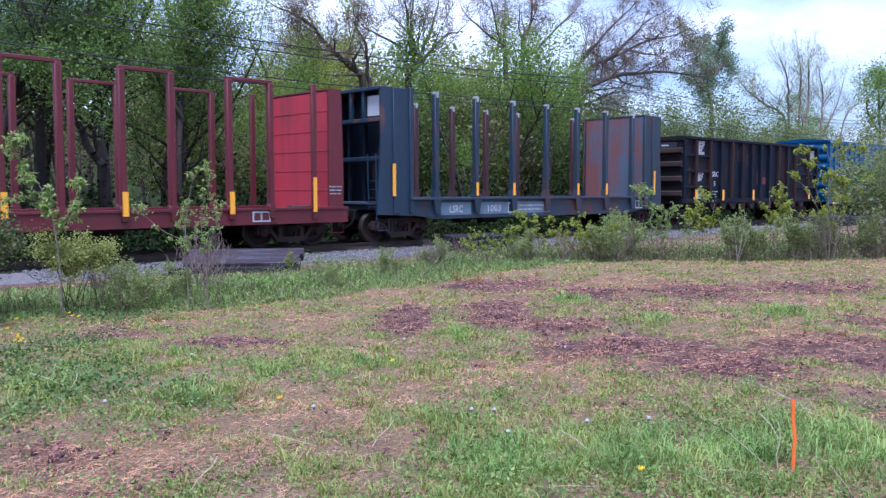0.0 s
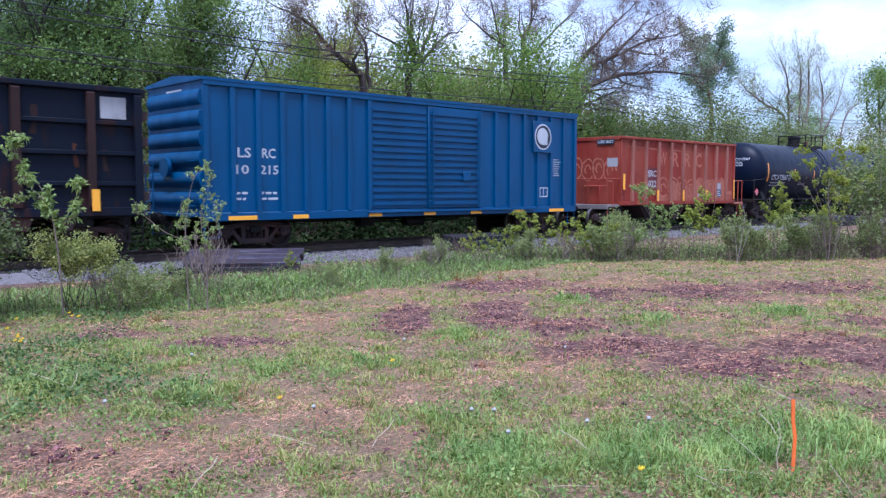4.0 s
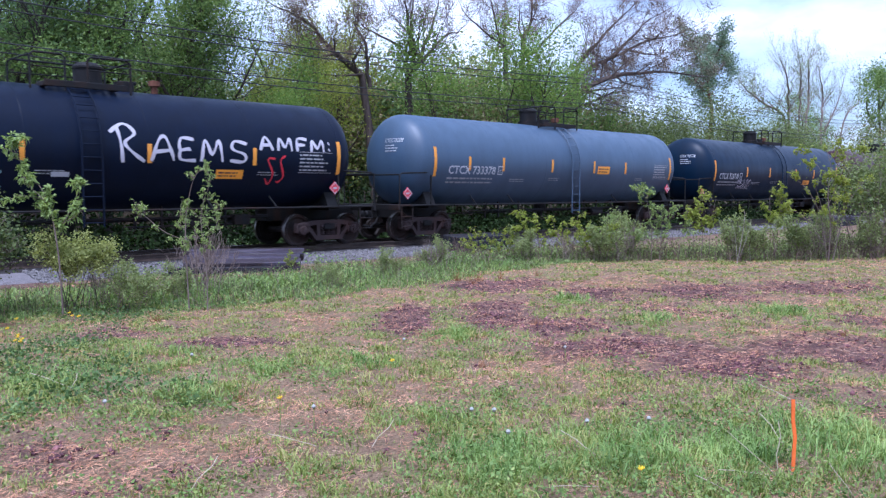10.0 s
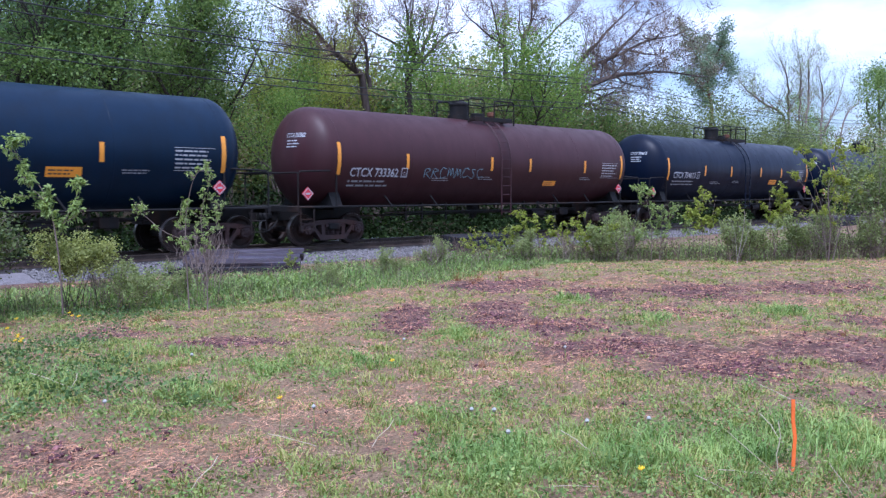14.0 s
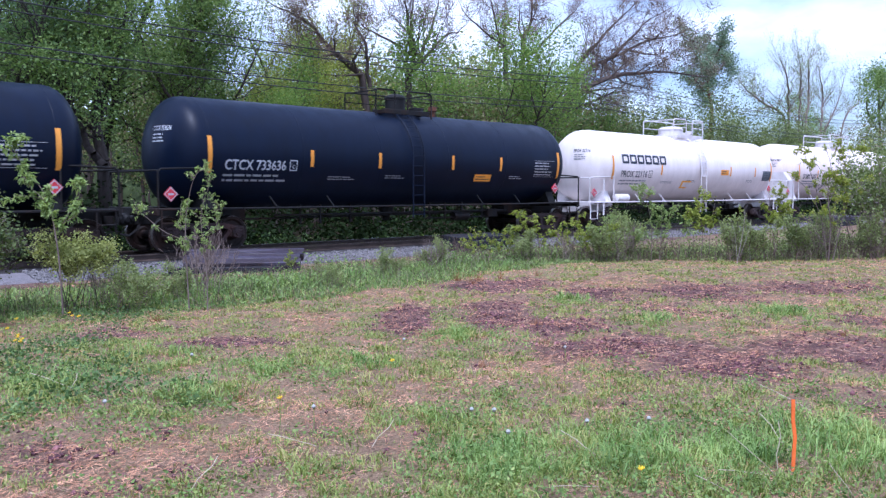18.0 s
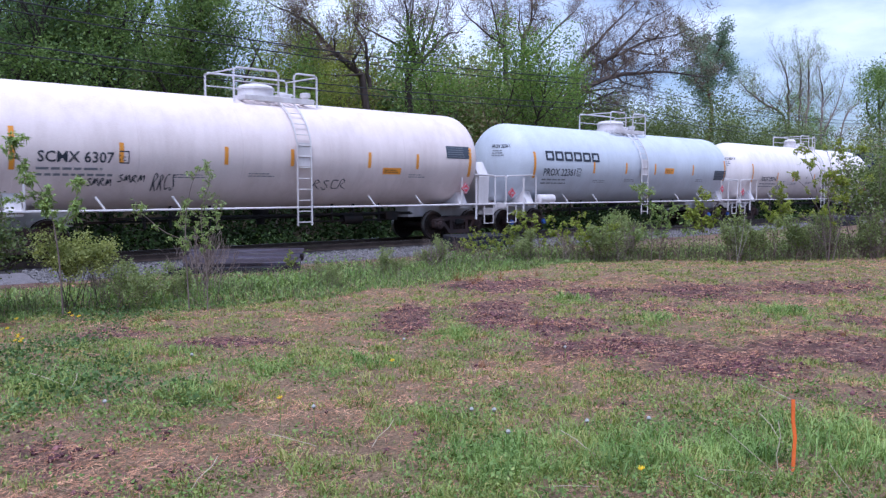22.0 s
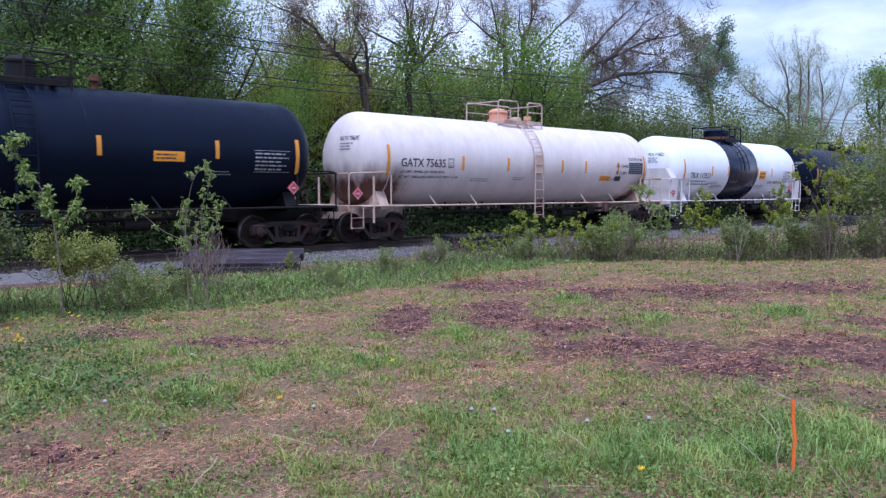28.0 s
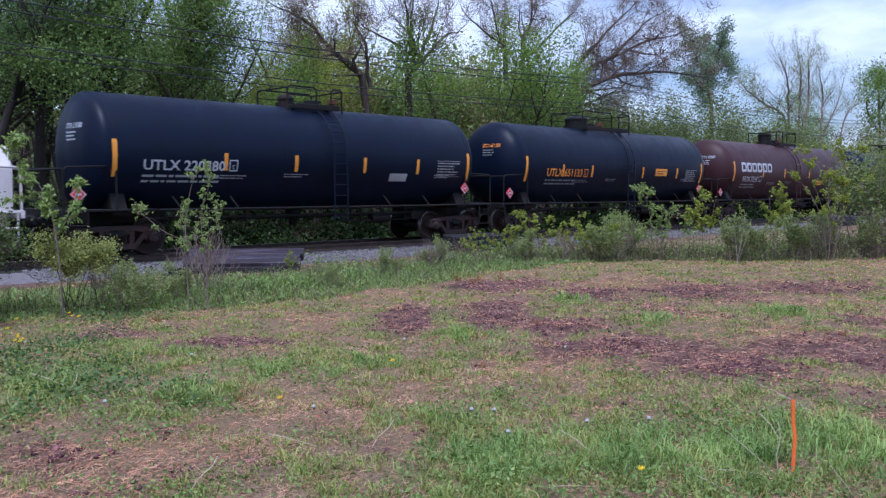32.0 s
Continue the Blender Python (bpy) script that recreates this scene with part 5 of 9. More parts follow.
part("valve_flange", Shape().lathe([(4.06, 0.70), (4.10, 0.74), (4.20, 0.74), (4.22, 0.66)], "z", 24, (-0.05, 0, 0)), M["rust"], c18, "rusty flange under the valve housing")
for c, at in ((c14, 6.95), (c18, 5.15)):
    for k in (-1, 1):
        for q in (-0.89, 0.89):
            part("bearing_cap", Shape().lathe([(-1.235, 0.02), (-1.23, 0.09), (-1.15, 0.10)], "y", 14, (k * at + q, 0, 0.46)), M["bearing_blue"], c, "blue axle bearing cap")
for c, a in ((c13, 8.02), (c18, 6.42)):
    for k in (-1, 1):
        shield = Shape().prism_x([(-1.38, 1.14), (1.38, 1.14), (1.42, 2.05), (1.10, 2.56), (-1.10, 2.56), (-1.42, 2.05)], k * a, k * (a + 0.04))
        shield.prism_x([(-1.38, 1.14), (-1.30, 1.14), (-1.34, 2.03), (-1.03, 2.50), (-1.10, 2.56), (-1.42, 2.05)], k * (a - 0.45), k * a)
        part("head_shield", shield, M["white_steel"], c, "steel shield plate before the tank's head", smooth=0)
for a, b, z, t in ((5.80, 6.75, 2.78, "DOT-SP 21134"), (4.95, 5.75, 2.50, "SR 13449"), (4.90, 5.70, 2.22, "SR 13450")):
    write(c17, t, a, b, z, 0.13, M["ink_black"], round_skin(1.48, 2.57, 0.008))
patch(c17, "stencil_mark", 4.9, 5.3, 1.95, 2.15, M["ink_black"], round_skin(1.48, 2.57, 0.007))
c19 = tank_car(328.30, "black tank car with white lettering and yellow stripes", "tank_black", half=5.98, tall=5.87, truck=5.7, reach=7.05, mark="UTLX 220380", mark_x=(-5.17, -3.0), mark_z=2.08, mark_h=0.26, stripes=(-2.98, -0.83, 1.56, 3.66), plat=(-0.65, 1.25), plat_h=0.5, hatch=(-0.2, 0.22, 0.32),
               ladder=0.6, sign=None, panel=(4.5, 5.5, 2.05, 2.5), short_z=(2.1, 2.55), tall_z=(1.9, 2.8), seed=25, zc=2.52, r=1.49, dome=0.5)
patch(c19, "stencil_mark", 2.55, 3.25, 1.85, 2.1, M["plate"], round_skin(1.49, 2.52))
tank_car(343.20, "black tank car with orange lettering and a wide band", "tank_black", half=6.15, tall=6.05, truck=5.8, reach=7.2, mark="UTLX 651133", mark_x=(-4.9, -2.8), mark_z=2.1, mark_h=0.3, ink=M["ink_orange"], stripes=(-3.96, -2.17, 1.34, 3.99), plat=(-1.9, 1.3), plat_h=0.62, hatch=(-1.3, 0.45, 0.45),
         ladder=0.3, sign=(2.28, 3.17, 2.2, 2.5), panel=(4.7, 5.6, 2.0, 2.45), short_z=(2.1, 2.55), tall_z=(1.9, 2.8), seed=26)
c21 = tank_car(359.30, "brown tank car with a heavy white wordmark", "tank_brown", half=6.98, tall=6.92, mark="PROX 33247", mark_x=(-6.0, -4.4), mark_z=2.0, seed=27)
block_word(c21, -6.2, -2.9, 2.5, 2.95, 6, M["ink_white"], round_skin(1.5, 2.57, 0.007), "plain white blocks of a wordmark")
tank_car(376.90, black_words, "tank_black", seed=28, head_mark=False, box_mark=False)


# ---------------------------------------------------------------- log flats, gondola, boxcar, hopper
def underframe(car, half, truck, mat, z0=0.66):
    s = Shape()
    s.box(-half, half, -0.32, 0.32, z0, 1.0, 0.02)
    for k in (-1, 1):
        s.box(k * truck - 0.25, k * truck + 0.25, -1.3, 1.3, 0.74, 1.0, 0.02)
    part("centre_sill", s, mat, car)
    for k in (-1, 1):
        add_truck(car, k * truck)
        add_coupler(car, k * (half + 0.05), k)


def brake_gear(car, x0, x1):
    u = Shape()
    u.rod((x0, -0.5, 0.62), (x1, -0.5, 0.62), 0.03, n=6)
    u.rod(((x0 + x1) / 2 - 0.4, -0.6, 0.62), ((x0 + x1) / 2 + 0.4, -0.6, 0.62), 0.16, n=12)
    u.box(x0, x0 + 0.5, -0.75, -0.4, 0.5, 0.78, 0.02)
    part("brake_rigging", u, M["steel_dark"], car)


def steps(car, x, way, mat, y=1.48, z=0.75):
    for k in (-1, 1):
        part("step", Shape().pipe([(x, k * y, z), (x, k * y, 0.38), (x - way * 0.42, k * y, 0.38), (x - way * 0.42, k * y, z)], 0.02, 6), mat, car)


def red_log_car(x):
    car = new_car("log_flatcar", x, "red bulkhead log flatcar with hooped side stakes", "flatcar")
    underframe(car, 9.2, 7.6, M["steel_dark"])
    brake_gear(car, 1.0, 4.2)
    s = Shape().box(-9.2, 9.2, -1.5, 1.5, 0.98, 1.06, 0.01)
    part("deck", s, M["red"], car)
    for k in (-1, 1):
        q = Shape().box(-9.2, 9.2, k * 1.55 - 0.05, k * 1.55 + 0.05, 0.68, 1.12, 0.012)
        q.box(-9.2, 9.2, k * 1.53 - 0.10, k * 1.53 + 0.10, 1.06, 1.13, 0.01)
        part("side_sill", q, M["red"], car)
    for a in (-8.2, -5.45, -2.72, 0.0, 2.63, 5.42):
        for k in (-1, 1):
            h = Shape()
            for p in (a, a + 1.22):
                h.box(p - 0.075, p + 0.075, k * 1.57 - 0.085, k * 1.57 + 0.085, 0.85, 4.42, 0.015)
                h.box(p - 0.10, p + 0.10, k * 1.57 - 0.09, k * 1.57 + 0.09, 1.02, 1.22, 0.02)
            h.box(a - 0.07, a + 1.29, k * 1.57 - 0.06, k * 1.57 + 0.06, 4.40, 4.49, 0.012)
            part("stake_hoop", h, M["red"], car, "tall red steel stakes joined at the top")
            if k < 0:
                part("reflector_stripe", Shape().box(a - 0.05, a + 0.09, -1.672, -1.664, 0.98, 1.56), M["yellow"], car, smooth=0)
    for way in (-1, 1):
        b = Shape()
        x0, x1 = way * 8.55, way * 9.05
        b.box(min(x0, x0 + way * 0.1), max(x0, x0 + way * 0.1), -1.53, 1.53, 0.98, 4.42, 0.015)
        bh = part("bulkhead", b, M["red_panel"], car, "bright red bulkhead wall")
        for i in range(5):
            z = 1.6 + i * 0.56
            part("panel_seam", Shape().box(min(x0 - way * 0.012, x0), max(x0 - way * 0.012, x0), -1.50, 1.50, z - 0.012, z + 0.012, 0.004), M["red_panel"], bh)
        for k in (-1, 1):
            y0, y1 = sorted((k * 1.50, k * 1.58))
            part("bulkhead_side", Shape().prism([(x0, 0.70), (x1, 0.70), (x1, 2.2), (x1 - way * 0.06, 4.45), (x0, 4.45)], y0, y1), M["red"], car)
            px = x0 - way * 0.53
            part("corner_post", Shape().box(px - 0.08, px + 0.08, k * 1.60 - 0.05, k * 1.60 + 0.05, 0.8, 4.5, 0.012), M["red"], car)
        part("bulkhead_top", Shape().box(min(x0, x1 - way * 0.08), max(x0, x1 - way * 0.08), -1.5, 1.5, 4.36, 4.45, 0.01), M["red"], car)
        part("reflector_stripe", Shape().box(px - 0.06, px + 0.06, -1.662, -1.654, 1.0, 1.95), M["yellow"], car, smooth=0)
        steps(car, way * 9.1, way, M["red"])
    bars(car, 8.55, 9.05, 1.45, 1.75, 3, M["ink_grey"], flat_skin(-1.588), 4)
    for p in ((6.05, 6.6, 0.76, 0.80), (6.05, 6.6, 1.0, 1.04), (6.05, 6.10, 0.76, 1.04), (6.55, 6.6, 0.76, 1.04), (6.30, 6.34, 0.76, 1.04)):
        patch(car, "stencil_box", *p, M["ink_white"], flat_skin(-1.612))
    part("brake_valve", Shape().box(7.3, 8.1, -1.58, -1.3, 0.98, 1.18, 0.03), M["truck"], car)
    return car


def blue_log_car(x):
    car = new_car("log_flatcar", x, "slate-blue bulkhead log flatcar with rusty single stakes", "flatcar")
    underframe(car, 7.75, 6.5, M["steel_dark"])
    brake_gear(car, -3.6, -0.5)
    part("deck", Shape().box(-7.7, 7.7, -1.45, 1.45, 1.16, 1.24, 0.01), M["slate_rusty"], car)
    for k in (-1, 1):
        q = Shape().prism([(-7.7, 0.86), (-6.2, 0.80), (-5.4, 0.68), (5.4, 0.68), (6.2, 0.80), (7.7, 0.86), (7.7, 1.30), (-7.7, 1.30)], k * 1.47 - 0.05, k * 1.47 + 0.05)
        q.box(-6.5, 6.5, k * 1.50 - 0.10, k * 1.50 + 0.10, 1.28, 1.36, 0.012)
        part("side_sill", q, M["slate"], car)
        for i, a in enumerate((-5.4, -3.57, -1.73, 0.09, 1.91, 3.73, 5.55)):
            s = Shape()
            s.box(a - 0.10, a + 0.10, k * 1.50 - 0.085, k * 1.50 + 0.085, 1.3, 4.62, 0.018)
            s.prism([(a - 0.15, 1.36), (a + 0.15, 1.36), (a + 0.11, 1.60), (a - 0.11, 1.60)], k * 1.50 - 0.09, k * 1.50 + 0.09)
            s.prism([(a - 0.16, 1.30), (a + 0.16, 1.30), (a + 0.09, 0.86), (a - 0.09, 0.86)], min(k * 1.50, k * 1.62), max(k * 1.50, k * 1.62))
            st = part("stake", s, M["stake_red"] if k > 0 else M["slate"], car, "tall slate-blue steel stake with worn rusty faces")
            part("stake_tip", Shape().box(a - 0.06, a + 0.06, k * 1.50 - 0.09, k * 1.50 + 0.092, 4.50, 4.68, 0.01), M["plate"], st, smooth=0)
            if k < 0 and i in (1, 2, 4, 5):
                part("reflector_stripe", Shape().box(a - 0.055, a + 0.055, -1.606, -1.592, 1.42, 1.86), M["yellow"], car, smooth=0)
    for way in (-1, 1):
        x1, x0 = way * 7.70, way * 6.45
        wall_mat = M["slate_bleached"] if way > 0 else M["slate_clean"]
        b = Shape().box(min(x0, x0 + way * 0.08), max(x0, x0 + way * 0.08), -1.46, 1.46, 1.2, 4.66, 0.012)
        bh = part("bulkhead", b, wall_mat, car, "steel bulkhead wall with worn paint")
        for y in (-1.0, -0.35, 0.35, 1.0) if way < 0 else ():
            part("rib", Shape().box(min(x0 - way * 0.05, x0), max(x0 - way * 0.05, x0), y - 0.03, y + 0.03, 1.25, 4.6, 0.008), wall_mat, bh)
        side_mat = M["slate_clean"] if way < 0 else M["slate"]
        for k in (-1, 1):
            y0, y1 = sorted((k * 1.44, k * 1.52))
            part("bulkhead_side", Shape().prism([(x0, 0.86), (x1 + way * 0.1, 0.86), (x1 + way * 0.06, 1.7), (x1 - way * 0.06, 3.2), (x1 - way * 0.03, 4.68), (x0, 4.68)], y0, y1), side_mat, car)
            part("corner_post", Shape().box(min(x0 - way * 0.06, x0 + way * 0.1), max(x0 - way * 0.06, x0 + way * 0.1), k * 1.53 - 0.05, k * 1.53 + 0.05, 0.9, 4.72, 0.012), side_mat, car)
            part("side_rib", Shape().box(min(x0 + way * 0.55, x0 + way * 0.75), max(x0 + way * 0.55, x0 + way * 0.75), k * 1.53 - 0.03, k * 1.53 + 0.03, 0.9, 4.68, 0.012), side_mat, car)
        part("bulkhead_top", Shape().box(min(x0, x1), max(x0, x1), -1.5, 1.5, 4.60, 4.70, 0.012), side_mat, car)
        r = Shape()
        xo = x1 - way * 0.06
        for z in (3.72, 2.55):
            r.box(min(xo, xo - way * 0.5), max(xo, xo - way * 0.5), -1.42, 1.42, z - 0.06, z + 0.06, 0.012)
        for y in (-0.62, 0.0, 0.62):
            r.box(min(xo, xo - way * 0.12), max(xo, xo - way * 0.12), y - 0.05, y + 0.05, 3.75, 4.62, 0.01)
        for y in (-0.8, 0.0, 0.8):
            r.prism_x([(y - 0.06, 1.2), (y + 0.06, 1.2), (y + 0.06, 3.7), (y - 0.06, 3.7)], min(xo - way * 0.55, xo - way * 0.65), max(xo - way * 0.55, xo - way * 0.65))
        r.box(min(xo, xo - way * 1.0), max(xo, xo - way * 1.0), -1.42, 1.42, 1.0, 1.12, 0.012)
        part("bulkhead_frame", r, M["slate_clean"], car)
        part("sign_plate", Shape().box(min(xo - way * 0.16, xo - way * 0.13), max(xo - way * 0.16, xo - way * 0.13), -1.3, -0.7, 3.85, 4.45), M["ink_white"], car, smooth=0)
        ld = Shape()
        for y in (1.0, 1.38):
            ld.rod((x1 + way * 0.04, y, 1.0), (x1 + way * 0.04, y, 4.5), 0.02, n=6)
        for i in range(11):
            ld.rod((x1 + way * 0.04, 1.0, 1.2 + i * 0.3), (x1 + way * 0.04, 1.38, 1.2 + i * 0.3), 0.014, n=5)
        ld.pipe([(x1 + way * 0.05, -1.40, 0.7), (x1 + way * 0.05, -1.40, 1.9), (x1 - way * 0.02, -1.30, 2.7)], 0.02, 6)
        ld.pipe([(x1 + way * 0.05, -1.05, 1.0), (x1 + way * 0.05, -1.0, 1.9), (x1 - way * 0.02, -0.9, 2.7)], 0.02, 6)
        for i in range(4):
            ld.rod((x1 + way * 0.05, -1.40, 1.1 + i * 0.26), (x1 + way * 0.05, -1.05, 1.1 + i * 0.26), 0.014, n=5)
        part("ladder", ld, M["slate_clean"], car)
        part("reflector_stripe", Shape().box(way * 7.18 - 0.06, way * 7.18 + 0.06, -1.575, -1.565, 1.42, 2.40), M["yellow"], car, smooth=0)
        steps(car, way * 7.7, way, M["slate"], 1.42)
    for a, b, t in ((-5.2, -3.8, "LSRC"), (-3.4, -1.95, "1003"), (-1.5, 0.3, "")):
        patch(car, "lettering_field", a, b, 0.80, 1.20, M["pale_field"], flat_skin(-1.524))
        if t:
            write(car, t, a + 0.4, b - 0.4, 0.87, 0.24, M["ink_white"], flat_skin(-1.529))
    bars(car, -1.4, 0.2, 0.86, 1.14, 2, M["plate"], flat_skin(-1.529), 8)
    for p in ((-1.98, -1.62, 0.82, 0.86), (-1.98, -1.62, 1.14, 1.18), (-1.98, -1.94, 0.82, 1.18), (-1.66, -1.62, 0.82, 1.18)):
        patch(car, "stencil_box", *p, M["ink_white"], flat_skin(-1.529))
    for p in ((5.85, 6.35, 0.86, 0.89), (5.85, 6.35, 1.15, 1.18), (5.85, 5.88, 0.86, 1.18), (6.32, 6.35, 0.86, 1.18), (6.08, 6.11, 0.86, 1.18)):
        patch(car, "stencil_box", *p, M["ink_white"], flat_skin(-1.529))
    return car


def gondola(x):
    car = new_car("gondola_car", x, "black high-sided gondola car with rust streaks and ribs", "gondola")
    half = 7.1
    underframe(car, half + 0.2, 5.75, M["steel_dark"])
    brake_gear(car, -2.5, 2.0)
    for k in (-1, 1):
        part("side_wall", Shape().box(-half, half, k * 1.44 - 0.03, k * 1.44 + 0.03, 1.05, 3.95, 0.008), M["gondola_black"], car)
        c = Shape().box(-half - 0.03, half + 0.03, k * 1.48 - 0.10, k * 1.48 + 0.10, 3.86, 3.99, 0.02)
        c.box(-half - 0.03, half + 0.03, k * 1.48 - 0.07, k * 1.48 + 0.07, 1.0, 1.20, 0.015)
        part("chord", c, M["gondola_black"], car)
        for i, a in enumerate((-7.0, -6.0, -4.72, -3.70, -2.66, -1.66, -0.64, 0.30, 1.27, 2.30, 3.33, 4.30, 5.90, 7.0)):
            r = Shape().prism_x([(k * 1.46, 1.15), (k * 1.58, 1.22), (k * 1.60, 3.80), (k * 1.46, 3.90)], a - 0.09, a + 0.09)
            part("side_rib", r, M["rib_rust"] if i in (1, 2, 4, 9, 11, 12) else M["gondola_black"], car)
        for a, b in ((-7.0, -4.72), (4.30, 7.0)):
            for z in (1.75, 2.45, 3.15):
                part("shelf_rib", Shape().box(a, b, min(k * 1.46, k * 1.56), max(k * 1.46, k * 1.56), z - 0.05, z + 0.05, 0.012), M["gondola_black"], car)
    for i in range(12):
        a = -5.2 + i * 0.95
        for k in (-1, 1):
            part("sill_gusset", Shape().prism([(a - 0.36, 1.02), (a + 0.36, 1.02), (a + 0.20, 0.70), (a - 0.05, 0.70)], min(k * 1.36, k * 1.46), max(k * 1.36, k * 1.46)), M["truck"], car)
    blot = random.Random(17)
    for i in range(26):
        a, z = blot.uniform(-6.8, 6.8), blot.uniform(1.35, 3.6)
        strokes(car, [[(a, z), (a + blot.uniform(-0.05, 0.05), z - blot.uniform(0.12, 0.4)), (a + blot.uniform(-0.06, 0.06), z - blot.uniform(0.45, 0.7))]], blot.uniform(0.05, 0.16), M["rib_rust"] if i % 3 else M["rust_dark"], flat_skin(-1.4735 - 0.0002 * i), "streak of rust on black paint", "rust_streak")
    part("floor_pan", Shape().box(-half, half, -1.42, 1.42, 0.95, 1.08), M["steel_dark"], car)
    part("load_bulge", Shape().box(-half + 0.1, half - 0.1, -1.40, 1.40, 1.08, 1.6), M["steel_dark"], car, "coal-black inside of the car")
    for k in (-1, 1):
        e = Shape().box(k * half - 0.04, k * half + 0.04, -1.42, 1.42, 1.0, 3.9, 0.01)
        e.box(k * (half + 0.02) - 0.08, k * (half + 0.02) + 0.08, -1.55, 1.55, 3.78, 3.99, 0.02)
        part("end_wall", e, M["steel_dark"], car)
        for z in (1.45, 2.10, 2.75, 3.35):
            part("end_rib", Shape().prism([(k * half, z - 0.14), (k * (half + 0.17), z - 0.08), (k * (half + 0.17), z + 0.08), (k * half, z + 0.14)], -1.5, 1.5), M["truck"], car)
        steps(car, k * half, k, M["steel_dark"], 1.45, 1.0)
        g = Shape()
        for i in range(5):
            g.rod((k * (half + 0.22), 0.85, 1.3 + i * 0.45), (k * (half + 0.22), 1.35, 1.3 + i * 0.45), 0.015, n=5)
        g.rod((k * (half + 0.25), 0.4, 2.6), (k * (half + 0.33), 0.4, 2.6), 0.28, n=16)
        part("hand_brake", g, M["steel_dark"], car)
    skin = flat_skin(-1.478)
    for a in (-6.05, -3.58, -0.55, 2.33, 5.95):
        part("reflector_stripe", Shape().box(a - 0.09, a + 0.09, -1.612, -1.604, 1.12, 1.62), M["yellow"], car, smooth=0)
    write(car, "LSRC", -4.58, -3.86, 2.22, 0.24, M["ink_white"], skin)
    write(car, "5", -4.27, -4.11, 1.80, 0.22, M["ink_white"], skin)
    for z, n in ((3.72, 4), (2.40, 3), (1.58, 3)):
        blot = [[(-5.78, z - 0.16 * i), (-5.5, z - 0.16 * i + 0.02), (-5.18 - 0.11 * (i % 3), z - 0.16 * i - 0.01)] for i in range(n)]
        strokes(car, blot, 0.19, M["plate"], skin, "ragged pale painted-out patch", "whitewash_patch")
    patch(car, "whitewash_patch", 6.15, 6.75, 3.25, 3.75, M["plate"], skin, "pale painted-out patch")
    patch(car, "rust_patch", 0.55, 1.0, 1.90, 2.25, M["red"], skin)
    bars(car, -4.5, -3.85, 1.35, 1.6, 2, M["ink_grey"], skin, 3)
    for p in ((2.48, 2.90, 1.45, 1.49), (2.48, 2.90, 1.76, 1.80), (2.48, 2.52, 1.45, 1.8), (2.86, 2.90, 1.45, 1.8), (2.68, 2.71, 1.62, 1.78), (2.54, 2.84, 1.60, 1.63)):
        patch(car, "stencil_box", *p, M["ink_white"], skin)
    patch(car, "end_label", 0.4, 1.25, 3.45, 3.72, M["ink_black"], end_skin(-half - 0.105))
    bars(car, 0.5, 1.1, 3.5, 3.67, 1, M["ink_white"], end_skin(-half - 0.11), 2)
    strokes(car, [[(-0.9, 3.45), (-0.5, 3.75), (-0.7, 3.4), (-0.2, 3.7)], [(-0.8, 3.7), (-0.3, 3.45)]], 0.06, M["spray_white"], end_skin(-half - 0.11), "white spray-painted mark")
    return car


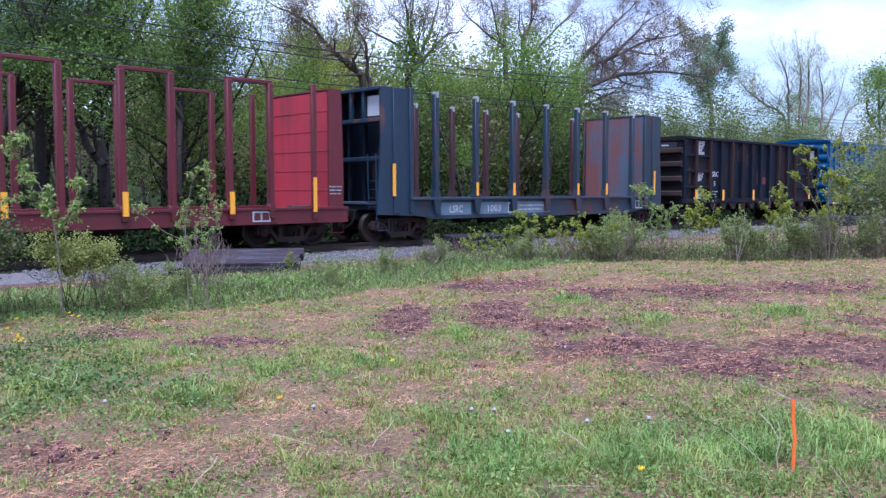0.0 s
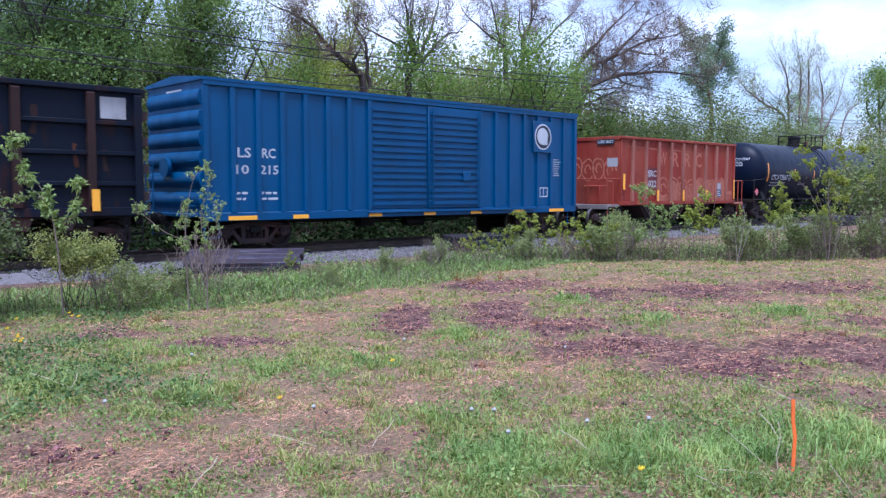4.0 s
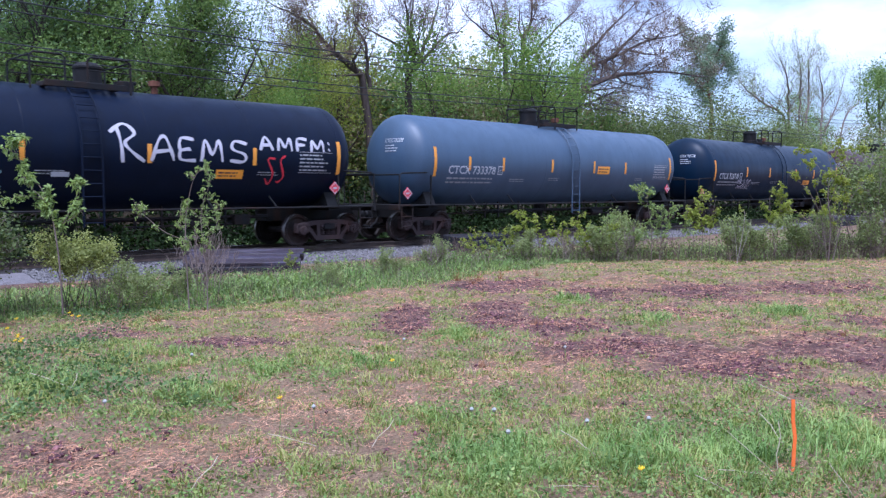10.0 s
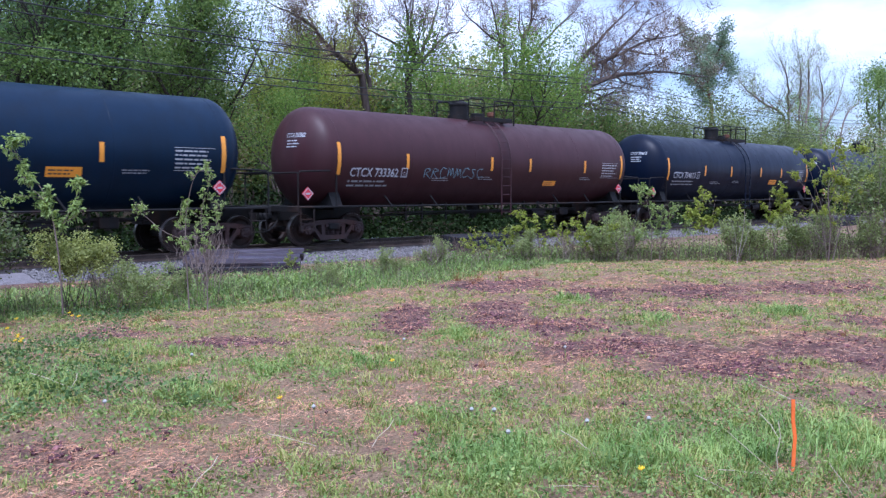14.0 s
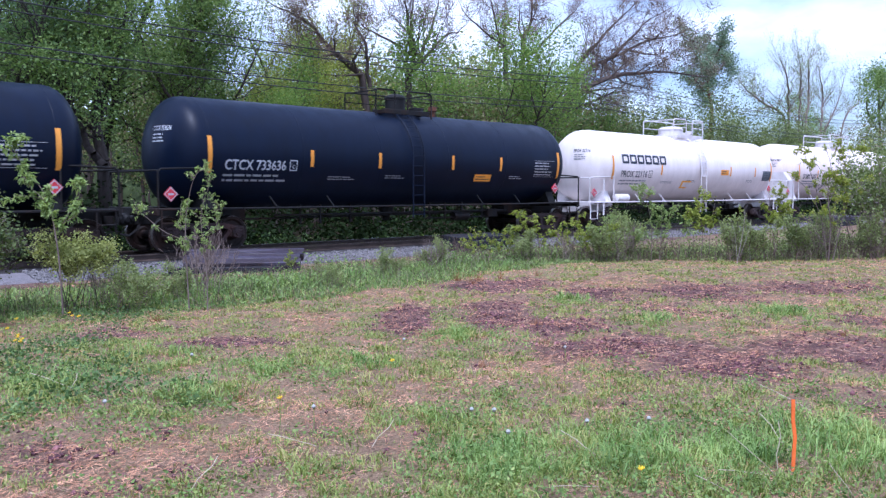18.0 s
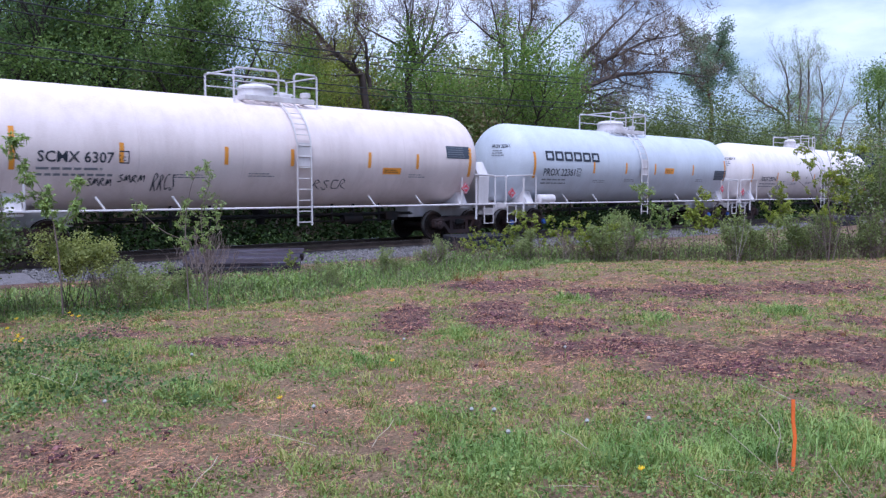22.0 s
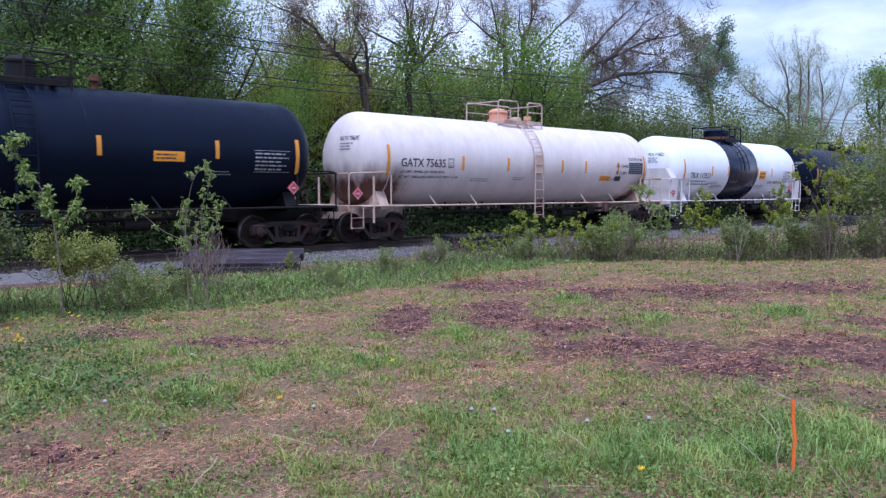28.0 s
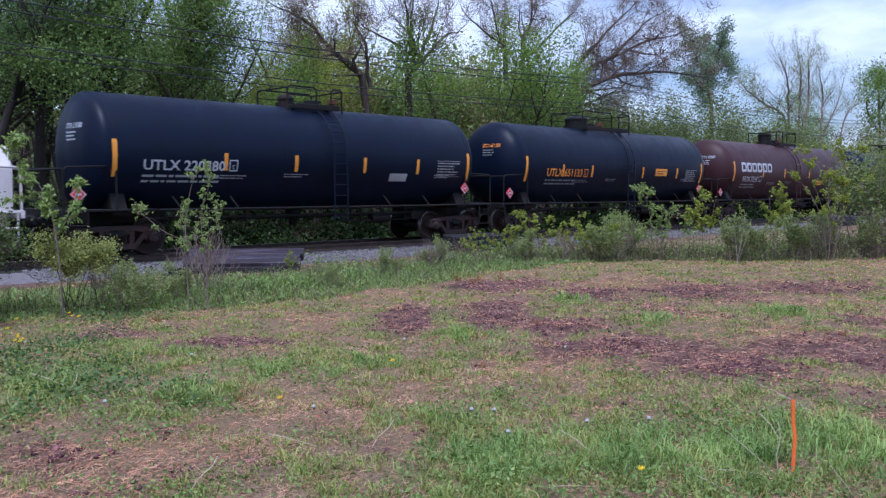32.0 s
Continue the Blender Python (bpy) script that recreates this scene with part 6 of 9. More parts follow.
def boxcar(x):
    car = new_car("boxcar", x, "bright blue ribbed steel boxcar with sliding door", "boxcar")
    half = 7.62
    underframe(car, half + 0.25, 5.9, M["steel_dark"])
    brake_gear(car, -2.0, 2.5)
    b = Shape().box(-half, half, -1.50, 1.50, 0.92, 4.38, 0.012)
    part("body", b, M["boxcar_blue"], car)
    roof = Shape().prism_x([(-1.58, 4.36), (1.58, 4.36), (1.58, 4.44), (0, 4.58), (-1.58, 4.44)], -half - 0.06, half + 0.06)
    part("roof", roof, M["boxcar_blue"], car)
    for k in (-1, 1):
        c = Shape().box(-half, half, min(k * 1.50, k * 1.56), max(k * 1.50, k * 1.56), 0.80, 1.02, 0.012)
        c.box(-half, half, min(k * 1.50, k * 1.57), max(k * 1.50, k * 1.57), 4.24, 4.36, 0.01)
        part("side_sill", c, M["boxcar_blue"], car)
        left = [-7.55 + i * 0.75 for i in range(8)]
        right = [2.45 + i * 0.74 for i in range(7)] + [7.55]
        for a in left + right:
            part("side_rib", Shape().prism_x([(k * 1.50, 1.0), (k * 1.57, 1.03), (k * 1.57, 4.22), (k * 1.50, 4.26)], a - 0.07, a + 0.07), M["boxcar_blue"], car)
        for name, a0, a1, y in (("fixed_panel", -2.30, 0.0, 1.53), ("sliding_door", 0.04, 2.36, 1.58)):
            d = Shape().box(a0, a1, min(k * 1.50, k * y), max(k * 1.50, k * y), 1.04, 4.2, 0.01)
            dr = part(name, d, M["boxcar_blue"], car)
            for i in range(15):
                z = 1.2 + i * 0.2
                part("door_rib", Shape().prism([(a0 + 0.08, z - 0.055), (a1 - 0.08, z - 0.055), (a1 - 0.08, z + 0.055), (a0 + 0.08, z + 0.055)], min(k * y, k * (y + 0.05)), max(k * y, k * (y + 0.05))), M["boxcar_blue"], dr)
        if k < 0:
            rod = Shape()
            for a in (0.18, 2.22):
                rod.rod((a, -1.66, 1.05), (a, -1.66, 4.15), 0.022, n=6)
            rod.box(1.5, 1.85, -1.68, -1.64, 1.9, 2.2, 0.01)
            part("door_lock", rod, M["boxcar_blue"], car)
        part("door_track", Shape().box(-2.4, 5.2, min(k * 1.57, k * 1.64), max(k * 1.57, k * 1.64), 0.92, 0.98, 0.01), M["boxcar_blue"], car)
    for k in (-1, 1):
        for i in range(6):
            z = 1.35 + i * 0.52
            e = Shape()
            pts = [(k * half, z - 0.2), (k * (half + 0.06), z - 0.15), (k * (half + 0.10), z), (k * (half + 0.06), z + 0.15), (k * half, z + 0.2)]
            e.prism(pts, -1.45, 1.45)
            part("end_corrugation", e, M["boxcar_blue"], car)
        g = Shape()
        for a in (0.95, 1.4):
            g.rod((k * (half + 0.2), a, 0.9), (k * (half + 0.2), a, 2.4), 0.018, n=6)
        for i in range(5):
            g.rod((k * (half + 0.2), 0.95, 1.0 + i * 0.3), (k * (half + 0.2), 1.4, 1.0 + i * 0.3), 0.015, n=5)
        for i in range(4):
            g.rod((k * (half + 0.16), -1.4, 1.2 + i * 0.38), (k * (half + 0.16), -0.95, 1.2 + i * 0.38), 0.015, n=5)
        g.rod((k * (half + 0.14), 0.2, 2.2), (k * (half + 0.24), 0.2, 2.2), 0.26, n=16)
        g.box(min(k * half, k * (half + 0.35)), max(k * half, k * (half + 0.35)), -1.3, 1.3, 0.92, 1.0, 0.01)
        part("end_ladder", g, M["boxcar_blue"], car)
        steps(car, k * half, k, M["boxcar_blue"], 1.48, 0.85)
    for a in (-6.55, -4.75, -2.1, 0.1, 2.2, 4.35, 6.45):
        w = 0.42 if abs(a) > 5 else 0.25
        part("reflector_stripe", Shape().box(a - w, a + w, -1.572, -1.565, 0.82, 0.93), M["yellow"], car, smooth=0)
    skin = flat_skin(-1.506)
    write(car, "LS", -6.65, -6.25, 2.45, 0.26, M["ink_white"], skin)
    write(car, "RC", -5.92, -5.5, 2.45, 0.26, M["ink_white"], skin)
    write(car, "10", -6.70, -6.32, 2.02, 0.24, M["ink_white"], skin)
    write(car, "215", -5.98, -5.42, 2.02, 0.24, M["ink_white"], skin)
    bars(car, -6.8, -6.3, 1.3, 1.6, 2, M["ink_white"], skin, 3)
    bars(car, -5.98, -5.4, 1.3, 1.6, 2, M["ink_white"], skin, 4)
    part("emblem_backing", Shape().box(5.1, 6.15, -1.59, -1.56, 2.95, 4.05, 0.01), M["boxcar_blue"], car)
    disc = Shape().rod((5.62, -1.588, 3.5), (5.62, -1.596, 3.5), 0.46, n=32)
    em = part("emblem", disc, M["ink_white"], car, "round white emblem with dark shapes", smooth=0)
    part("emblem_ring", Shape().rod((5.62, -1.597, 3.5), (5.62, -1.600, 3.5), 0.41, n=32), M["ink_black"], em, smooth=0)
    sh = Shape()
    sh.rod((5.58, -1.601, 3.52), (5.58, -1.604, 3.52), 0.30, n=20)
    sh.box(5.55, 5.85, -1.604, -1.601, 3.22, 3.42)
    part("emblem_shape", sh, M["ink_white"], em, smooth=0)
    bars(car, 6.25, 6.75, 2.1, 2.75, 8, M["ink_white"], skin, 6)
    for p in ((5.55, 6.0, 1.35, 1.39), (5.55, 6.0, 1.66, 1.70), (5.55, 5.59, 1.35, 1.7), (5.96, 6.0, 1.35, 1.7), (5.76, 5.79, 1.35, 1.7)):
        patch(car, "stencil_box", *p, M["ink_white"], skin)
    bars(car, -0.2, 0.9, 4.10, 4.22, 1, M["ink_white"], end_skin(-half - 0.12), 6)
    return car


def hopper(x):
    car = new_car("hopper_car", x, "rust-red ribbed ballast hopper car with faded graffiti", "hopper car")
    half = 4.73
    underframe(car, 5.6, 4.55, M["steel_dark"])
    for k in (-1, 1):
        part("side_wall", Shape().box(-half, half, k * 1.46 - 0.03, k * 1.46 + 0.03, 1.02, 3.70, 0.008), M["hopper_red"], car)
        c = Shape().box(-half - 0.03, half + 0.03, k * 1.50 - 0.09, k * 1.50 + 0.09, 3.66, 3.77, 0.02)
        c.box(-half - 0.03, half + 0.03, k * 1.50 - 0.05, k * 1.50 + 0.05, 0.98, 1.12, 0.015)
        part("chord", c, M["hopper_red"], car)
        for i in range(9):
            a = -3.9 + i * 0.975
            part("side_rib", Shape().prism_x([(k * 1.48, 1.10), (k * 1.57, 1.14), (k * 1.59, 3.62), (k * 1.48, 3.68)], a - 0.075, a + 0.075), M["hopper_rib"], car, "rust-worn vertical rib")
        for a in (-half + 0.06, half - 0.06):
            part("corner_post", Shape().box(a - 0.06, a + 0.06, min(k * 1.47, k * 1.55), max(k * 1.47, k * 1.55), 1.0, 3.72, 0.012), M["hopper_red"], car)
    for way in (-1, 1):
        part("end_wall", Shape().box(way * half - 0.03, way * half + 0.03, -1.45, 1.45, 1.02, 3.72, 0.01), M["hopper_red"], car)
        part("end_chord", Shape().box(way * half - 0.07, way * half + 0.07, -1.52, 1.52, 3.62, 3.77, 0.015), M["hopper_red"], car)
        d = Shape().box(min(way * half, way * 5.6), max(way * half, way * 5.6), -1.50, 1.50, 0.93, 1.03, 0.015)
        d.box(min(way * 5.52, way * 5.62), max(way * 5.52, way * 5.62), -1.52, 1.52, 0.84, 1.03, 0.015)
        part("end_platform", d, M["bare_concrete"] if way < 0 else M["hopper_rib"], car)
        for y in (-1.48, -0.55, 0.55, 1.48):
            part("rail_post", Shape().rod((way * 5.58, y, 1.0), (way * 5.58, y, 2.05), 0.024, n=6), M["hopper_red"], car)
        part("end_rail", Shape().rod((way * 5.58, -1.48, 2.05), (way * 5.58, 1.48, 2.05), 0.024, n=6), M["hopper_red"], car)
        for y in (-1.48, 1.48):
            part("handrail", Shape().pipe([(way * 5.58, y, 2.05), (way * (half + 0.45), y, 2.05), (way * half, y, 2.05)], 0.024, 6), M["hopper_red"], car)
            part("rail_post", Shape().rod((way * (half + 0.45), y, 1.0), (way * (half + 0.45), y, 2.05), 0.03, n=6), M["hopper_red"], car)
        g = Shape()
        for i in range(6):
            g.rod((way * (half + 0.10), 0.95, 1.3 + i * 0.4), (way * (half + 0.10), 1.4, 1.3 + i * 0.4), 0.016, n=5)
        part("ladder", g, M["hopper_red"], car)
        steps(car, way * 5.55, way, M["hopper_red"], 1.48, 0.95)
        bx = Shape().box(min(way * (half + 0.1), way * (half + 0.7)), max(way * (half + 0.1), way * (half + 0.7)), -1.0, -0.2, 1.03, 1.8, 0.03)
        part("valve_box", bx, M["hopper_red"] if way < 0 else M["steel_dark"], car)
    part("load", Shape().box(-half + 0.05, half - 0.05, -1.42, 1.42, 1.2, 2.9), M["rust"], car, "dark inside of the hopper")
    for a in (-2.25, -0.3, 1.75):
        for k in (-1, 1):
            s = Shape()
            s.add([(a - 0.95, k * 1.40, 1.0), (a + 0.95, k * 1.40, 1.0), (a + 0.18, k * 1.25, 0.42), (a - 0.18, k * 1.25, 0.42), (a - 0.95, k * 0.2, 1.0), (a + 0.95, k * 0.2, 1.0), (a + 0.18, k * 0.25, 0.42), (a - 0.18, k * 0.25, 0.42)],
                  [(0, 1, 2, 3), (4, 7, 6, 5), (0, 3, 7, 4), (1, 5, 6, 2), (3, 2, 6, 7), (0, 4, 5, 1)])
            b = part("hopper_bay", s, M["truck"], car, smooth=0)
            d = Shape()
            d.prism([(a - 0.78, 0.98), (a - 0.70, 1.0), (a + 0.02, 0.44), (a - 0.06, 0.40)], min(k * 1.38, k * 1.44), max(k * 1.38, k * 1.44))
            d.prism([(a + 0.78, 0.98), (a + 0.70, 1.0), (a - 0.02, 0.44), (a + 0.06, 0.40)], min(k * 1.38, k * 1.44), max(k * 1.38, k * 1.44))
            d.rod((a, k * 1.42, 0.45), (a, k * 1.50, 0.45), 0.09, n=10)
            d.box(a - 0.3, a + 0.3, min(k * 1.2, k * 1.34), max(k * 1.2, k * 1.34), 0.33, 0.44, 0.02)
            part("bay_gate", d, M["truck"], b)
    skin = flat_skin(-1.496)
    for t, a in (("W", -1.53), ("R", -0.54), ("R", 0.44), ("C", 1.40)):
        write(car, t, a - 0.26, a + 0.26, 2.62, 0.62, M["spray_rust"], skin, "faded painted letter")
    part("lettering_field", wrapped([(-2.92, 1.62), (-2.02, 1.62), (-2.02, 2.55), (-2.92, 2.55)], [(0, 1, 2, 3)], flat_skin(-1.493), 0), M["red"], car, smooth=0)
    write(car, "LSRC", -2.88, -2.06, 2.16, 0.27, M["ink_white"], skin)
    write(car, "8022", -2.88, -2.06, 1.74, 0.27, M["ink_white"], skin)
    rng = random.Random(61)
    for i in range(1, 9):
        a0 = -3.9 + i * 0.975 + 0.09
        a1 = min(a0 + 0.80, half - 0.14)
        if i < 2 or a1 - a0 < 0.3:
            continue
        hi = (1.30, 1.42, 2.02, 1.86, 2.18, 2.16, 2.24, 1.62)[i - 1]
        edge = [(a0 + (a1 - a0) * k / 8, hi - 0.16 + 0.15 * abs(math.sin(k * 0.8 + i)) + rng.uniform(-0.04, 0.04)) for k in range(9)]
        flat = [(a0, 1.14), (a1, 1.14)] + edge[::-1]
        part("worn_panel", wrapped(flat, [tuple(range(len(flat)))], flat_skin(-1.4925), 0), M["worn_red"], car, "scrubbed, sun-bleached lower panel", smooth=0)
    strokes(car, [[(-4.4, 3.38), (-3.3, 3.36), (-1.7, 3.30)], [(-0.8, 3.32), (1.2, 3.27), (2.3, 3.25)]], 0.06, M["worn_red"], skin, "pale rubbed streak below the top", "worn_streak")
    strokes(car, bubbles(-1.9, 1.9, 1.30, 2.15, 5, 60) + bubbles(2.1, 3.7, 1.3, 2.05, 2, 62), 0.07, M["spray_rust"], skin, "faded bubble graffiti, half scrubbed off")
    for a, z0, z1 in ((-4.58, 1.62, 2.25), (-2.06, 1.14, 1.6), (0.0, 1.14, 1.6), (1.98, 1.14, 1.6)):
        part("reflector_stripe", Shape().box(a - 0.07, a + 0.07, -1.60, -1.592, z0, z1), M["yellow"], car, smooth=0)
    part("reflector_stripe", Shape().box(4.58, 4.70, -1.56, -1.552, 1.2, 2.1), M["yellow_old"], car, smooth=0)
    patch(car, "whitewash_patch", 1.35, 1.9, 1.30, 1.44, M["plate"], skin)
    patch(car, "whitewash_patch", 4.0, 4.5, 1.40, 1.55, M["spray_rust"], skin)
    patch(car, "data_panel_field", 3.1, 3.5, 1.28, 1.95, M["tank_grey"], skin)
    bars(car, 3.14, 3.48, 1.32, 1.6, 3, M["ink_white"], flat_skin(-1.5), 5)
    patch(car, "whitewash_patch", 3.13, 3.47, 1.65, 1.92, M["plate"], flat_skin(-1.499))
    patch(car, "end_label", 0.4, 1.25, 3.45, 3.66, M["ink_black"], end_skin(-half - 0.075))
    write(car, "LSRC 8022", 0.45, 1.2, 3.50, 0.12, M["ink_white"], end_skin(-half - 0.08))
    strokes(car, bubbles(-0.9, 1.3, 2.0, 2.9, 4, 70), 0.07, M["spray_rust"], end_skin(-half - 0.036), "faded bubble graffiti on the end wall")
    patch(car, "whitewash_patch", 0.9, 1.40, 2.55, 2.9, M["plate"], end_skin(-half - 0.038))
    return car


red_log_car(5.60)
blue_log_car(23.76)
gondola(40.37)
boxcar(56.68)
hopper(71.99)


# ---------------------------------------------------------------- trees and shrubs
def tubes(segs):
    """Tapered tubes: rows of (p, q, r0, r1), four-sided when thin."""
    v, f = [], []
    for n in (3, 6):
        rows = [s for s in segs if (s[2] < 0.035) == (n == 3)]
        if not rows:
            continue
        p, q = np.array([s[0] for s in rows]), np.array([s[1] for s in rows])
        r0, r1 = np.array([s[2] for s in rows]), np.array([s[3] for s in rows])
        w = q - p
        w /= np.linalg.norm(w, axis=1, keepdims=True) + 1e-9
        u = np.cross(w, np.where(np.abs(w[:, 2:]) < 0.9, [[0.0, 0, 1]], [[1.0, 0, 0]]))
        u /= np.linalg.norm(u, axis=1, keepdims=True) + 1e-9
        b = np.cross(w, u)
        a = 2 * np.pi * np.arange(n) / n
        ring = u[:, None] * np.cos(a)[None, :, None] + b[:, None] * np.sin(a)[None, :, None]
        pts = np.concatenate([p[:, None] + ring * r0[:, None, None], q[:, None] + ring * r1[:, None, None]], 1)
        k = np.arange(n)
        face = np.stack([k, (k + 1) % n, n + (k + 1) % n, n + k], 1)
        o = sum(len(x) for x in v)
        f.append((face[None] + (o + 2 * n * np.arange(len(rows)))[:, None, None]).reshape(-1, 4))
        v.append(pts.reshape(-1, 3))
    return np.concatenate(v), np.concatenate(f)


def branch(rng, segs, tips, p, d, length, r, level, opts):
    n = max(2, int(opts["bend"][min(level, len(opts["bend"]) - 1)]))
    step = length / n
    kids = opts["kids"][level] if level < len(opts["kids"]) else 0
    marks = sorted(rng.uniform(opts["bare"] if level == 0 else 0.25, 1.0) for _ in range(kids))
    mi = 0
    for i in range(n):
        rad0, rad1 = r * (1 - 0.75 * i / n), r * (1 - 0.75 * (i + 1) / n)
        d = (d + Vector((rng.gauss(0, 1), rng.gauss(0, 1), rng.gauss(0, 1))) * opts["wild"] + Vector((0, 0, opts["rise"] if level else opts.get("trunk_rise", 0.0)))).normalized()
        q = p + d * step
        segs.append((tuple(p), tuple(q), rad0, rad1))
        while mi < len(marks) and marks[mi] <= (i + 1) / n:
            t = marks[mi] * n - i
            at = p.lerp(q, max(0, min(1, t)))
            side = d.cross(Vector((rng.gauss(0, 1), rng.gauss(0, 1), rng.gauss(0, 1)))).normalized()
            ang = radians(rng.uniform(*opts["fork"]))
            dd = (d * math.cos(ang) + side * math.sin(ang)).normalized()
            left = 1 - opts.get("narrow", 0.55) * marks[mi]
            branch(rng, segs, tips, at, dd, length * rng.uniform(*opts["short"]) * left, max(0.006, rad0 * rng.uniform(0.42, 0.62)), level + 1, opts)
            mi += 1
        if level >= opts["leaf_from"]:
            tips.append(tuple(q))
        p = q
    tips.append(tuple(p))


def leaf_cards(rng, tips, per, size, spread, droop=0.0):
    tips = np.array(tips)
    c = np.repeat(tips, per, 0) + rng.normal(0, spread, (len(tips) * per, 3))
    n = len(c)
    a = rng.normal(0, 1, (n, 3))
    a[:, 2] = a[:, 2] * 0.6 - droop
    a /= np.linalg.norm(a, axis=1, keepdims=True)
    b = np.cross(a, rng.normal(0, 1, (n, 3)))
    b /= np.linalg.norm(b, axis=1, keepdims=True)
    s = rng.uniform(size[0], size[1], (n, 1))
    pts = np.stack([c, c + a * s * 0.5 + b * s * 0.32, c + a * s, c + a * s * 0.5 - b * s * 0.32], 1).reshape(-1, 3)
    return pts, np.arange(4 * n).reshape(-1, 4)


def twig_sprays(rng, tips, per):
    """Fine twigs round the ends of the branches, as thin blades."""
    tips = np.array(tips)
    c = np.repeat(tips, per, 0) + rng.normal(0, 0.12, (len(tips) * per, 3))
    n = len(c)
    a = rng.normal(0, 1, (n, 3)) + [0, 0, 0.55]
    a /= np.linalg.norm(a, axis=1, keepdims=True)
    b = np.cross(a, rng.normal(0, 1, (n, 3)))
    b /= np.linalg.norm(b, axis=1, keepdims=True)
    s, w = rng.uniform(0.4, 1.25, (n, 1)), rng.uniform(0.006, 0.014, (n, 1))
    e = c + a * s + rng.normal(0, 0.06, (n, 3))
    return np.stack([c - b * w, c + b * w, e + b * w * 0.4, e - b * w * 0.4], 1).reshape(-1, 3), np.arange(4 * n).reshape(-1, 4)


KINDS = {
    "leafy": dict(kids=(13, 7, 4), bend=(8, 6, 4), bare=0.22, wild=0.13, rise=0.09, fork=(35, 70), short=(0.42, 0.68), leaf_from=2),
    "young": dict(kids=(16, 6, 3), bend=(8, 4, 2), bare=0.15, wild=0.10, rise=0.14, fork=(30, 60), short=(0.35, 0.55), leaf_from=1),
    "shrub": dict(kids=(6, 4, 2), bend=(5, 4, 2), bare=0.2, wild=0.14, rise=0.10, fork=(20, 50), short=(0.45, 0.7), leaf_from=1),
}


def grow(name, label, kind, x, y, height, r, seed, bark, leaf, per, size, spread, lean=(0, 0), stems=1, category="tree", group="", sink=0.08, opts=None, twigs=0, clump=0.0):
    rng, nrg = random.Random(seed), np.random.default_rng(seed)
    o = dict(KINDS[kind], **(opts or {}))
    every, tips = [], []
    for k in range(stems):
        segs = []
        every.append(segs)
        d = Vector((lean[0] + (rng.gauss(0, 0.16) if stems > 1 else 0), lean[1] + (rng.gauss(0, 0.16) if stems > 1 else 0), 1)).normalized()
        base = Vector((rng.gauss(0, max(clump, 0.015 * height)), rng.gauss(0, max(clump, 0.015 * height)), -sink)) if k else Vector((0, 0, -sink))
        branch(rng, segs, tips, base, d, height * (rng.uniform(0.75, 1.0) if k else 1.0), r * (1.0 if k == 0 else 0.8), 0, o)
    if r > 0.1:
        every[0].append(((0, 0, -sink - 0.1), (lean[0] * 0.3, lean[1] * 0.3, 0.35), r * 1.7, r * 1.02))
    top = tagged(new(name), label, category, group)
    top.location = (x, y, float(ground_at(x, y)))
    for segs in every:
        v, f = tubes(segs)
        kind_of = "trunk" if category == "tree" else "stem"
        part(kind_of, tri_mesh(kind_of, v, f, M[bark], True), None, top)
    if twigs:
        v, f = twig_sprays(nrg, tips, twigs)
        part("twig_spray", tri_mesh("twig_spray", v, f, M["twig_brown"]), None, top)
    if per:
        v, f = leaf_cards(nrg, tips, per, size, spread)
        part("crown", tri_mesh("crown", v, f, M[leaf]), None, top)
    return top


def again(ob, x, y, turn, scale=1.0, label=""):
    c = copy_thing(ob, pose(x, y, float(ground_at(x, y)), 0, 0, turn))
    c.scale = (scale, scale, scale)
    if label:
        tagged(c, label)
    return c


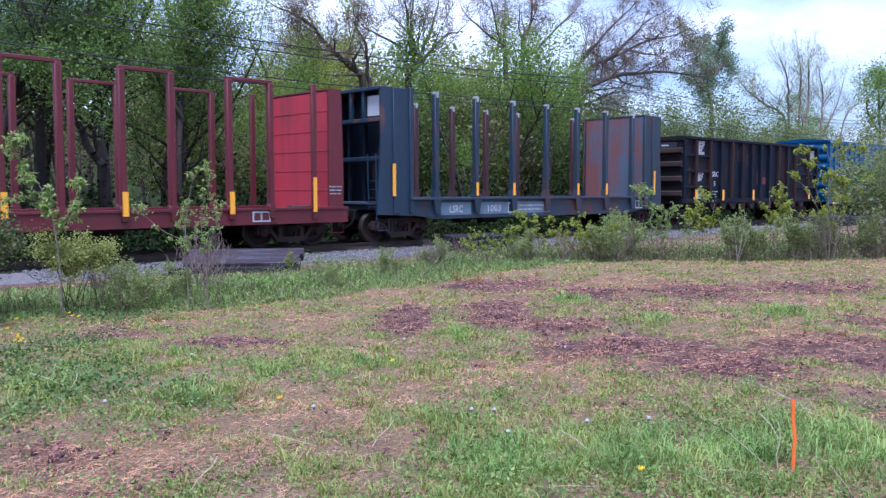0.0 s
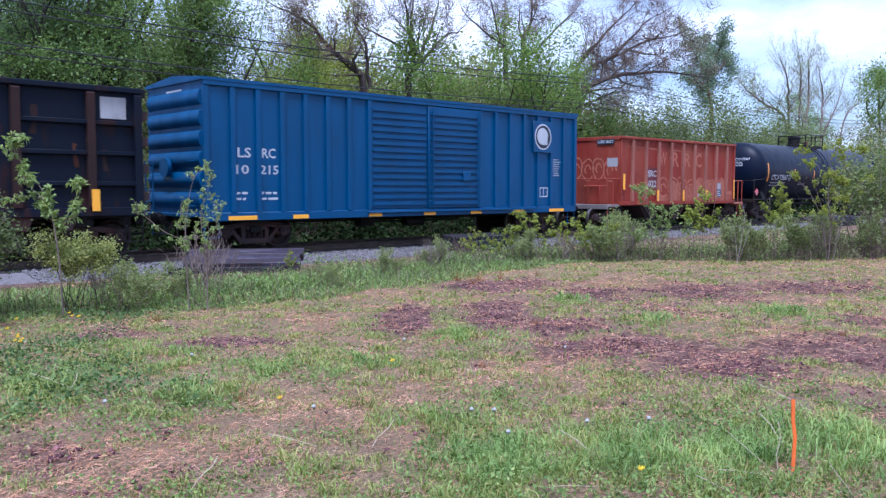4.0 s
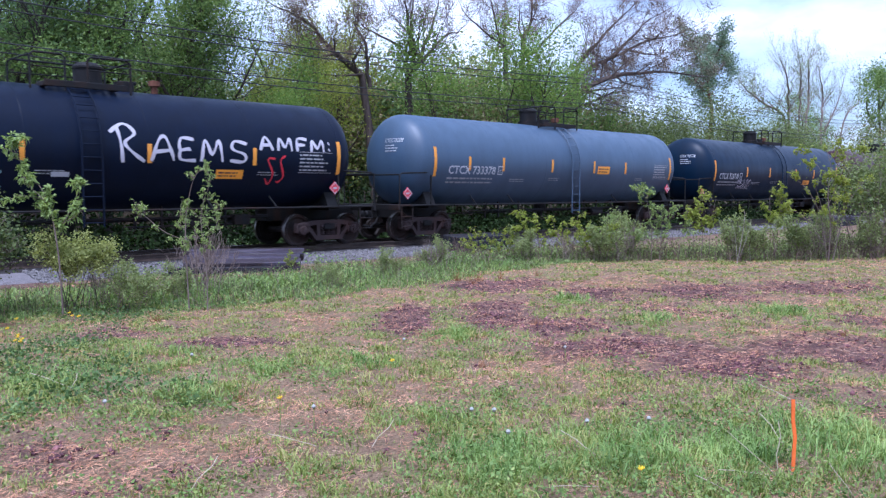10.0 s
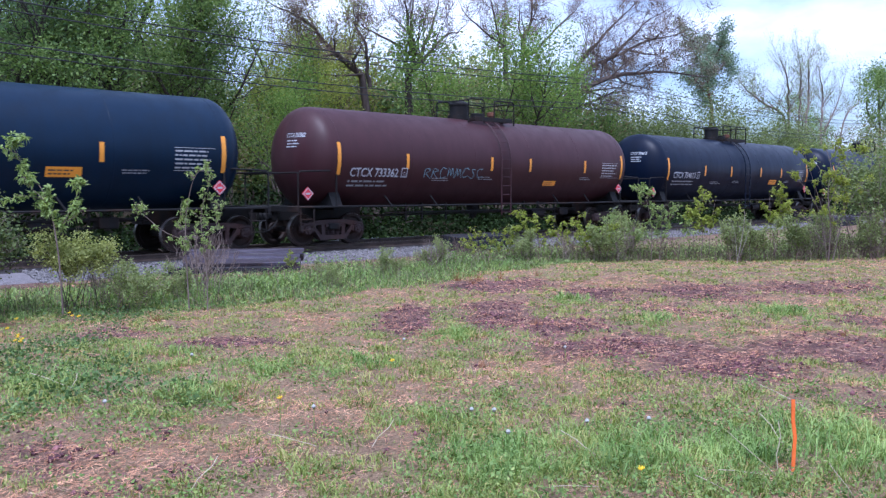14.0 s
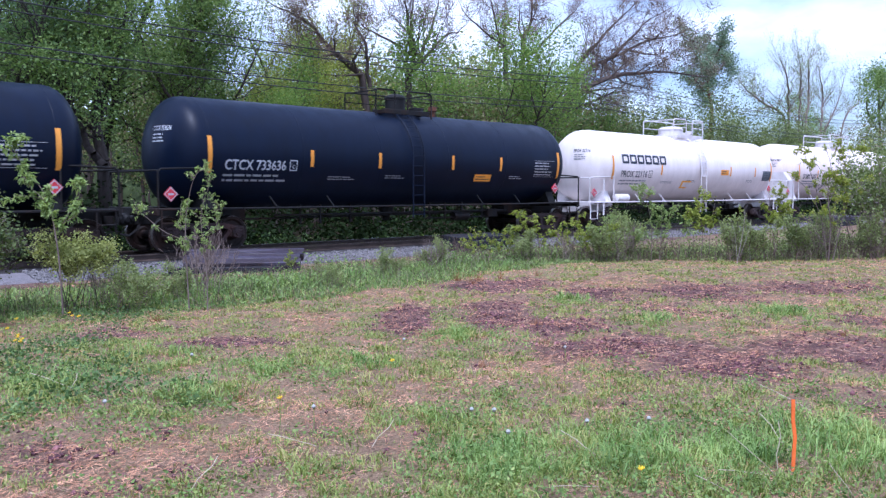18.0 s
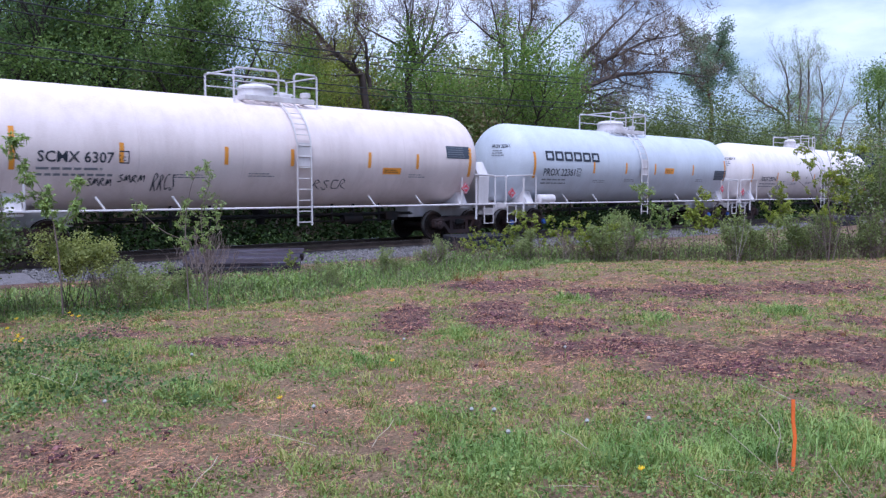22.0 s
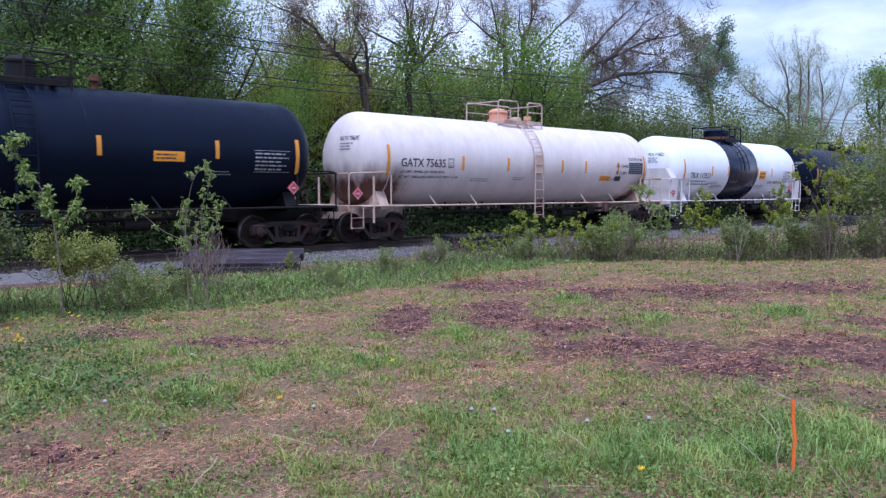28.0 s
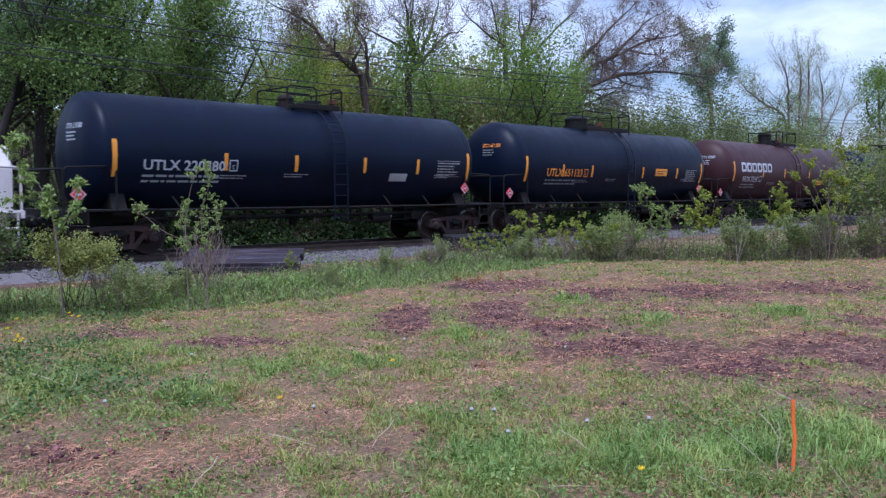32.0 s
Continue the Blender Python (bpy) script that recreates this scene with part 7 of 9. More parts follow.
def limbed(name, label, x, y, limbs, seed, bark, opts, leaf=None, per=0, size=(0.08, 0.16), spread=0.25, twigs=0, many=5, reach=(1.2, 3.0), group="", stray=0.35):
    """A tree with a shape of its own: each main limb is a thick line (along x and up), and finer branches grow at random from it."""
    rng, nrg = random.Random(seed), np.random.default_rng(seed)
    segs, tips = [], []
    for r0, line in limbs:
        pts, dy = [], 0.0
        for i, (a, z) in enumerate(line):
            dy += rng.gauss(0, stray) if i else rng.gauss(0, stray * 0.6) * (z > 0)
            pts.append(Vector((a, dy, z)))
        fine = []
        for i in range(len(pts) - 1):
            p0, p1, p2, p3 = pts[max(i - 1, 0)], pts[i], pts[i + 1], pts[min(i + 2, len(pts) - 1)]
            for k in range(4):
                t = k / 4
                q = 0.5 * (2 * p1 + (p2 - p0) * t + (2 * p0 - 5 * p1 + 4 * p2 - p3) * t * t + (3 * p1 - p0 - 3 * p2 + p3) * t ** 3)
                fine.append(q + Vector((rng.gauss(0, 0.04), rng.gauss(0, 0.04), 0)) * (i > 0 or k > 0))
        fine.append(pts[-1])
        n = len(fine) - 1
        for i in range(n):
            k0, k1 = (i / n) ** 1.1, ((i + 1) / n) ** 1.1
            segs.append((tuple(fine[i]), tuple(fine[i + 1]), r0 * (1 - 0.86 * k0), r0 * (1 - 0.86 * k1)))
        long = sum((fine[i + 1] - fine[i]).length for i in range(n))
        for j in range(int(many * long / 3.0)):
            t = rng.uniform(0.30 if r0 > 0.15 else 0.12, 1.0)
            i = min(n - 1, int(t * n))
            if fine[i].z < 2.6:
                continue
            d = (fine[i + 1] - fine[i]).normalized()
            side = d.cross(Vector((rng.gauss(0, 1), rng.gauss(0, 1), rng.gauss(0, 1)))).normalized()
            ang = radians(rng.uniform(25, 65))
            dd = (d * math.cos(ang) + side * math.sin(ang) + Vector((0, 0, 0.15))).normalized()
            branch(rng, segs, tips, fine[i].copy(), dd, rng.uniform(*reach) * (1.15 - 0.5 * t), max(0.014, 0.42 * r0 * (1 - 0.8 * t)), 1, opts)
        branch(rng, segs, tips, fine[-1].copy(), (fine[-1] - fine[-2]).normalized(), reach[1] * 0.7, r0 * 0.14, 1, opts)
    top = tagged(new(name), label, "tree", group)
    top.location = (x, y, float(ground_at(x, y)))
    v, f = tubes(segs)
    part("trunk", tri_mesh("trunk", v, f, M[bark], True), None, top)
    if twigs:
        v, f = twig_sprays(nrg, tips, twigs)
        part("twig_spray", tri_mesh("twig_spray", v, f, M["twig_brown"]), None, top)
    if per:
        v, f = leaf_cards(nrg, tips, per, size, spread)
        part("crown", tri_mesh("crown", v, f, M[leaf]), None, top)
    return top


WOODS = "trees behind the track"
FINE = dict(kids=(0, 4, 2), bend=(6, 6, 4), bare=0.2, wild=0.13, rise=0.06, fork=(25, 60), short=(0.45, 0.75), leaf_from=2)
LEAFED = dict(kids=(0, 6, 4), bend=(6, 5, 3), bare=0.2, wild=0.14, rise=0.05, fork=(35, 70), short=(0.45, 0.7), leaf_from=1)
green = "broadleaf tree in fresh green spring leaf"
budding = "tall tree still bare, with reddish-brown buds"

# the dense green trees at the near end of the wood
limbed("tree", green + " and a dark forked trunk", 11.9, 29.5, [(0.24, [(0.0, -0.6), (-0.1, 3.1), (-0.2, 4.4), (-0.3, 5.8), (-0.5, 7.3), (-0.7, 9.6)]), (0.16, [(-0.1, 2.8), (-0.6, 3.6), (-1.2, 4.6), (-1.7, 5.3), (-2.3, 6.0), (-3.0, 6.7)]), (0.13, [(-0.2, 4.3), (0.3, 5.7), (0.7, 7.1), (1.1, 9.1)])],
       401, "bark_dark", LEAFED, "leaf_spring", 3, (0.06, 0.14), 0.30, many=6, reach=(1.0, 2.6), group=WOODS)
limbed("tree", green + " on a straight dark trunk", 10.2, 31.0, [(0.20, [(0.0, -0.6), (0.0, 4.3), (0.2, 6.2), (0.1, 8.2), (0.1, 10.5)]), (0.10, [(0.0, 4.5), (-0.4, 5.8), (-1.0, 6.7)]), (0.09, [(0.1, 5.8), (0.8, 7.1), (1.3, 8.7)])],
       402, "bark_dark", LEAFED, "leaf_dark", 3, (0.06, 0.14), 0.30, many=6, reach=(1.2, 2.8), group=WOODS)
limbed("tree", green + " with a slim grey trunk", 15.9, 32.0, [(0.16, [(0.0, -0.6), (0.2, 4.7), (0.6, 7.0), (1.0, 9.3), (1.2, 10.9)]), (0.09, [(0.3, 5.0), (-0.6, 6.4), (-1.2, 7.7), (-1.7, 8.7)]), (0.08, [(0.5, 6.6), (1.5, 7.6), (2.1, 8.2)])],
       403, "bark", LEAFED, "leaf_spring", 4, (0.06, 0.14), 0.32, many=7, reach=(1.0, 2.4), group=WOODS)
leafy1 = grow("tree", green + " with a dark trunk", "leafy", 12.6, 35.0, 15, 0.20, 101, "bark_dark", "leaf_dark", 4, (0.07, 0.15), 0.34, (-0.10, 0), group=WOODS)
leafy3 = grow("tree", green + " with two stems", "leafy", 17.2, 36.0, 12, 0.18, 103, "bark", "leaf_spring", 5, (0.07, 0.15), 0.34, stems=2, group=WOODS)
again(leafy1, 8.2, 30.5, 140, 0.9)
again(leafy3, 9.4, 36.0, 40, 1.15)
again(leafy3, 13.0, 40.0, 290, 1.25)
again(leafy1, 15.6, 39.0, 80, 1.05)

# budding trees in the middle
limbed("tree", budding + " and a leaning trunk", 27.9, 34.0, [(0.22, [(0.0, -0.6), (-0.7, 7.0), (-1.2, 8.1), (-2.0, 8.6), (-3.1, 9.1), (-4.3, 10.0), (-5.9, 10.4)]), (0.12, [(-0.5, 7.3), (-0.7, 8.3), (-0.9, 9.3), (-1.2, 10.4), (-1.4, 11.5)]), (0.08, [(-2.5, 8.8), (-3.8, 8.5), (-5.1, 8.7), (-6.3, 8.8)]), (0.07, [(-1.0, 7.9), (-2.5, 7.7), (-3.7, 7.8), (-4.5, 8.3)])],
       404, "bark_grey", FINE, "leaf_bud", 1, (0.05, 0.10), 0.14, 1, 3.2, (1.2, 2.8), WOODS)
limbed("tree", budding + " above a straight brown trunk", 29.3, 33.0, [(0.24, [(0.0, -0.6), (0.1, 7.0), (0.0, 8.1), (-0.1, 9.1), (-0.4, 10.3), (-1.0, 11.9)]), (0.13, [(0.4, 8.3), (1.2, 9.6), (2.2, 11.2), (2.8, 12.8)]), (0.10, [(0.5, 8.6), (1.8, 9.7), (3.3, 10.6), (4.5, 10.9), (5.6, 11.8)]), (0.13, [(0.0, 9.0), (0.2, 10.4), (0.2, 12.3)]), (0.07, [(-0.2, 9.4), (-1.4, 9.9), (-2.5, 10.3), (-3.2, 11.2)])],
       405, "bark", FINE, "leaf_bud", 1, (0.05, 0.10), 0.18, 1, 3, (1.0, 2.6), WOODS)
limbed("tree", budding + " on twin upright trunks", 40.7, 36.0, [(0.20, [(0.0, -0.6), (-0.5, 9.3), (-0.8, 10.7), (-1.4, 11.9), (-2.0, 14.2)]), (0.20, [(1.5, -0.6), (1.9, 11.0), (2.0, 12.5), (2.5, 15.0)]), (0.12, [(1.6, 9.9), (0.7, 11.0), (0.4, 12.3), (0.7, 14.1)]), (0.09, [(2.0, 10.9), (4.0, 12.6), (5.8, 14.0), (7.7, 15.2)]), (0.08, [(-1.0, 11.0), (-2.6, 11.9), (-3.3, 12.8), (-3.8, 13.7)])],
       406, "bark_grey", FINE, "leaf_bud", 1, (0.06, 0.11), 0.16, 1, 2.6, (1.3, 3.0), WOODS)
limbed("tree", "wide arching tree with bare purple-brown limbs", 39.5, 33.0, [(0.30, [(0.0, -0.6), (1.5, 6.0), (2.7, 7.0), (4.3, 8.5), (7.0, 9.5), (10.2, 10.0), (13.3, 10.4), (17.4, 10.4)]), (0.17, [(1.9, 6.6), (3.4, 8.2), (5.5, 10.0), (7.9, 10.9), (11.2, 12.3), (13.6, 12.9), (16.4, 13.9)]), (0.14, [(2.7, 7.7), (4.4, 10.1), (6.1, 11.9), (8.0, 13.5), (10.6, 15.5)]),
       (0.11, [(6.2, 10.2), (9.4, 12.2), (12.1, 13.9), (15.0, 15.3)]), (0.09, [(2.7, 6.9), (5.6, 7.9), (8.1, 8.6), (10.8, 8.8)]), (0.08, [(9.4, 11.6), (12.1, 11.5), (14.7, 12.0)])],
       407, "bark", FINE, "leaf_bud", 1, (0.05, 0.10), 0.18, 1, 4.6, (1.4, 3.4), WOODS)
mixed1 = grow("tree", "half-leafed tree with olive spring foliage", "leafy", 24.6, 39.0, 10.5, 0.16, 115, "bark", "leaf_yellow", 3, (0.07, 0.14), 0.32, (0.05, 0), 2, group=WOODS)
for x, y, turn, size in ((29.5, 42.0, 70, 1.2), (46.0, 44.0, 20, 1.1), (52.5, 43.0, 250, 1.05), (22.0, 34.5, 120, 0.75)):
    again(mixed1, x, y, turn, size)
young1 = grow("tree", "young tree with bright yellow-green leaves", "young", 31.6, 31.0, 9.6, 0.11, 121, "bark", "leaf_bright", 5, (0.08, 0.16), 0.36, group=WOODS)
young2 = grow("tree", "slender young tree with bright green leaves", "young", 35.4, 31.5, 10.2, 0.12, 122, "bark", "leaf_bright", 5, (0.08, 0.16), 0.38, group=WOODS)
again(young1, 33.6, 33.0, 120, 1.0)
again(young2, 38.0, 34.0, 60, 0.95)
again(young1, 44.5, 33.5, 190, 0.72, "small understory tree in light green leaf")
again(young1, 21.4, 31.0, 260, 0.8, "small understory tree in light green leaf")
again(young2, 19.0, 29.5, 160, 0.62, "small understory tree in light green leaf")

# the pine, the trees below it and the open trees beyond
pine = limbed("pine_tree", "tall pine with a reddish trunk and flat tufted crown", 68.0, 38.0, [(0.20, [(0.0, -0.6), (0.0, 8.4), (0.3, 10.9), (0.5, 12.9), (0.5, 14.3), (0.4, 15.9)])] + [(0.055, [(0.4, a), (b * 0.5, a + 0.4), (b, c)]) for a, b, c in
       ((10.2, -3.0, 11.4), (10.6, 3.4, 11.6), (11.2, -4.4, 12.6), (11.8, 4.4, 12.8), (12.2, -3.6, 13.6), (12.6, 4.6, 14.0), (13.0, -3.2, 14.8), (13.4, 3.8, 14.9), (14.0, -2.0, 15.6), (14.2, 2.4, 15.7), (9.0, 2.6, 9.6), (13.6, 4.2, 13.4))],
       408, "bark_pine", dict(kids=(0, 4, 2), bend=(5, 4, 3), bare=0.3, wild=0.12, rise=0.04, fork=(35, 80), short=(0.4, 0.65), leaf_from=2), "needle", 3, (0.09, 0.20), 0.24, many=6.0, reach=(0.6, 1.5), group=WOODS, stray=0.8)
olive = "rounded olive-green tree below the pine"
olive1 = grow("tree", olive, "leafy", 60.5, 34.5, 8.2, 0.14, 132, "bark", "leaf_olive", 4, (0.10, 0.20), 0.60, group=WOODS, stems=3, opts=dict(kids=(11, 6, 3), short=(0.45, 0.85)))
again(olive1, 55.5, 35.5, 45, 0.95)
again(olive1, 66.0, 36.0, 145, 1.0)
again(olive1, 72.5, 35.0, 245, 0.9, "low olive-green tree at the edge of the wood")
again(olive1, 81.0, 34.0, 90, 0.85, "low olive-green tree at the edge of the wood")
again(olive1, 93.0, 35.0, 190, 0.9, "low olive-green tree at the edge of the wood")
OPEN = dict(FINE, kids=(0, 5, 3), rise=0.10, fork=(20, 50))
limbed("tree", "spreading tree in thin yellow-olive leaf against the sky", 86.8, 38.5, [(0.17, [(0.0, -0.6), (-1.8, 8.6), (-6.2, 10.5), (-8.5, 11.7), (-10.4, 12.4)]), (0.17, [(0.0, 3.8), (-0.9, 8.7), (-1.8, 11.4), (-3.9, 13.5), (-5.2, 15.1)]), (0.15, [(0.8, -0.6), (1.8, 8.8), (2.0, 11.7), (0.5, 14.2), (-0.3, 16.2)]), (0.15, [(2.2, -0.6), (3.8, 8.9), (4.7, 12.2), (3.9, 15.1), (4.6, 16.6)])],
       409, "twig", OPEN, "leaf_pale", 1, (0.05, 0.11), 0.30, 0, 6.5, (1.6, 3.6), WOODS)
limbed("tree", "slim bare tree in thin yellow-olive leaf against the sky", 95.6, 38.5, [(0.14, [(0.0, -0.6), (0.7, 9.3), (1.8, 12.1), (0.8, 14.8), (1.7, 16.0)]), (0.13, [(1.2, -0.6), (4.7, 9.8), (8.9, 12.2), (9.9, 14.8)]), (0.11, [(0.6, 8.6), (3.2, 12.0), (5.0, 15.0)])],
       410, "twig", OPEN, "leaf_pale", 1, (0.05, 0.11), 0.30, 0, 6.5, (1.6, 3.4), WOODS)
limbed("tree", "green tree at the far edge of the wood", 100.7, 34.0, [(0.16, [(0.0, -0.6), (-1.1, 10.7), (-2.2, 13.1), (-1.6, 14.2)]), (0.09, [(-1.0, 8.1), (-4.2, 11.0), (-5.6, 12.2)]), (0.09, [(-0.8, 7.0), (2.5, 10.0), (5.0, 12.5)])],
       411, "bark", LEAFED, "leaf_spring", 2, (0.12, 0.24), 0.50, many=4, reach=(1.5, 3.2), group=WOODS)
again(leafy3, 112.0, 48.0, 75, 1.1)


def far_woods():
    """A deep belt of woodland, crown by crown, that closes the view between the nearer trees."""
    rng = np.random.default_rng(77)
    way = [18, 22.6, 26.2, 27.6, 31.4, 34.3, 38.8, 43.3, 46.4, 56.1, 57.6, 59.4, 60.8, 64.0, 84]
    rise = [0.088, 0.076, 0.080, 0.086, 0.088, 0.104, 0.150, 0.185, 0.198, 0.185, 0.160, 0.150, 0.150, 0.24, 0.24]
    for leaf, crowns, share in (("leaf_spring", 150, 1.0), ("leaf_olive", 330, 1.1), ("leaf_dark", 120, 1.0), ("leaf_bud", 190, 0.8)):
        b = rng.choice([0, 1, 1], crowns)
        b = np.where(b > 0, rng.uniform(33, 66, crowns), rng.uniform(16, 80, crowns))
        d = rng.uniform(50, 82, crowns) + np.interp(b, [16, 40], [45, 0])
        top = 1.6 + np.interp(b, way, rise) * d * rng.uniform(0.45, 0.98, crowns)
        centre = np.stack([d * np.cos(np.radians(b)), d * np.sin(np.radians(b))], 1)
        reach = rng.uniform(1.2, 2.6, crowns) * d / 60
        each = (560 * share * rng.uniform(0.6, 1.3, crowns)).astype(int)
        k = np.repeat(np.arange(crowns), each)
        v = rng.normal(0, 1, (len(k), 3))
        v /= np.linalg.norm(v, axis=1, keepdims=True)
        v *= rng.random((len(k), 1)) ** 0.45
        lump = 0.65 + 0.7 * wander(v[:, 0] * 3 + 7.0 * k, v[:, 2] * 3 + v[:, 1], 1.0, 2)
        tall = np.maximum(reach[k] * 1.1, top[k] * 0.42)
        x, y = centre[k, 0] + v[:, 0] * reach[k] * lump, centre[k, 1] + v[:, 1] * reach[k] * lump
        z = top[k] - tall + v[:, 2] * tall * lump
        keep = z > -0.3
        pts, f = leaf_cards(rng, np.stack([x, y, z], 1)[keep], 1, (0.14, 0.30), 0.2)
        tagged(new("woodland_belt", tri_mesh("woodland_belt", pts, f, M[leaf])), "dense far woodland in mixed spring leaf", "woodland", kind="stuff")
    segs = []
    r = random.Random(9)
    for i in range(420):
        x, y = r.uniform(-10, 150), r.uniform(42, 78)
        h = min(r.uniform(5, 12), 1.6 + 0.9 * float(np.interp(math.degrees(math.atan2(y, x)), way, rise)) * math.hypot(x, y))
        p = Vector((x, y, -0.6))
        d = Vector((r.gauss(0, 0.08), r.gauss(0, 0.08), 1))
        for k in range(4):
            q = p + d * h / 4
            segs.append((tuple(p), tuple(q), 0.13 * (1 - k / 4.6), 0.13 * (1 - (k + 1) / 4.6)))
            if k:
                for m in range(3):
                    e = p.lerp(q, r.random())
                    g = e + Vector((r.gauss(0, 1), r.gauss(0, 1), r.uniform(0.5, 1.8)))
                    segs.append((tuple(e), tuple(g), 0.04, 0.012))
            p, d = q, d + Vector((r.gauss(0, 0.1), r.gauss(0, 0.1), 0))
    v, f = tubes(segs)
    tagged(new("woodland_trunks", tri_mesh("woodland_trunks", v, f, M["bark"], True)), "grey-brown trunks deep in the woodland", "woodland", kind="stuff")


far_woods()


def undergrowth():
    """Low green growth along the far side of the track, in clumps with dark gaps; the wood's shade is put into the
    darker leaf colours.
    """
    rng = np.random.default_rng(31)
    for leaf, clumps, each, y0, y1, hi, size in (("leaf_shade", 700, 50, 25.5, 30.0, 2.4, (0.10, 0.26)), ("leaf_half_shade", 260, 40, 24.8, 29.0, 1.3, (0.08, 0.20)), ("leaf_dark", 70, 45, 23.9, 25.0, 0.6, (0.05, 0.12)), ("leaf_half_shade", 120, 36, 24.2, 26.5, 0.8, (0.06, 0.15)), ("leaf_shade", 300, 60, 28.5, 32.0, 4.2, (0.10, 0.22))):
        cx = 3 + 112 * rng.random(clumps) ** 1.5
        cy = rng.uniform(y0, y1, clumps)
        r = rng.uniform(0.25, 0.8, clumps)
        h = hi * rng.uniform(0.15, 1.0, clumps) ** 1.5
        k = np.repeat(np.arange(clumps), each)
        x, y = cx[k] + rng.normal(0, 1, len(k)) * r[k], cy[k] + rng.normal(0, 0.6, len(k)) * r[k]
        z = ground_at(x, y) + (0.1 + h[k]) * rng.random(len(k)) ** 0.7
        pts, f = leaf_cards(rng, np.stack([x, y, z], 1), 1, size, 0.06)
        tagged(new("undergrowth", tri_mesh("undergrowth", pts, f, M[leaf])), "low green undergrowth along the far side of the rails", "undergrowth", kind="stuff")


undergrowth()


# ---------------------------------------------------------------- wires behind the track
def wires():
    for i, (z, y) in enumerate(((7.45, 26.5), (7.25, 27.0), (6.2, 26.5), (6.0, 27.0))):
        pts = []
        for k in range(-2, 9):
            for m in range(10):
                t = m / 10
                pts.append((k * 38 + 38 * t, y, z - 1.0 * 4 * t * (1 - t) * 0.55))
        tagged(new("overhead_wire", mesh_of("overhead_wire", Shape().pipe(pts, 0.020, 5), M["cable"])), "thin black overhead wire strung along the track", "wire", "overhead wires")


wires()


# ---------------------------------------------------------------- shrubs before the track
SH = "shrubs beside the track"


def leaflets(rng, tips, sprays, count, length, wide):
    """Compound leaves: sprays of pointed leaflets that fan out from the twig."""
    tips = np.repeat(np.array(tips), sprays, 0)
    n = len(tips)
    tips = tips + rng.normal(0, 0.02, (n, 3))
    out = rng.normal(0, 1, (n, 3)) + [0, 0, 0.25]
    out /= np.linalg.norm(out, axis=1, keepdims=True)
    flat = np.cross(out, rng.normal(0, 0.4, (n, 3)) + [0, 0, 1.0])
    flat /= np.linalg.norm(flat, axis=1, keepdims=True) + 1e-9
    pts = []
    for k in range(count):
        a = (k - (count - 1) / 2) * 2.1 / max(1, count - 1)
        d = out * math.cos(a) + flat * math.sin(a) + rng.normal(0, 0.12, (n, 3)) - [0, 0, 0.15]
        s = length * rng.uniform(0.6, 1.2, (n, 1)) * (1.0 - 0.25 * abs(a))
        w = np.cross(d, rng.normal(0, 0.5, (n, 3)) + [0, 0, 1.0])
        w = w / (np.linalg.norm(w, axis=1, keepdims=True) + 1e-9) * s * wide
        mid = tips + d * s * 0.5
        pts.append(np.stack([tips + d * s * 0.06, mid + w, tips + d * s - [0, 0, 0.012], mid - w], 1))
    pts = np.stack(pts, 1).reshape(-1, 3)
    return pts, np.arange(len(pts)).reshape(-1, 4)


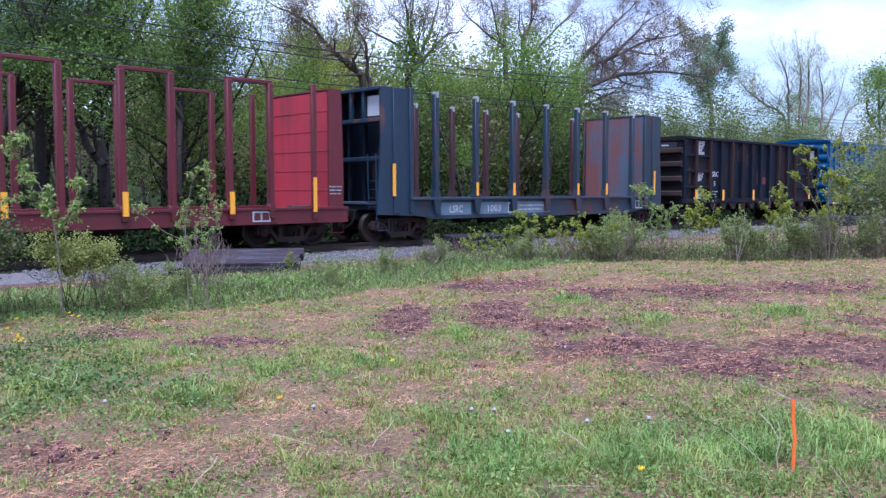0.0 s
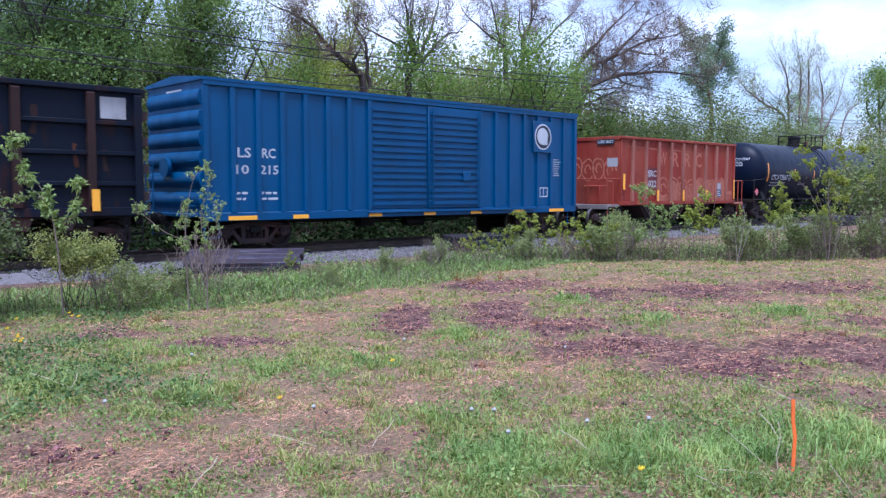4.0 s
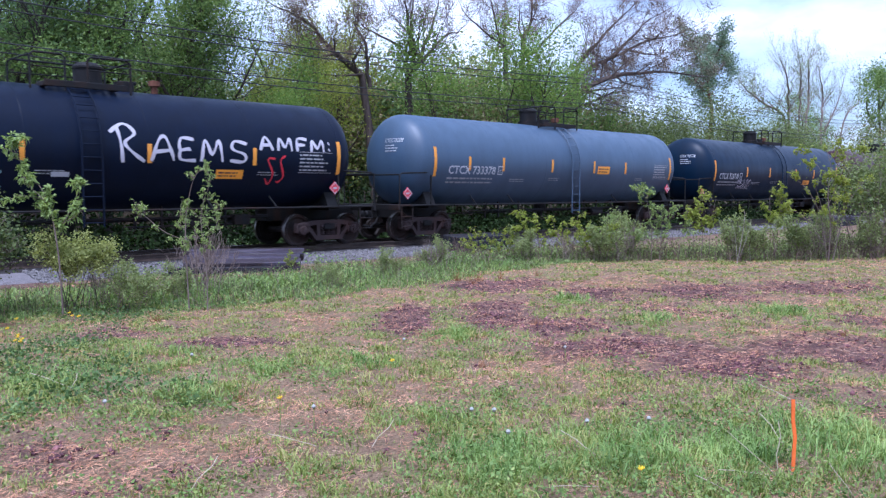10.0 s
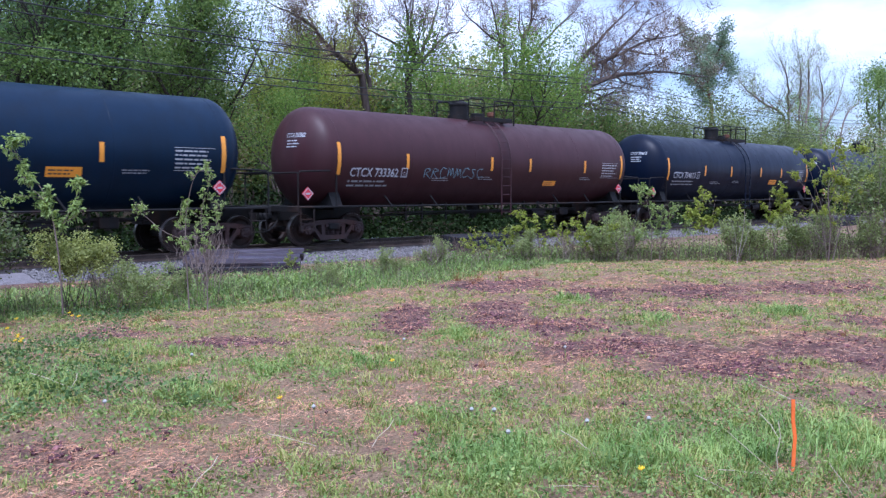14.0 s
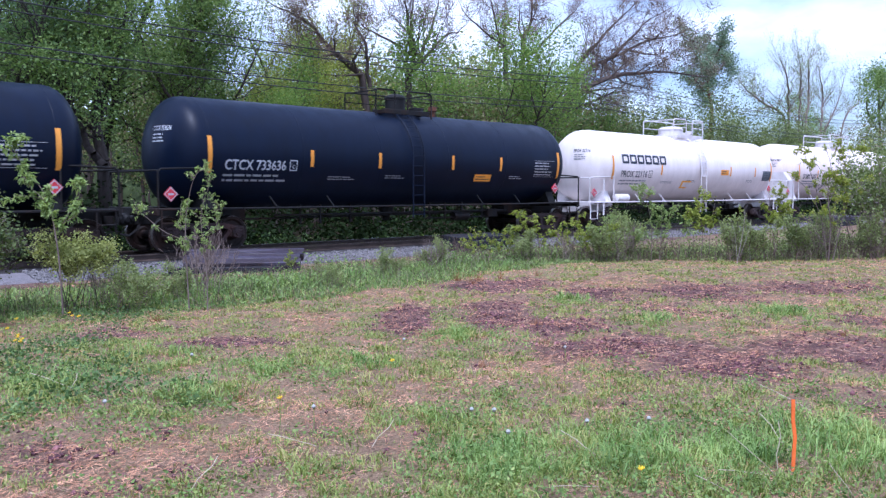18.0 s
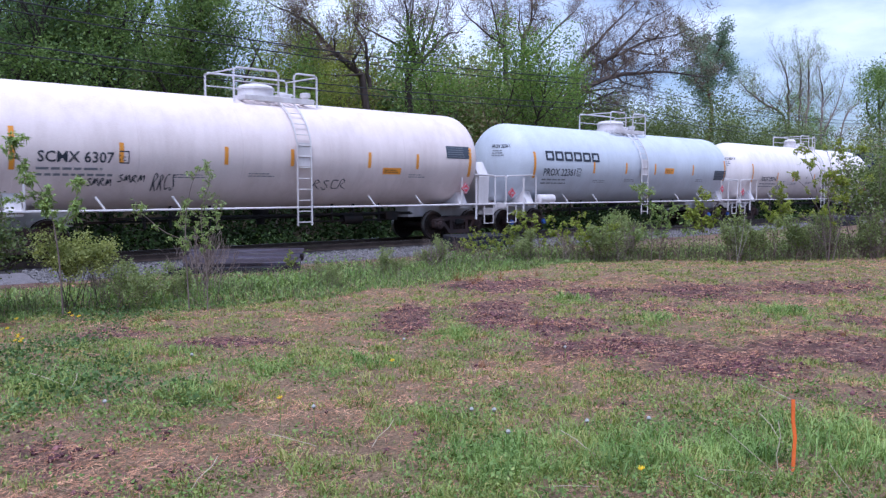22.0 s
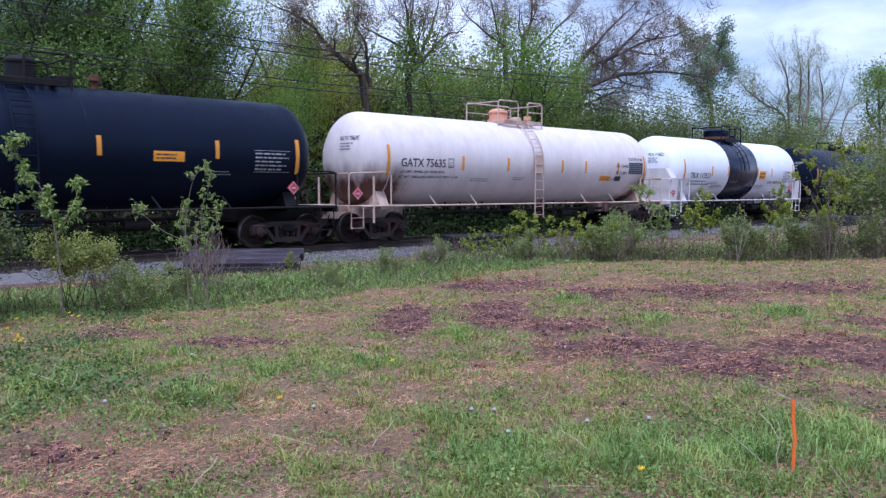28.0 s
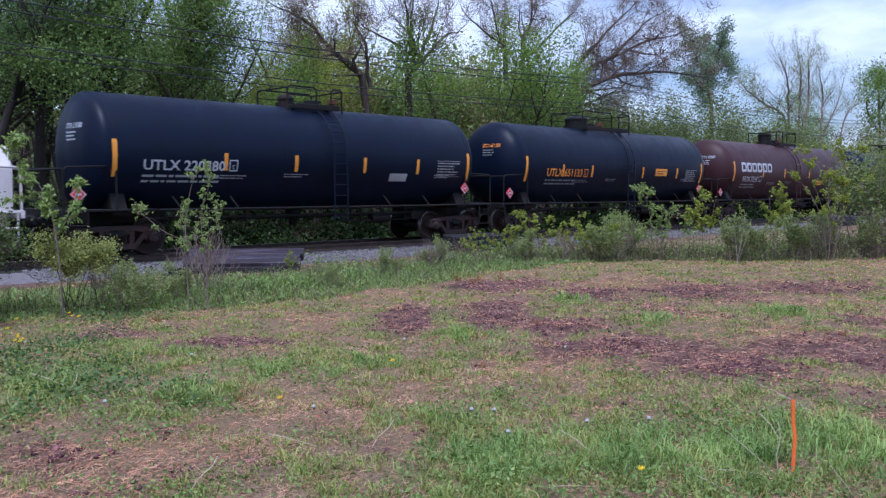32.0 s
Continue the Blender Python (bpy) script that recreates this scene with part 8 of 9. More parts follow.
def wands(name, label, x, y, limbs, seed, leaf, many=5.0, reach=(0.08, 0.25), sprays=1, count=5, length=0.10, wide=0.2, bare=0.45, bark="twig", opts=None):
    """A sapling or open shrub: each stem is a bent line (across and up), with side twigs and compound leaves from some height on."""
    rng, nrg = random.Random(seed), np.random.default_rng(seed)
    o = dict(kids=(0, 3, 0), bend=(3, 3, 2), bare=0.2, wild=0.16, rise=0.10, fork=(25, 60), short=(0.4, 0.8), leaf_from=1)
    o.update(opts or {})
    top = tagged(new(name), label, name, SH)
    top.location = (x, y, float(ground_at(x, y)))
    tips, high = [], max(z for _, line in limbs for _, z in line)
    for r0, line in limbs:
        segs, dy = [], rng.gauss(0, 0.05) if line[0][1] > 0.1 else rng.gauss(0, 0.12) * (len(limbs) > 3)
        pts = []
        for i, (a, z) in enumerate(line):
            pts.append(Vector((a * ACROSS[0] + dy * AHEAD[0], a * ACROSS[1] + dy * AHEAD[1], z - 0.06 * (i == 0 and z < 0.1))))
            dy += rng.gauss(0, 0.05)
        fine = []
        for i in range(len(pts) - 1):
            p0, p1, p2, p3 = pts[max(i - 1, 0)], pts[i], pts[i + 1], pts[min(i + 2, len(pts) - 1)]
            for k in range(3):
                t = k / 3
                fine.append(0.5 * (2 * p1 + (p2 - p0) * t + (2 * p0 - 5 * p1 + 4 * p2 - p3) * t * t + (3 * p1 - p0 - 3 * p2 + p3) * t ** 3))
        fine.append(pts[-1])
        n = len(fine) - 1
        for i in range(n):
            segs.append((tuple(fine[i]), tuple(fine[i + 1]), r0 * (1 - 0.75 * i / n), r0 * (1 - 0.75 * (i + 1) / n)))
        long = sum((fine[i + 1] - fine[i]).length for i in range(n))
        for j in range(int(many * long * 3)):
            t = rng.random()
            i = min(n - 1, int(t * n))
            if fine[i].z < bare * high * rng.uniform(0.8, 1.1):
                continue
            d = (fine[i + 1] - fine[i]).normalized()
            side = d.cross(Vector((rng.gauss(0, 1), rng.gauss(0, 1), rng.gauss(0, 1)))).normalized()
            dd = (d * 0.6 + side * 0.9 + Vector((0, 0, 0.2))).normalized()
            branch(rng, segs, tips, fine[i].copy(), dd, rng.uniform(*reach), max(0.0022, r0 * 0.35), 1, o)
        tips.append(tuple(fine[-1]))
        v, f = tubes(segs)
        part("stem", tri_mesh("stem", v, f, M[bark], True), None, top)
    if count:
        v, f = leaflets(nrg, tips, sprays, count, length, wide)
        part("foliage", tri_mesh("foliage", v, f, M[leaf]), None, top)
    return top


wands("sapling", "thin sapling with broad fresh green compound leaves", 4.12, 11.66, [(0.016, [(0.0, 0.0), (0.0, 0.7), (-0.05, 1.16), (-0.15, 1.46), (-0.28, 1.65), (-0.48, 1.81)]), (0.010, [(-0.05, 1.16), (0.08, 1.43), (0.17, 1.65), (0.21, 1.86)]), (0.009, [(-0.14, 1.45), (-0.31, 1.73), (-0.52, 2.0), (-0.61, 2.29), (-0.58, 2.39)]), (0.008, [(-0.05, 1.24), (0.17, 1.35), (0.32, 1.46)]), (0.008, [(-0.21, 1.58), (-0.44, 1.62), (-0.67, 1.65)]), (0.007, [(0.17, 1.65), (0.28, 1.77), (0.32, 1.86)])],
      501, "leaf_pale", 3.4, (0.06, 0.18), 1, 5, 0.090, 0.17, 0.52)
wands("sapling", "leggy sapling with small light green leaves and bare twigs", 5.66, 11.14, [(0.014, [(0.0, 0.0), (-0.02, 0.55), (-0.02, 0.87), (-0.03, 1.28), (0.02, 1.6), (0.11, 1.88), (0.19, 2.01)]), (0.011, [(0.24, 0.0), (0.23, 0.63), (0.19, 1.04), (0.18, 1.44), (0.28, 1.76), (0.32, 1.94)]), (0.008, [(-0.02, 0.99), (-0.31, 1.12), (-0.54, 1.32), (-0.67, 1.44), (-0.71, 1.6)]), (0.006, [(0.23, 0.87), (0.38, 1.16), (0.46, 1.4), (0.49, 1.5)]), (0.006, [(-0.02, 1.2), (-0.15, 1.32), (-0.13, 1.6)]), (0.006, [(0.19, 1.04), (0.10, 1.16), (0.28, 1.2)])],
      502, "leaf_pale", 3.6, (0.05, 0.20), 1, 3, 0.045, 0.26, 0.45)
grow("shrub", "rounded shrub with small pale olive leaves on thin stems", "shrub", 4.28, 12.0, 1.22, 0.011, 202, "bark", "leaf_mound", 6, (0.02, 0.05), 0.06, stems=9, clump=0.14, category="shrub", group=SH, opts=dict(kids=(9, 4), bare=0.68, fork=(30, 75), short=(0.24, 0.44), rise=0.05))
s1 = grow("shrub", "dense dark green shrub on thin stems", "shrub", 3.2, 12.3, 1.55, 0.012, 204, "twig", "leaf_olive_dull", 3, (0.03, 0.07), 0.10, stems=7, category="shrub", clump=0.20, group=SH, opts=dict(bare=0.3))
twiggy = grow("shrub", "leafless tangle of thin purple-grey stems", "shrub", 6.2, 12.0, 1.0, 0.006, 209, "twig", "weed", 0, (0.02, 0.04), 0.1, stems=12, category="shrub", clump=0.16, group=SH, opts=dict(kids=(5, 2), fork=(12, 35), rise=0.2))
FULL = dict(many=4.2, reach=(0.10, 0.30), sprays=1, count=4, wide=0.30, bare=0.28)
w1 = wands("shrub", "loose shrub of upright wands with yellow-green leaves", 16.32, 12.98, [(0.012, [(-0.56, 0.0), (-0.74, 0.58), (-0.93, 1.25)]), (0.010, [(-0.35, 0.0), (-0.46, 0.58), (-0.6, 1.03)]), (0.010, [(0.0, 0.0), (0.0, 0.58), (-0.1, 1.11)]), (0.011, [(0.35, 0.0), (0.42, 0.58), (0.52, 1.25)]), (0.009, [(0.63, 0.0), (0.77, 0.51), (1.0, 0.9)]), (0.008, [(0.21, 0.0), (0.21, 0.45), (0.27, 0.93)])],
           503, "leaf_yellow", length=0.075, **FULL)
w2 = wands("shrub", "upright young shrub with bright green leaves", 18.01, 11.33, [(0.013, [(-0.07, 0.0), (-0.07, 0.83), (-0.21, 1.53), (-0.38, 1.75)]), (0.010, [(0.14, 0.0), (0.18, 0.83), (0.15, 1.33)]), (0.009, [(0.35, 0.0), (0.38, 0.83), (0.43, 1.28)]), (0.009, [(-0.32, 0.0), (-0.42, 0.42), (-0.46, 0.72)]), (0.009, [(0.63, 0.0), (0.71, 0.56), (0.88, 0.86)])],
           504, "leaf_pale", length=0.070, **dict(FULL, many=5.0))
w3 = wands("shrub", "slim sapling clump with fresh green leaves", 19.07, 10.55, [(0.012, [(-0.07, 0.0), (0.0, 0.67), (-0.1, 1.16), (0.04, 1.56)]), (0.011, [(0.14, 0.0), (0.18, 0.81), (0.32, 1.56)]), (0.008, [(-0.21, 0.0), (-0.27, 0.74), (-0.32, 1.21)])],
           505, "leaf_yellow", length=0.075, **dict(FULL, many=6.0, bare=0.40))
wands("sapling", "dead whitish sapling with a few last leaves", 18.34, 9.31, [(0.012, [(0.0, 0.0), (0.09, 0.59), (0.14, 1.11), (0.12, 1.29)]), (0.009, [(0.03, 0.04), (-0.04, 0.65), (-0.2, 1.09)]), (0.008, [(0.04, 0.13), (0.2, 0.59), (0.33, 1.05)])],
      506, "leaf_yellow", 0.9, (0.06, 0.16), 1, 3, 0.06, 0.25, 0.75, "twig_pale")
big = wands("shrub", "tall open shrub with small yellow-green leaves", 20.01, 7.96, [(0.018, [(0.0, 0.0), (0.03, 0.82), (-0.03, 1.61), (0.03, 2.14), (-0.13, 2.69)]), (0.013, [(0.07, 0.0), (-0.13, 1.08), (-0.53, 1.74), (-0.82, 1.94)]), (0.010, [(-0.03, 1.08), (-0.4, 2.14), (-0.56, 2.6)]), (0.011, [(0.0, 1.21), (0.4, 2.14), (0.56, 2.69)]), (0.013, [(0.2, 0.0), (0.53, 1.35), (1.12, 2.03)]), (0.009, [(-0.13, 0.55), (-0.66, 1.11), (-1.03, 1.21)]), (0.008, [(0.03, 1.74), (-0.26, 2.27), (-0.62, 2.31)]), (0.010, [(0.13, 0.82), (0.29, 1.74), (0.95, 2.82)]), (0.009, [(-0.03, 1.48), (0.2, 2.27), (0.26, 2.86)])],
            507, "leaf_yellow", 2.3, (0.10, 0.30), 1, 4, 0.075, 0.28, 0.34)
b2 = grow("shrub", "twiggy grey-green shrub half in leaf", "shrub", 18.9, 13.0, 1.0, 0.010, 206, "twig", "leaf_sage", 2, (0.03, 0.07), 0.06, stems=7, category="shrub", clump=0.38, group=SH, opts=dict(kids=(6, 4, 2), fork=(12, 45), rise=0.16, bare=0.25))
edge = grow("shrub", "dense green shrub at the end of the thicket", "shrub", 23.0, 8.2, 2.8, 0.022, 208, "twig", "leaf_olive", 2, (0.05, 0.10), 0.16, stems=7, category="shrub", clump=0.5, group=SH, opts=dict(kids=(8, 5, 2), bare=0.2, short=(0.35, 0.55)))
for thing, x, y, turn, size in ((w1, 14.9, 13.9, 200, 0.72), (w1, 17.2, 12.6, 140, 0.78), (w2, 17.0, 12.1, 170, 0.62), (w3, 21.6, 9.9, 200, 1.05), (b2, 16.8, 12.2, 90, 0.8), (b2, 18.2, 12.0, 200, 0.85), (b2, 19.6, 10.2, 20, 0.9), (b2, 19.2, 9.4, 120, 0.85), (b2, 15.6, 13.2, 250, 0.7),
                                (b2, 20.4, 9.0, 60, 0.95), (b2, 21.4, 8.6, 160, 1.0), (b2, 22.0, 7.8, 10, 0.95), (edge, 22.6, 6.7, 220, 0.8), (b2, 23.0, 7.2, 75, 1.0), (s1, 2.75, 11.5, 100, 0.9), (s1, 2.5, 12.4, 20, 1.1), (b2, 4.9, 11.7, 40, 0.62), (b2, 5.3, 12.1, 130, 0.5), (b2, 6.0, 11.9, 250, 0.45), (b2, 8.6, 11.6, 300, 0.4), (w3, 10.05, 15.2, 30, 0.32), (b2, 10.8, 12.9, 10, 0.5), (b2, 12.6, 13.2, 210, 0.6),
                                (twiggy, 6.6, 12.6, 80, 1.0), (twiggy, 4.9, 12.2, 150, 0.7), (twiggy, 12.2, 13.0, 240, 0.7), (twiggy, 20.8, 8.4, 45, 1.1), (twiggy, 22.0, 7.4, 145, 1.2), (twiggy, 17.4, 11.8, 15, 0.9), (twiggy, 16.2, 12.6, 75, 0.8)):
    again(thing, x, y, turn, size)


# ---------------------------------------------------------------- grass
def blades(rng, x, y, tall, wide, lean, name, label, mat, category="grass"):
    n = len(x)
    z = ground_at(x, y) - 0.01
    h = tall * rng.uniform(0.55, 1.25, n)
    a = rng.uniform(0, 2 * np.pi, n)
    c, s = np.cos(a), np.sin(a)
    w = wide * rng.uniform(0.7, 1.3, n)
    b = rng.uniform(0, 2 * np.pi, n)
    lx, ly = np.cos(b) * h * lean * rng.uniform(0.2, 1.2, n), np.sin(b) * h * lean * rng.uniform(0.2, 1.2, n)
    pts = np.stack([
        np.stack([x - c * w, y - s * w, z], 1), np.stack([x + c * w, y + s * w, z], 1),
        np.stack([x + lx * 0.35 - c * w * 0.8, y + ly * 0.35 - s * w * 0.8, z + h * 0.6], 1), np.stack([x + lx * 0.35 + c * w * 0.8, y + ly * 0.35 + s * w * 0.8, z + h * 0.6], 1),
        np.stack([x + lx, y + ly, z + h * (1 - 0.3 * lean)], 1)], 1).reshape(-1, 3)
    f = np.array([(0, 1, 3), (0, 3, 2), (2, 3, 4)])
    f = (f[None] + 5 * np.arange(n)[:, None, None]).reshape(-1, 3)
    tagged(new(name, tri_mesh(name, pts, f, mat)), label, category, kind="stuff")


def field_points(rng, count, reach=1.0):
    """Places in the field, thinning out away from its near corner."""
    d = 2.2 + 26 * rng.random(count) ** 1.25 * reach
    a = rng.uniform(radians(6), radians(84), count)
    x, y = d * np.cos(a), d * np.sin(a)
    k = y < 17.3
    return x[k], y[k]


LUSH = [(1.46, 5.1, 1.24, 0.69), (0.39, 4.9, 0.56, 0.64), (2.43, 5.33, 0.57, 0.76), (-2.03, 6.53, 0.4, 0.48), (-0.97, 7.7, 0.73, 0.57, 0.6), (-1.7, 7.47, 0.55, 0.53, 0.6), (-2.91, 8.01, 0.59, 0.63), (-3.19, 6.84, 0.55, 0.94), (4.6, 11.0, 0.44, 0.57), (2.48, 10.28, 0.42, 0.41), (0.23, 9.2, 0.37, 0.51), (1.94, 12.64, 0.34, 0.62), (-0.02, 5.77, 0.47, 0.29)]
# dry swathes of mown stalks
SWATHE = [(-0.91, 5.96, 0.6, 0.37), (-0.37, 6.45, 0.52, 0.33), (0.12, 6.88, 0.51, 0.29), (0.78, 7.31, 0.44, 0.28), (-2.0, 4.82, 0.58, 0.35), (-2.22, 4.45, 0.27, 0.26), (-1.35, 5.14, 0.48, 0.29), (3.1, 10.59, 0.43, 0.53), (3.23, 15.11, 0.92, 0.83), (3.81, 9.11, 0.49, 0.36), (1.17, 7.92, 0.48, 0.38), (-1.34, 13.77, 0.74, 0.6), (4.93, 12.21, 0.82, 0.45), (-1.68, 11.07, 0.45, 0.45)]
# leafy weeds at the shaded edge
LEAFY = [(-3.2, 7.6, 0.5, 0.6, 0.8), (-3.98, 8.07, 0.6, 1.68), (-2.84, 6.55, 0.48, 0.68), (-3.0, 5.89, 0.28, 0.53), (-4.49, 11.33, 0.91, 1.06), (-1.94, 6.27, 0.3, 0.31)]


def lush_at(x, y):
    s = field_of(LUSH, x, y)
    return np.clip(s + 0.5 * (wander(x, y, 0.9, 3) - 0.5), 0, 1)


def tufts(rng, x, y, many, reach):
    """Several blades round each of the given places."""
    x, y = np.repeat(x, many), np.repeat(y, many)
    return x + rng.normal(0, reach, len(x)), y + rng.normal(0, reach, len(x))


def litter(rng, x, y, long, wide, name, label, mat):
    """Cut dead stalks lying about at all angles."""
    n = len(x)
    z = ground_at(x, y) + rng.uniform(0.002, 0.022, n)
    a = rng.uniform(0, 2 * np.pi, n)
    h = long * rng.uniform(0.4, 1.4, n)
    dx, dy, dz = np.cos(a) * h, np.sin(a) * h, rng.normal(0, 0.16, n) * h
    ox, oy = -np.sin(a) * wide * rng.uniform(0.6, 1.4, n), np.cos(a) * wide * rng.uniform(0.6, 1.4, n)
    oz = np.abs(wide) * 0.5
    p, q = np.stack([x - dx / 2, y - dy / 2, z - dz / 2], 1), np.stack([x + dx / 2, y + dy / 2, z + dz / 2 + 0.004], 1)
    o = np.stack([ox, oy, oz * np.ones(n)], 1)
    pts = np.stack([p - o, p + o, q + o * 0.7, q - o * 0.7], 1).reshape(-1, 3)
    tagged(new(name, tri_mesh(name, pts, np.arange(4 * n).reshape(-1, 4), mat)), label, "dead grass", kind="stuff")


def build_grass():
    rng = np.random.default_rng(12)
    # short grass in uneven tufts
    x, y = field_points(rng, 62000)
    tuft = wander(x, y, 0.30, 3)
    s, sw = soil_at(x, y), field_of(SWATHE, x, y)
    k = (rng.random(len(x)) > 1.45 * s + 0.55 * sw - 0.05) & (rng.random(len(x)) < np.clip(3.4 * (tuft - 0.33), 0.12, 1))
    x, y = x[k], y[k]
    high = 0.030 + 0.10 * np.clip(wander(x, y, 0.30, 3) - 0.35, 0, 1) + 0.05 * lush_at(x, y)
    high = np.repeat(high * rng.uniform(0.5, 1.5, len(x)), 7)
    x, y = tufts(rng, x, y, 7, 0.030)
    d = np.hypot(x, y)
    blades(rng, x, y, high, 0.0018 + 0.00030 * d, 1.1, "field_grass", "short patchy field grass with weeds", M["grass"])
    # taller tufts
    x, y = field_points(rng, 36000, 0.6)
    k = rng.random(len(x)) < 1.3 * (lush_at(x, y) - 0.14) * np.clip(3.0 * (wander(x, y, 0.35, 3) - 0.25), 0.15, 1) * (1 - 0.75 * field_of(LEAFY, x, y))
    x, y = x[k], y[k]
    high = np.repeat((0.04 + 0.12 * lush_at(x, y)) * rng.uniform(0.45, 1.4, len(x)), 9)
    x, y = tufts(rng, x, y, 9, 0.035)
    blades(rng, x, y, high, 0.0018 + 0.00028 * np.hypot(x, y), 1.05, "lush_grass", "lush tufts of taller green grass", M["grass_lush"])
    # broad low leaves of clover and dandelion between the grass
    x, y = field_points(rng, 80000, 0.7)
    lu = lush_at(x, y)
    k = (soil_at(x, y) < 0.5) & (rng.random(len(x)) < np.clip(3.2 * (wander(x, y, 0.45, 3) - 0.42), 0, 1) + 0.06 * lu + 0.6 * field_of(LEAFY, x, y) - 0.6 * field_of(SWATHE, x, y))
    x, y, lu = x[k], y[k], lu[k]
    z = ground_at(x, y) + 0.012 + (0.035 + 0.09 * lu) * rng.random(len(x))
    pts, f = leaf_cards(rng, np.stack([x, y, z], 1), 3, (0.012, 0.034), 0.03)
    tagged(new("low_weeds", tri_mesh("low_weeds", pts, f, M["clover"])), "low broad-leaved weeds in the grass", "weeds", kind="stuff")
    # dead stalks, thick in the dry swathes, thin elsewhere
    x, y = field_points(rng, 360000)
    s, sw = soil_at(x, y), field_of(SWATHE, x, y)
    k = rng.random(len(x)) < np.clip(2.8 * (wander(x, y, 0.38, 3) - 0.40), 0.20, 0.8) + 0.75 * sw + 0.1 * s - 0.3 * field_of(LEAFY, x, y)
    x, y = x[k], y[k]
    litter(rng, x, y, 0.040, 0.0003 + 0.00016 * np.hypot(x, y), "dead_grass", "mown dead grass lying on the soil", M["thatch"])
    x, y = field_points(rng, 70000)
    k = rng.random(len(x)) < np.clip(3 * (wander(x, y, 0.9, 3) - 0.42), 0.12, 1) + 0.5 * field_of(SWATHE, x, y)
    x, y = x[k], y[k]
    litter(rng, x, y, 0.080, 0.0004 + 0.00013 * np.hypot(x, y), "straw", "loose pale straw scattered in the field", M["straw"])
    # shredded dark matter and clods on the bare soil
    x, y = field_points(rng, 150000)
    k = rng.random(len(x)) < 0.85 * soil_at(x, y) - 0.10
    x, y = x[k], y[k]
    litter(rng, x, y, 0.028, 0.0016 + 0.00034 * np.hypot(x, y), "mulch", "shredded dark brown matter on the bare soil", M["mulch"])
    x, y = field_points(rng, 60000)
    k = rng.random(len(x)) < 1.2 * soil_at(x, y) * np.clip(3 * (wander(x, y, 0.5, 3) - 0.3), 0, 1) - 0.12
    x, y = x[k], y[k]
    n = len(x)
    octa = np.array([(1, 0, 0), (-1, 0, 0), (0, 1, 0), (0, -1, 0), (0, 0, 1), (0, 0, -1)], float)
    v = octa[None] * (0.006 + 0.022 * rng.random((n, 1, 1)) ** 2) * rng.uniform(0.7, 1.3, (n, 6, 1)) + rng.uniform(-0.006, 0.006, (n, 6, 3))
    v = v + np.stack([x, y, ground_at(x, y) + 0.006], 1)[:, None]
    f = np.array([(0, 2, 4), (2, 1, 4), (1, 3, 4), (3, 0, 4), (2, 0, 5), (1, 2, 5), (3, 1, 5), (0, 3, 5)])
    f = f[None] + 6 * np.arange(n)[:, None, None]
    tagged(new("soil_clods", tri_mesh("soil_clods", v.reshape(-1, 3), f.reshape(-1, 3), M["mulch"])), "loose crumbs of dark soil on the bare patches", "soil", kind="stuff")
    # the rest of the field, beside and behind the camera
    x, y = rng.uniform(-16, 26, 60000), rng.uniform(-16, 17, 60000)
    a, d = np.degrees(np.arctan2(y, x)), np.hypot(x, y)
    k = ~((a > 7) & (a < 83) & (d > 2.4)) & (rng.random(len(x)) < np.clip(3.4 * (wander(x, y, 0.5, 3) - 0.33), 0.1, 1)) & (d > 0.5)
    x, y = x[k], y[k]
    high = np.repeat(0.03 + 0.12 * np.clip(wander(x, y, 0.5, 3) - 0.3, 0, 1), 4)
    x, y = tufts(rng, x, y, 4, 0.04)
    blades(rng, x, y, high, 0.004, 1.1, "field_grass", "short patchy grass in the rest of the field", M["grass"])
    x, y = rng.uniform(-16, 26, 90000), rng.uniform(-16, 17, 90000)
    a, d = np.degrees(np.arctan2(y, x)), np.hypot(x, y)
    k = ~((a > 7) & (a < 83) & (d > 2.4)) & (rng.random(len(x)) < 0.7)
    litter(rng, x[k], y[k], 0.06, 0.003, "dead_grass", "mown dead grass in the rest of the field", M["thatch"])
    # taller leafy weeds at the shaded edge of the field
    x, y = field_points(rng, 60000, 0.5)
    k = rng.random(len(x)) < 1.1 * field_of(LEAFY, x, y) - 0.25
    x, y = x[k], y[k]
    z = ground_at(x, y) + 0.02 + 0.20 * wander(x, y, 0.5, 3) * rng.random(len(x))
    pts, f = leaf_cards(rng, np.stack([x, y, z], 1), 3, (0.02, 0.05), 0.035)
    tagged(new("edge_weeds", tri_mesh("edge_weeds", pts, f, M["leaf_edge"])), "leafy green weeds at the edge of the field", "weeds", kind="stuff")
    # tall weeds between the field and the stone bed
    def bank(n, deep):
        x = 1.0 + 40 * rng.random(n) ** 1.3
        edge = np.interp(x, [0, 3.4, 4.6, 6.1, 7.5, 8.8, 10.9, 13.2, 15.6, 16.6, 18, 20, 22, 30], [11.9, 11.8, 11.4, 10.9, 10.3, 10.4, 11.1, 11.7, 12.3, 12.4, 11.3, 8.6, 7.4, 6.0])
        edge = edge + 0.2 + 1.0 * (wander(x, 3.0 + 0 * x, 1.5, 3) - 0.5) - np.clip(4 - x, 0, 3) * 0.4
        y = edge + np.where(x < 14, deep * 1.5, deep) * rng.random(n) ** 1.1
        k = ((y < 15.2) | (x > 14) | (rng.random(n) < 0.6)) & (y < 17.4)
        return x[k], y[k], np.clip((y[k] - edge[k]) / 1.6, 0.12, 1) * np.where((x[k] < 14) & (y[k] > 13.6), 0.32, 1)
    x, y, t = bank(36000, 3.6)
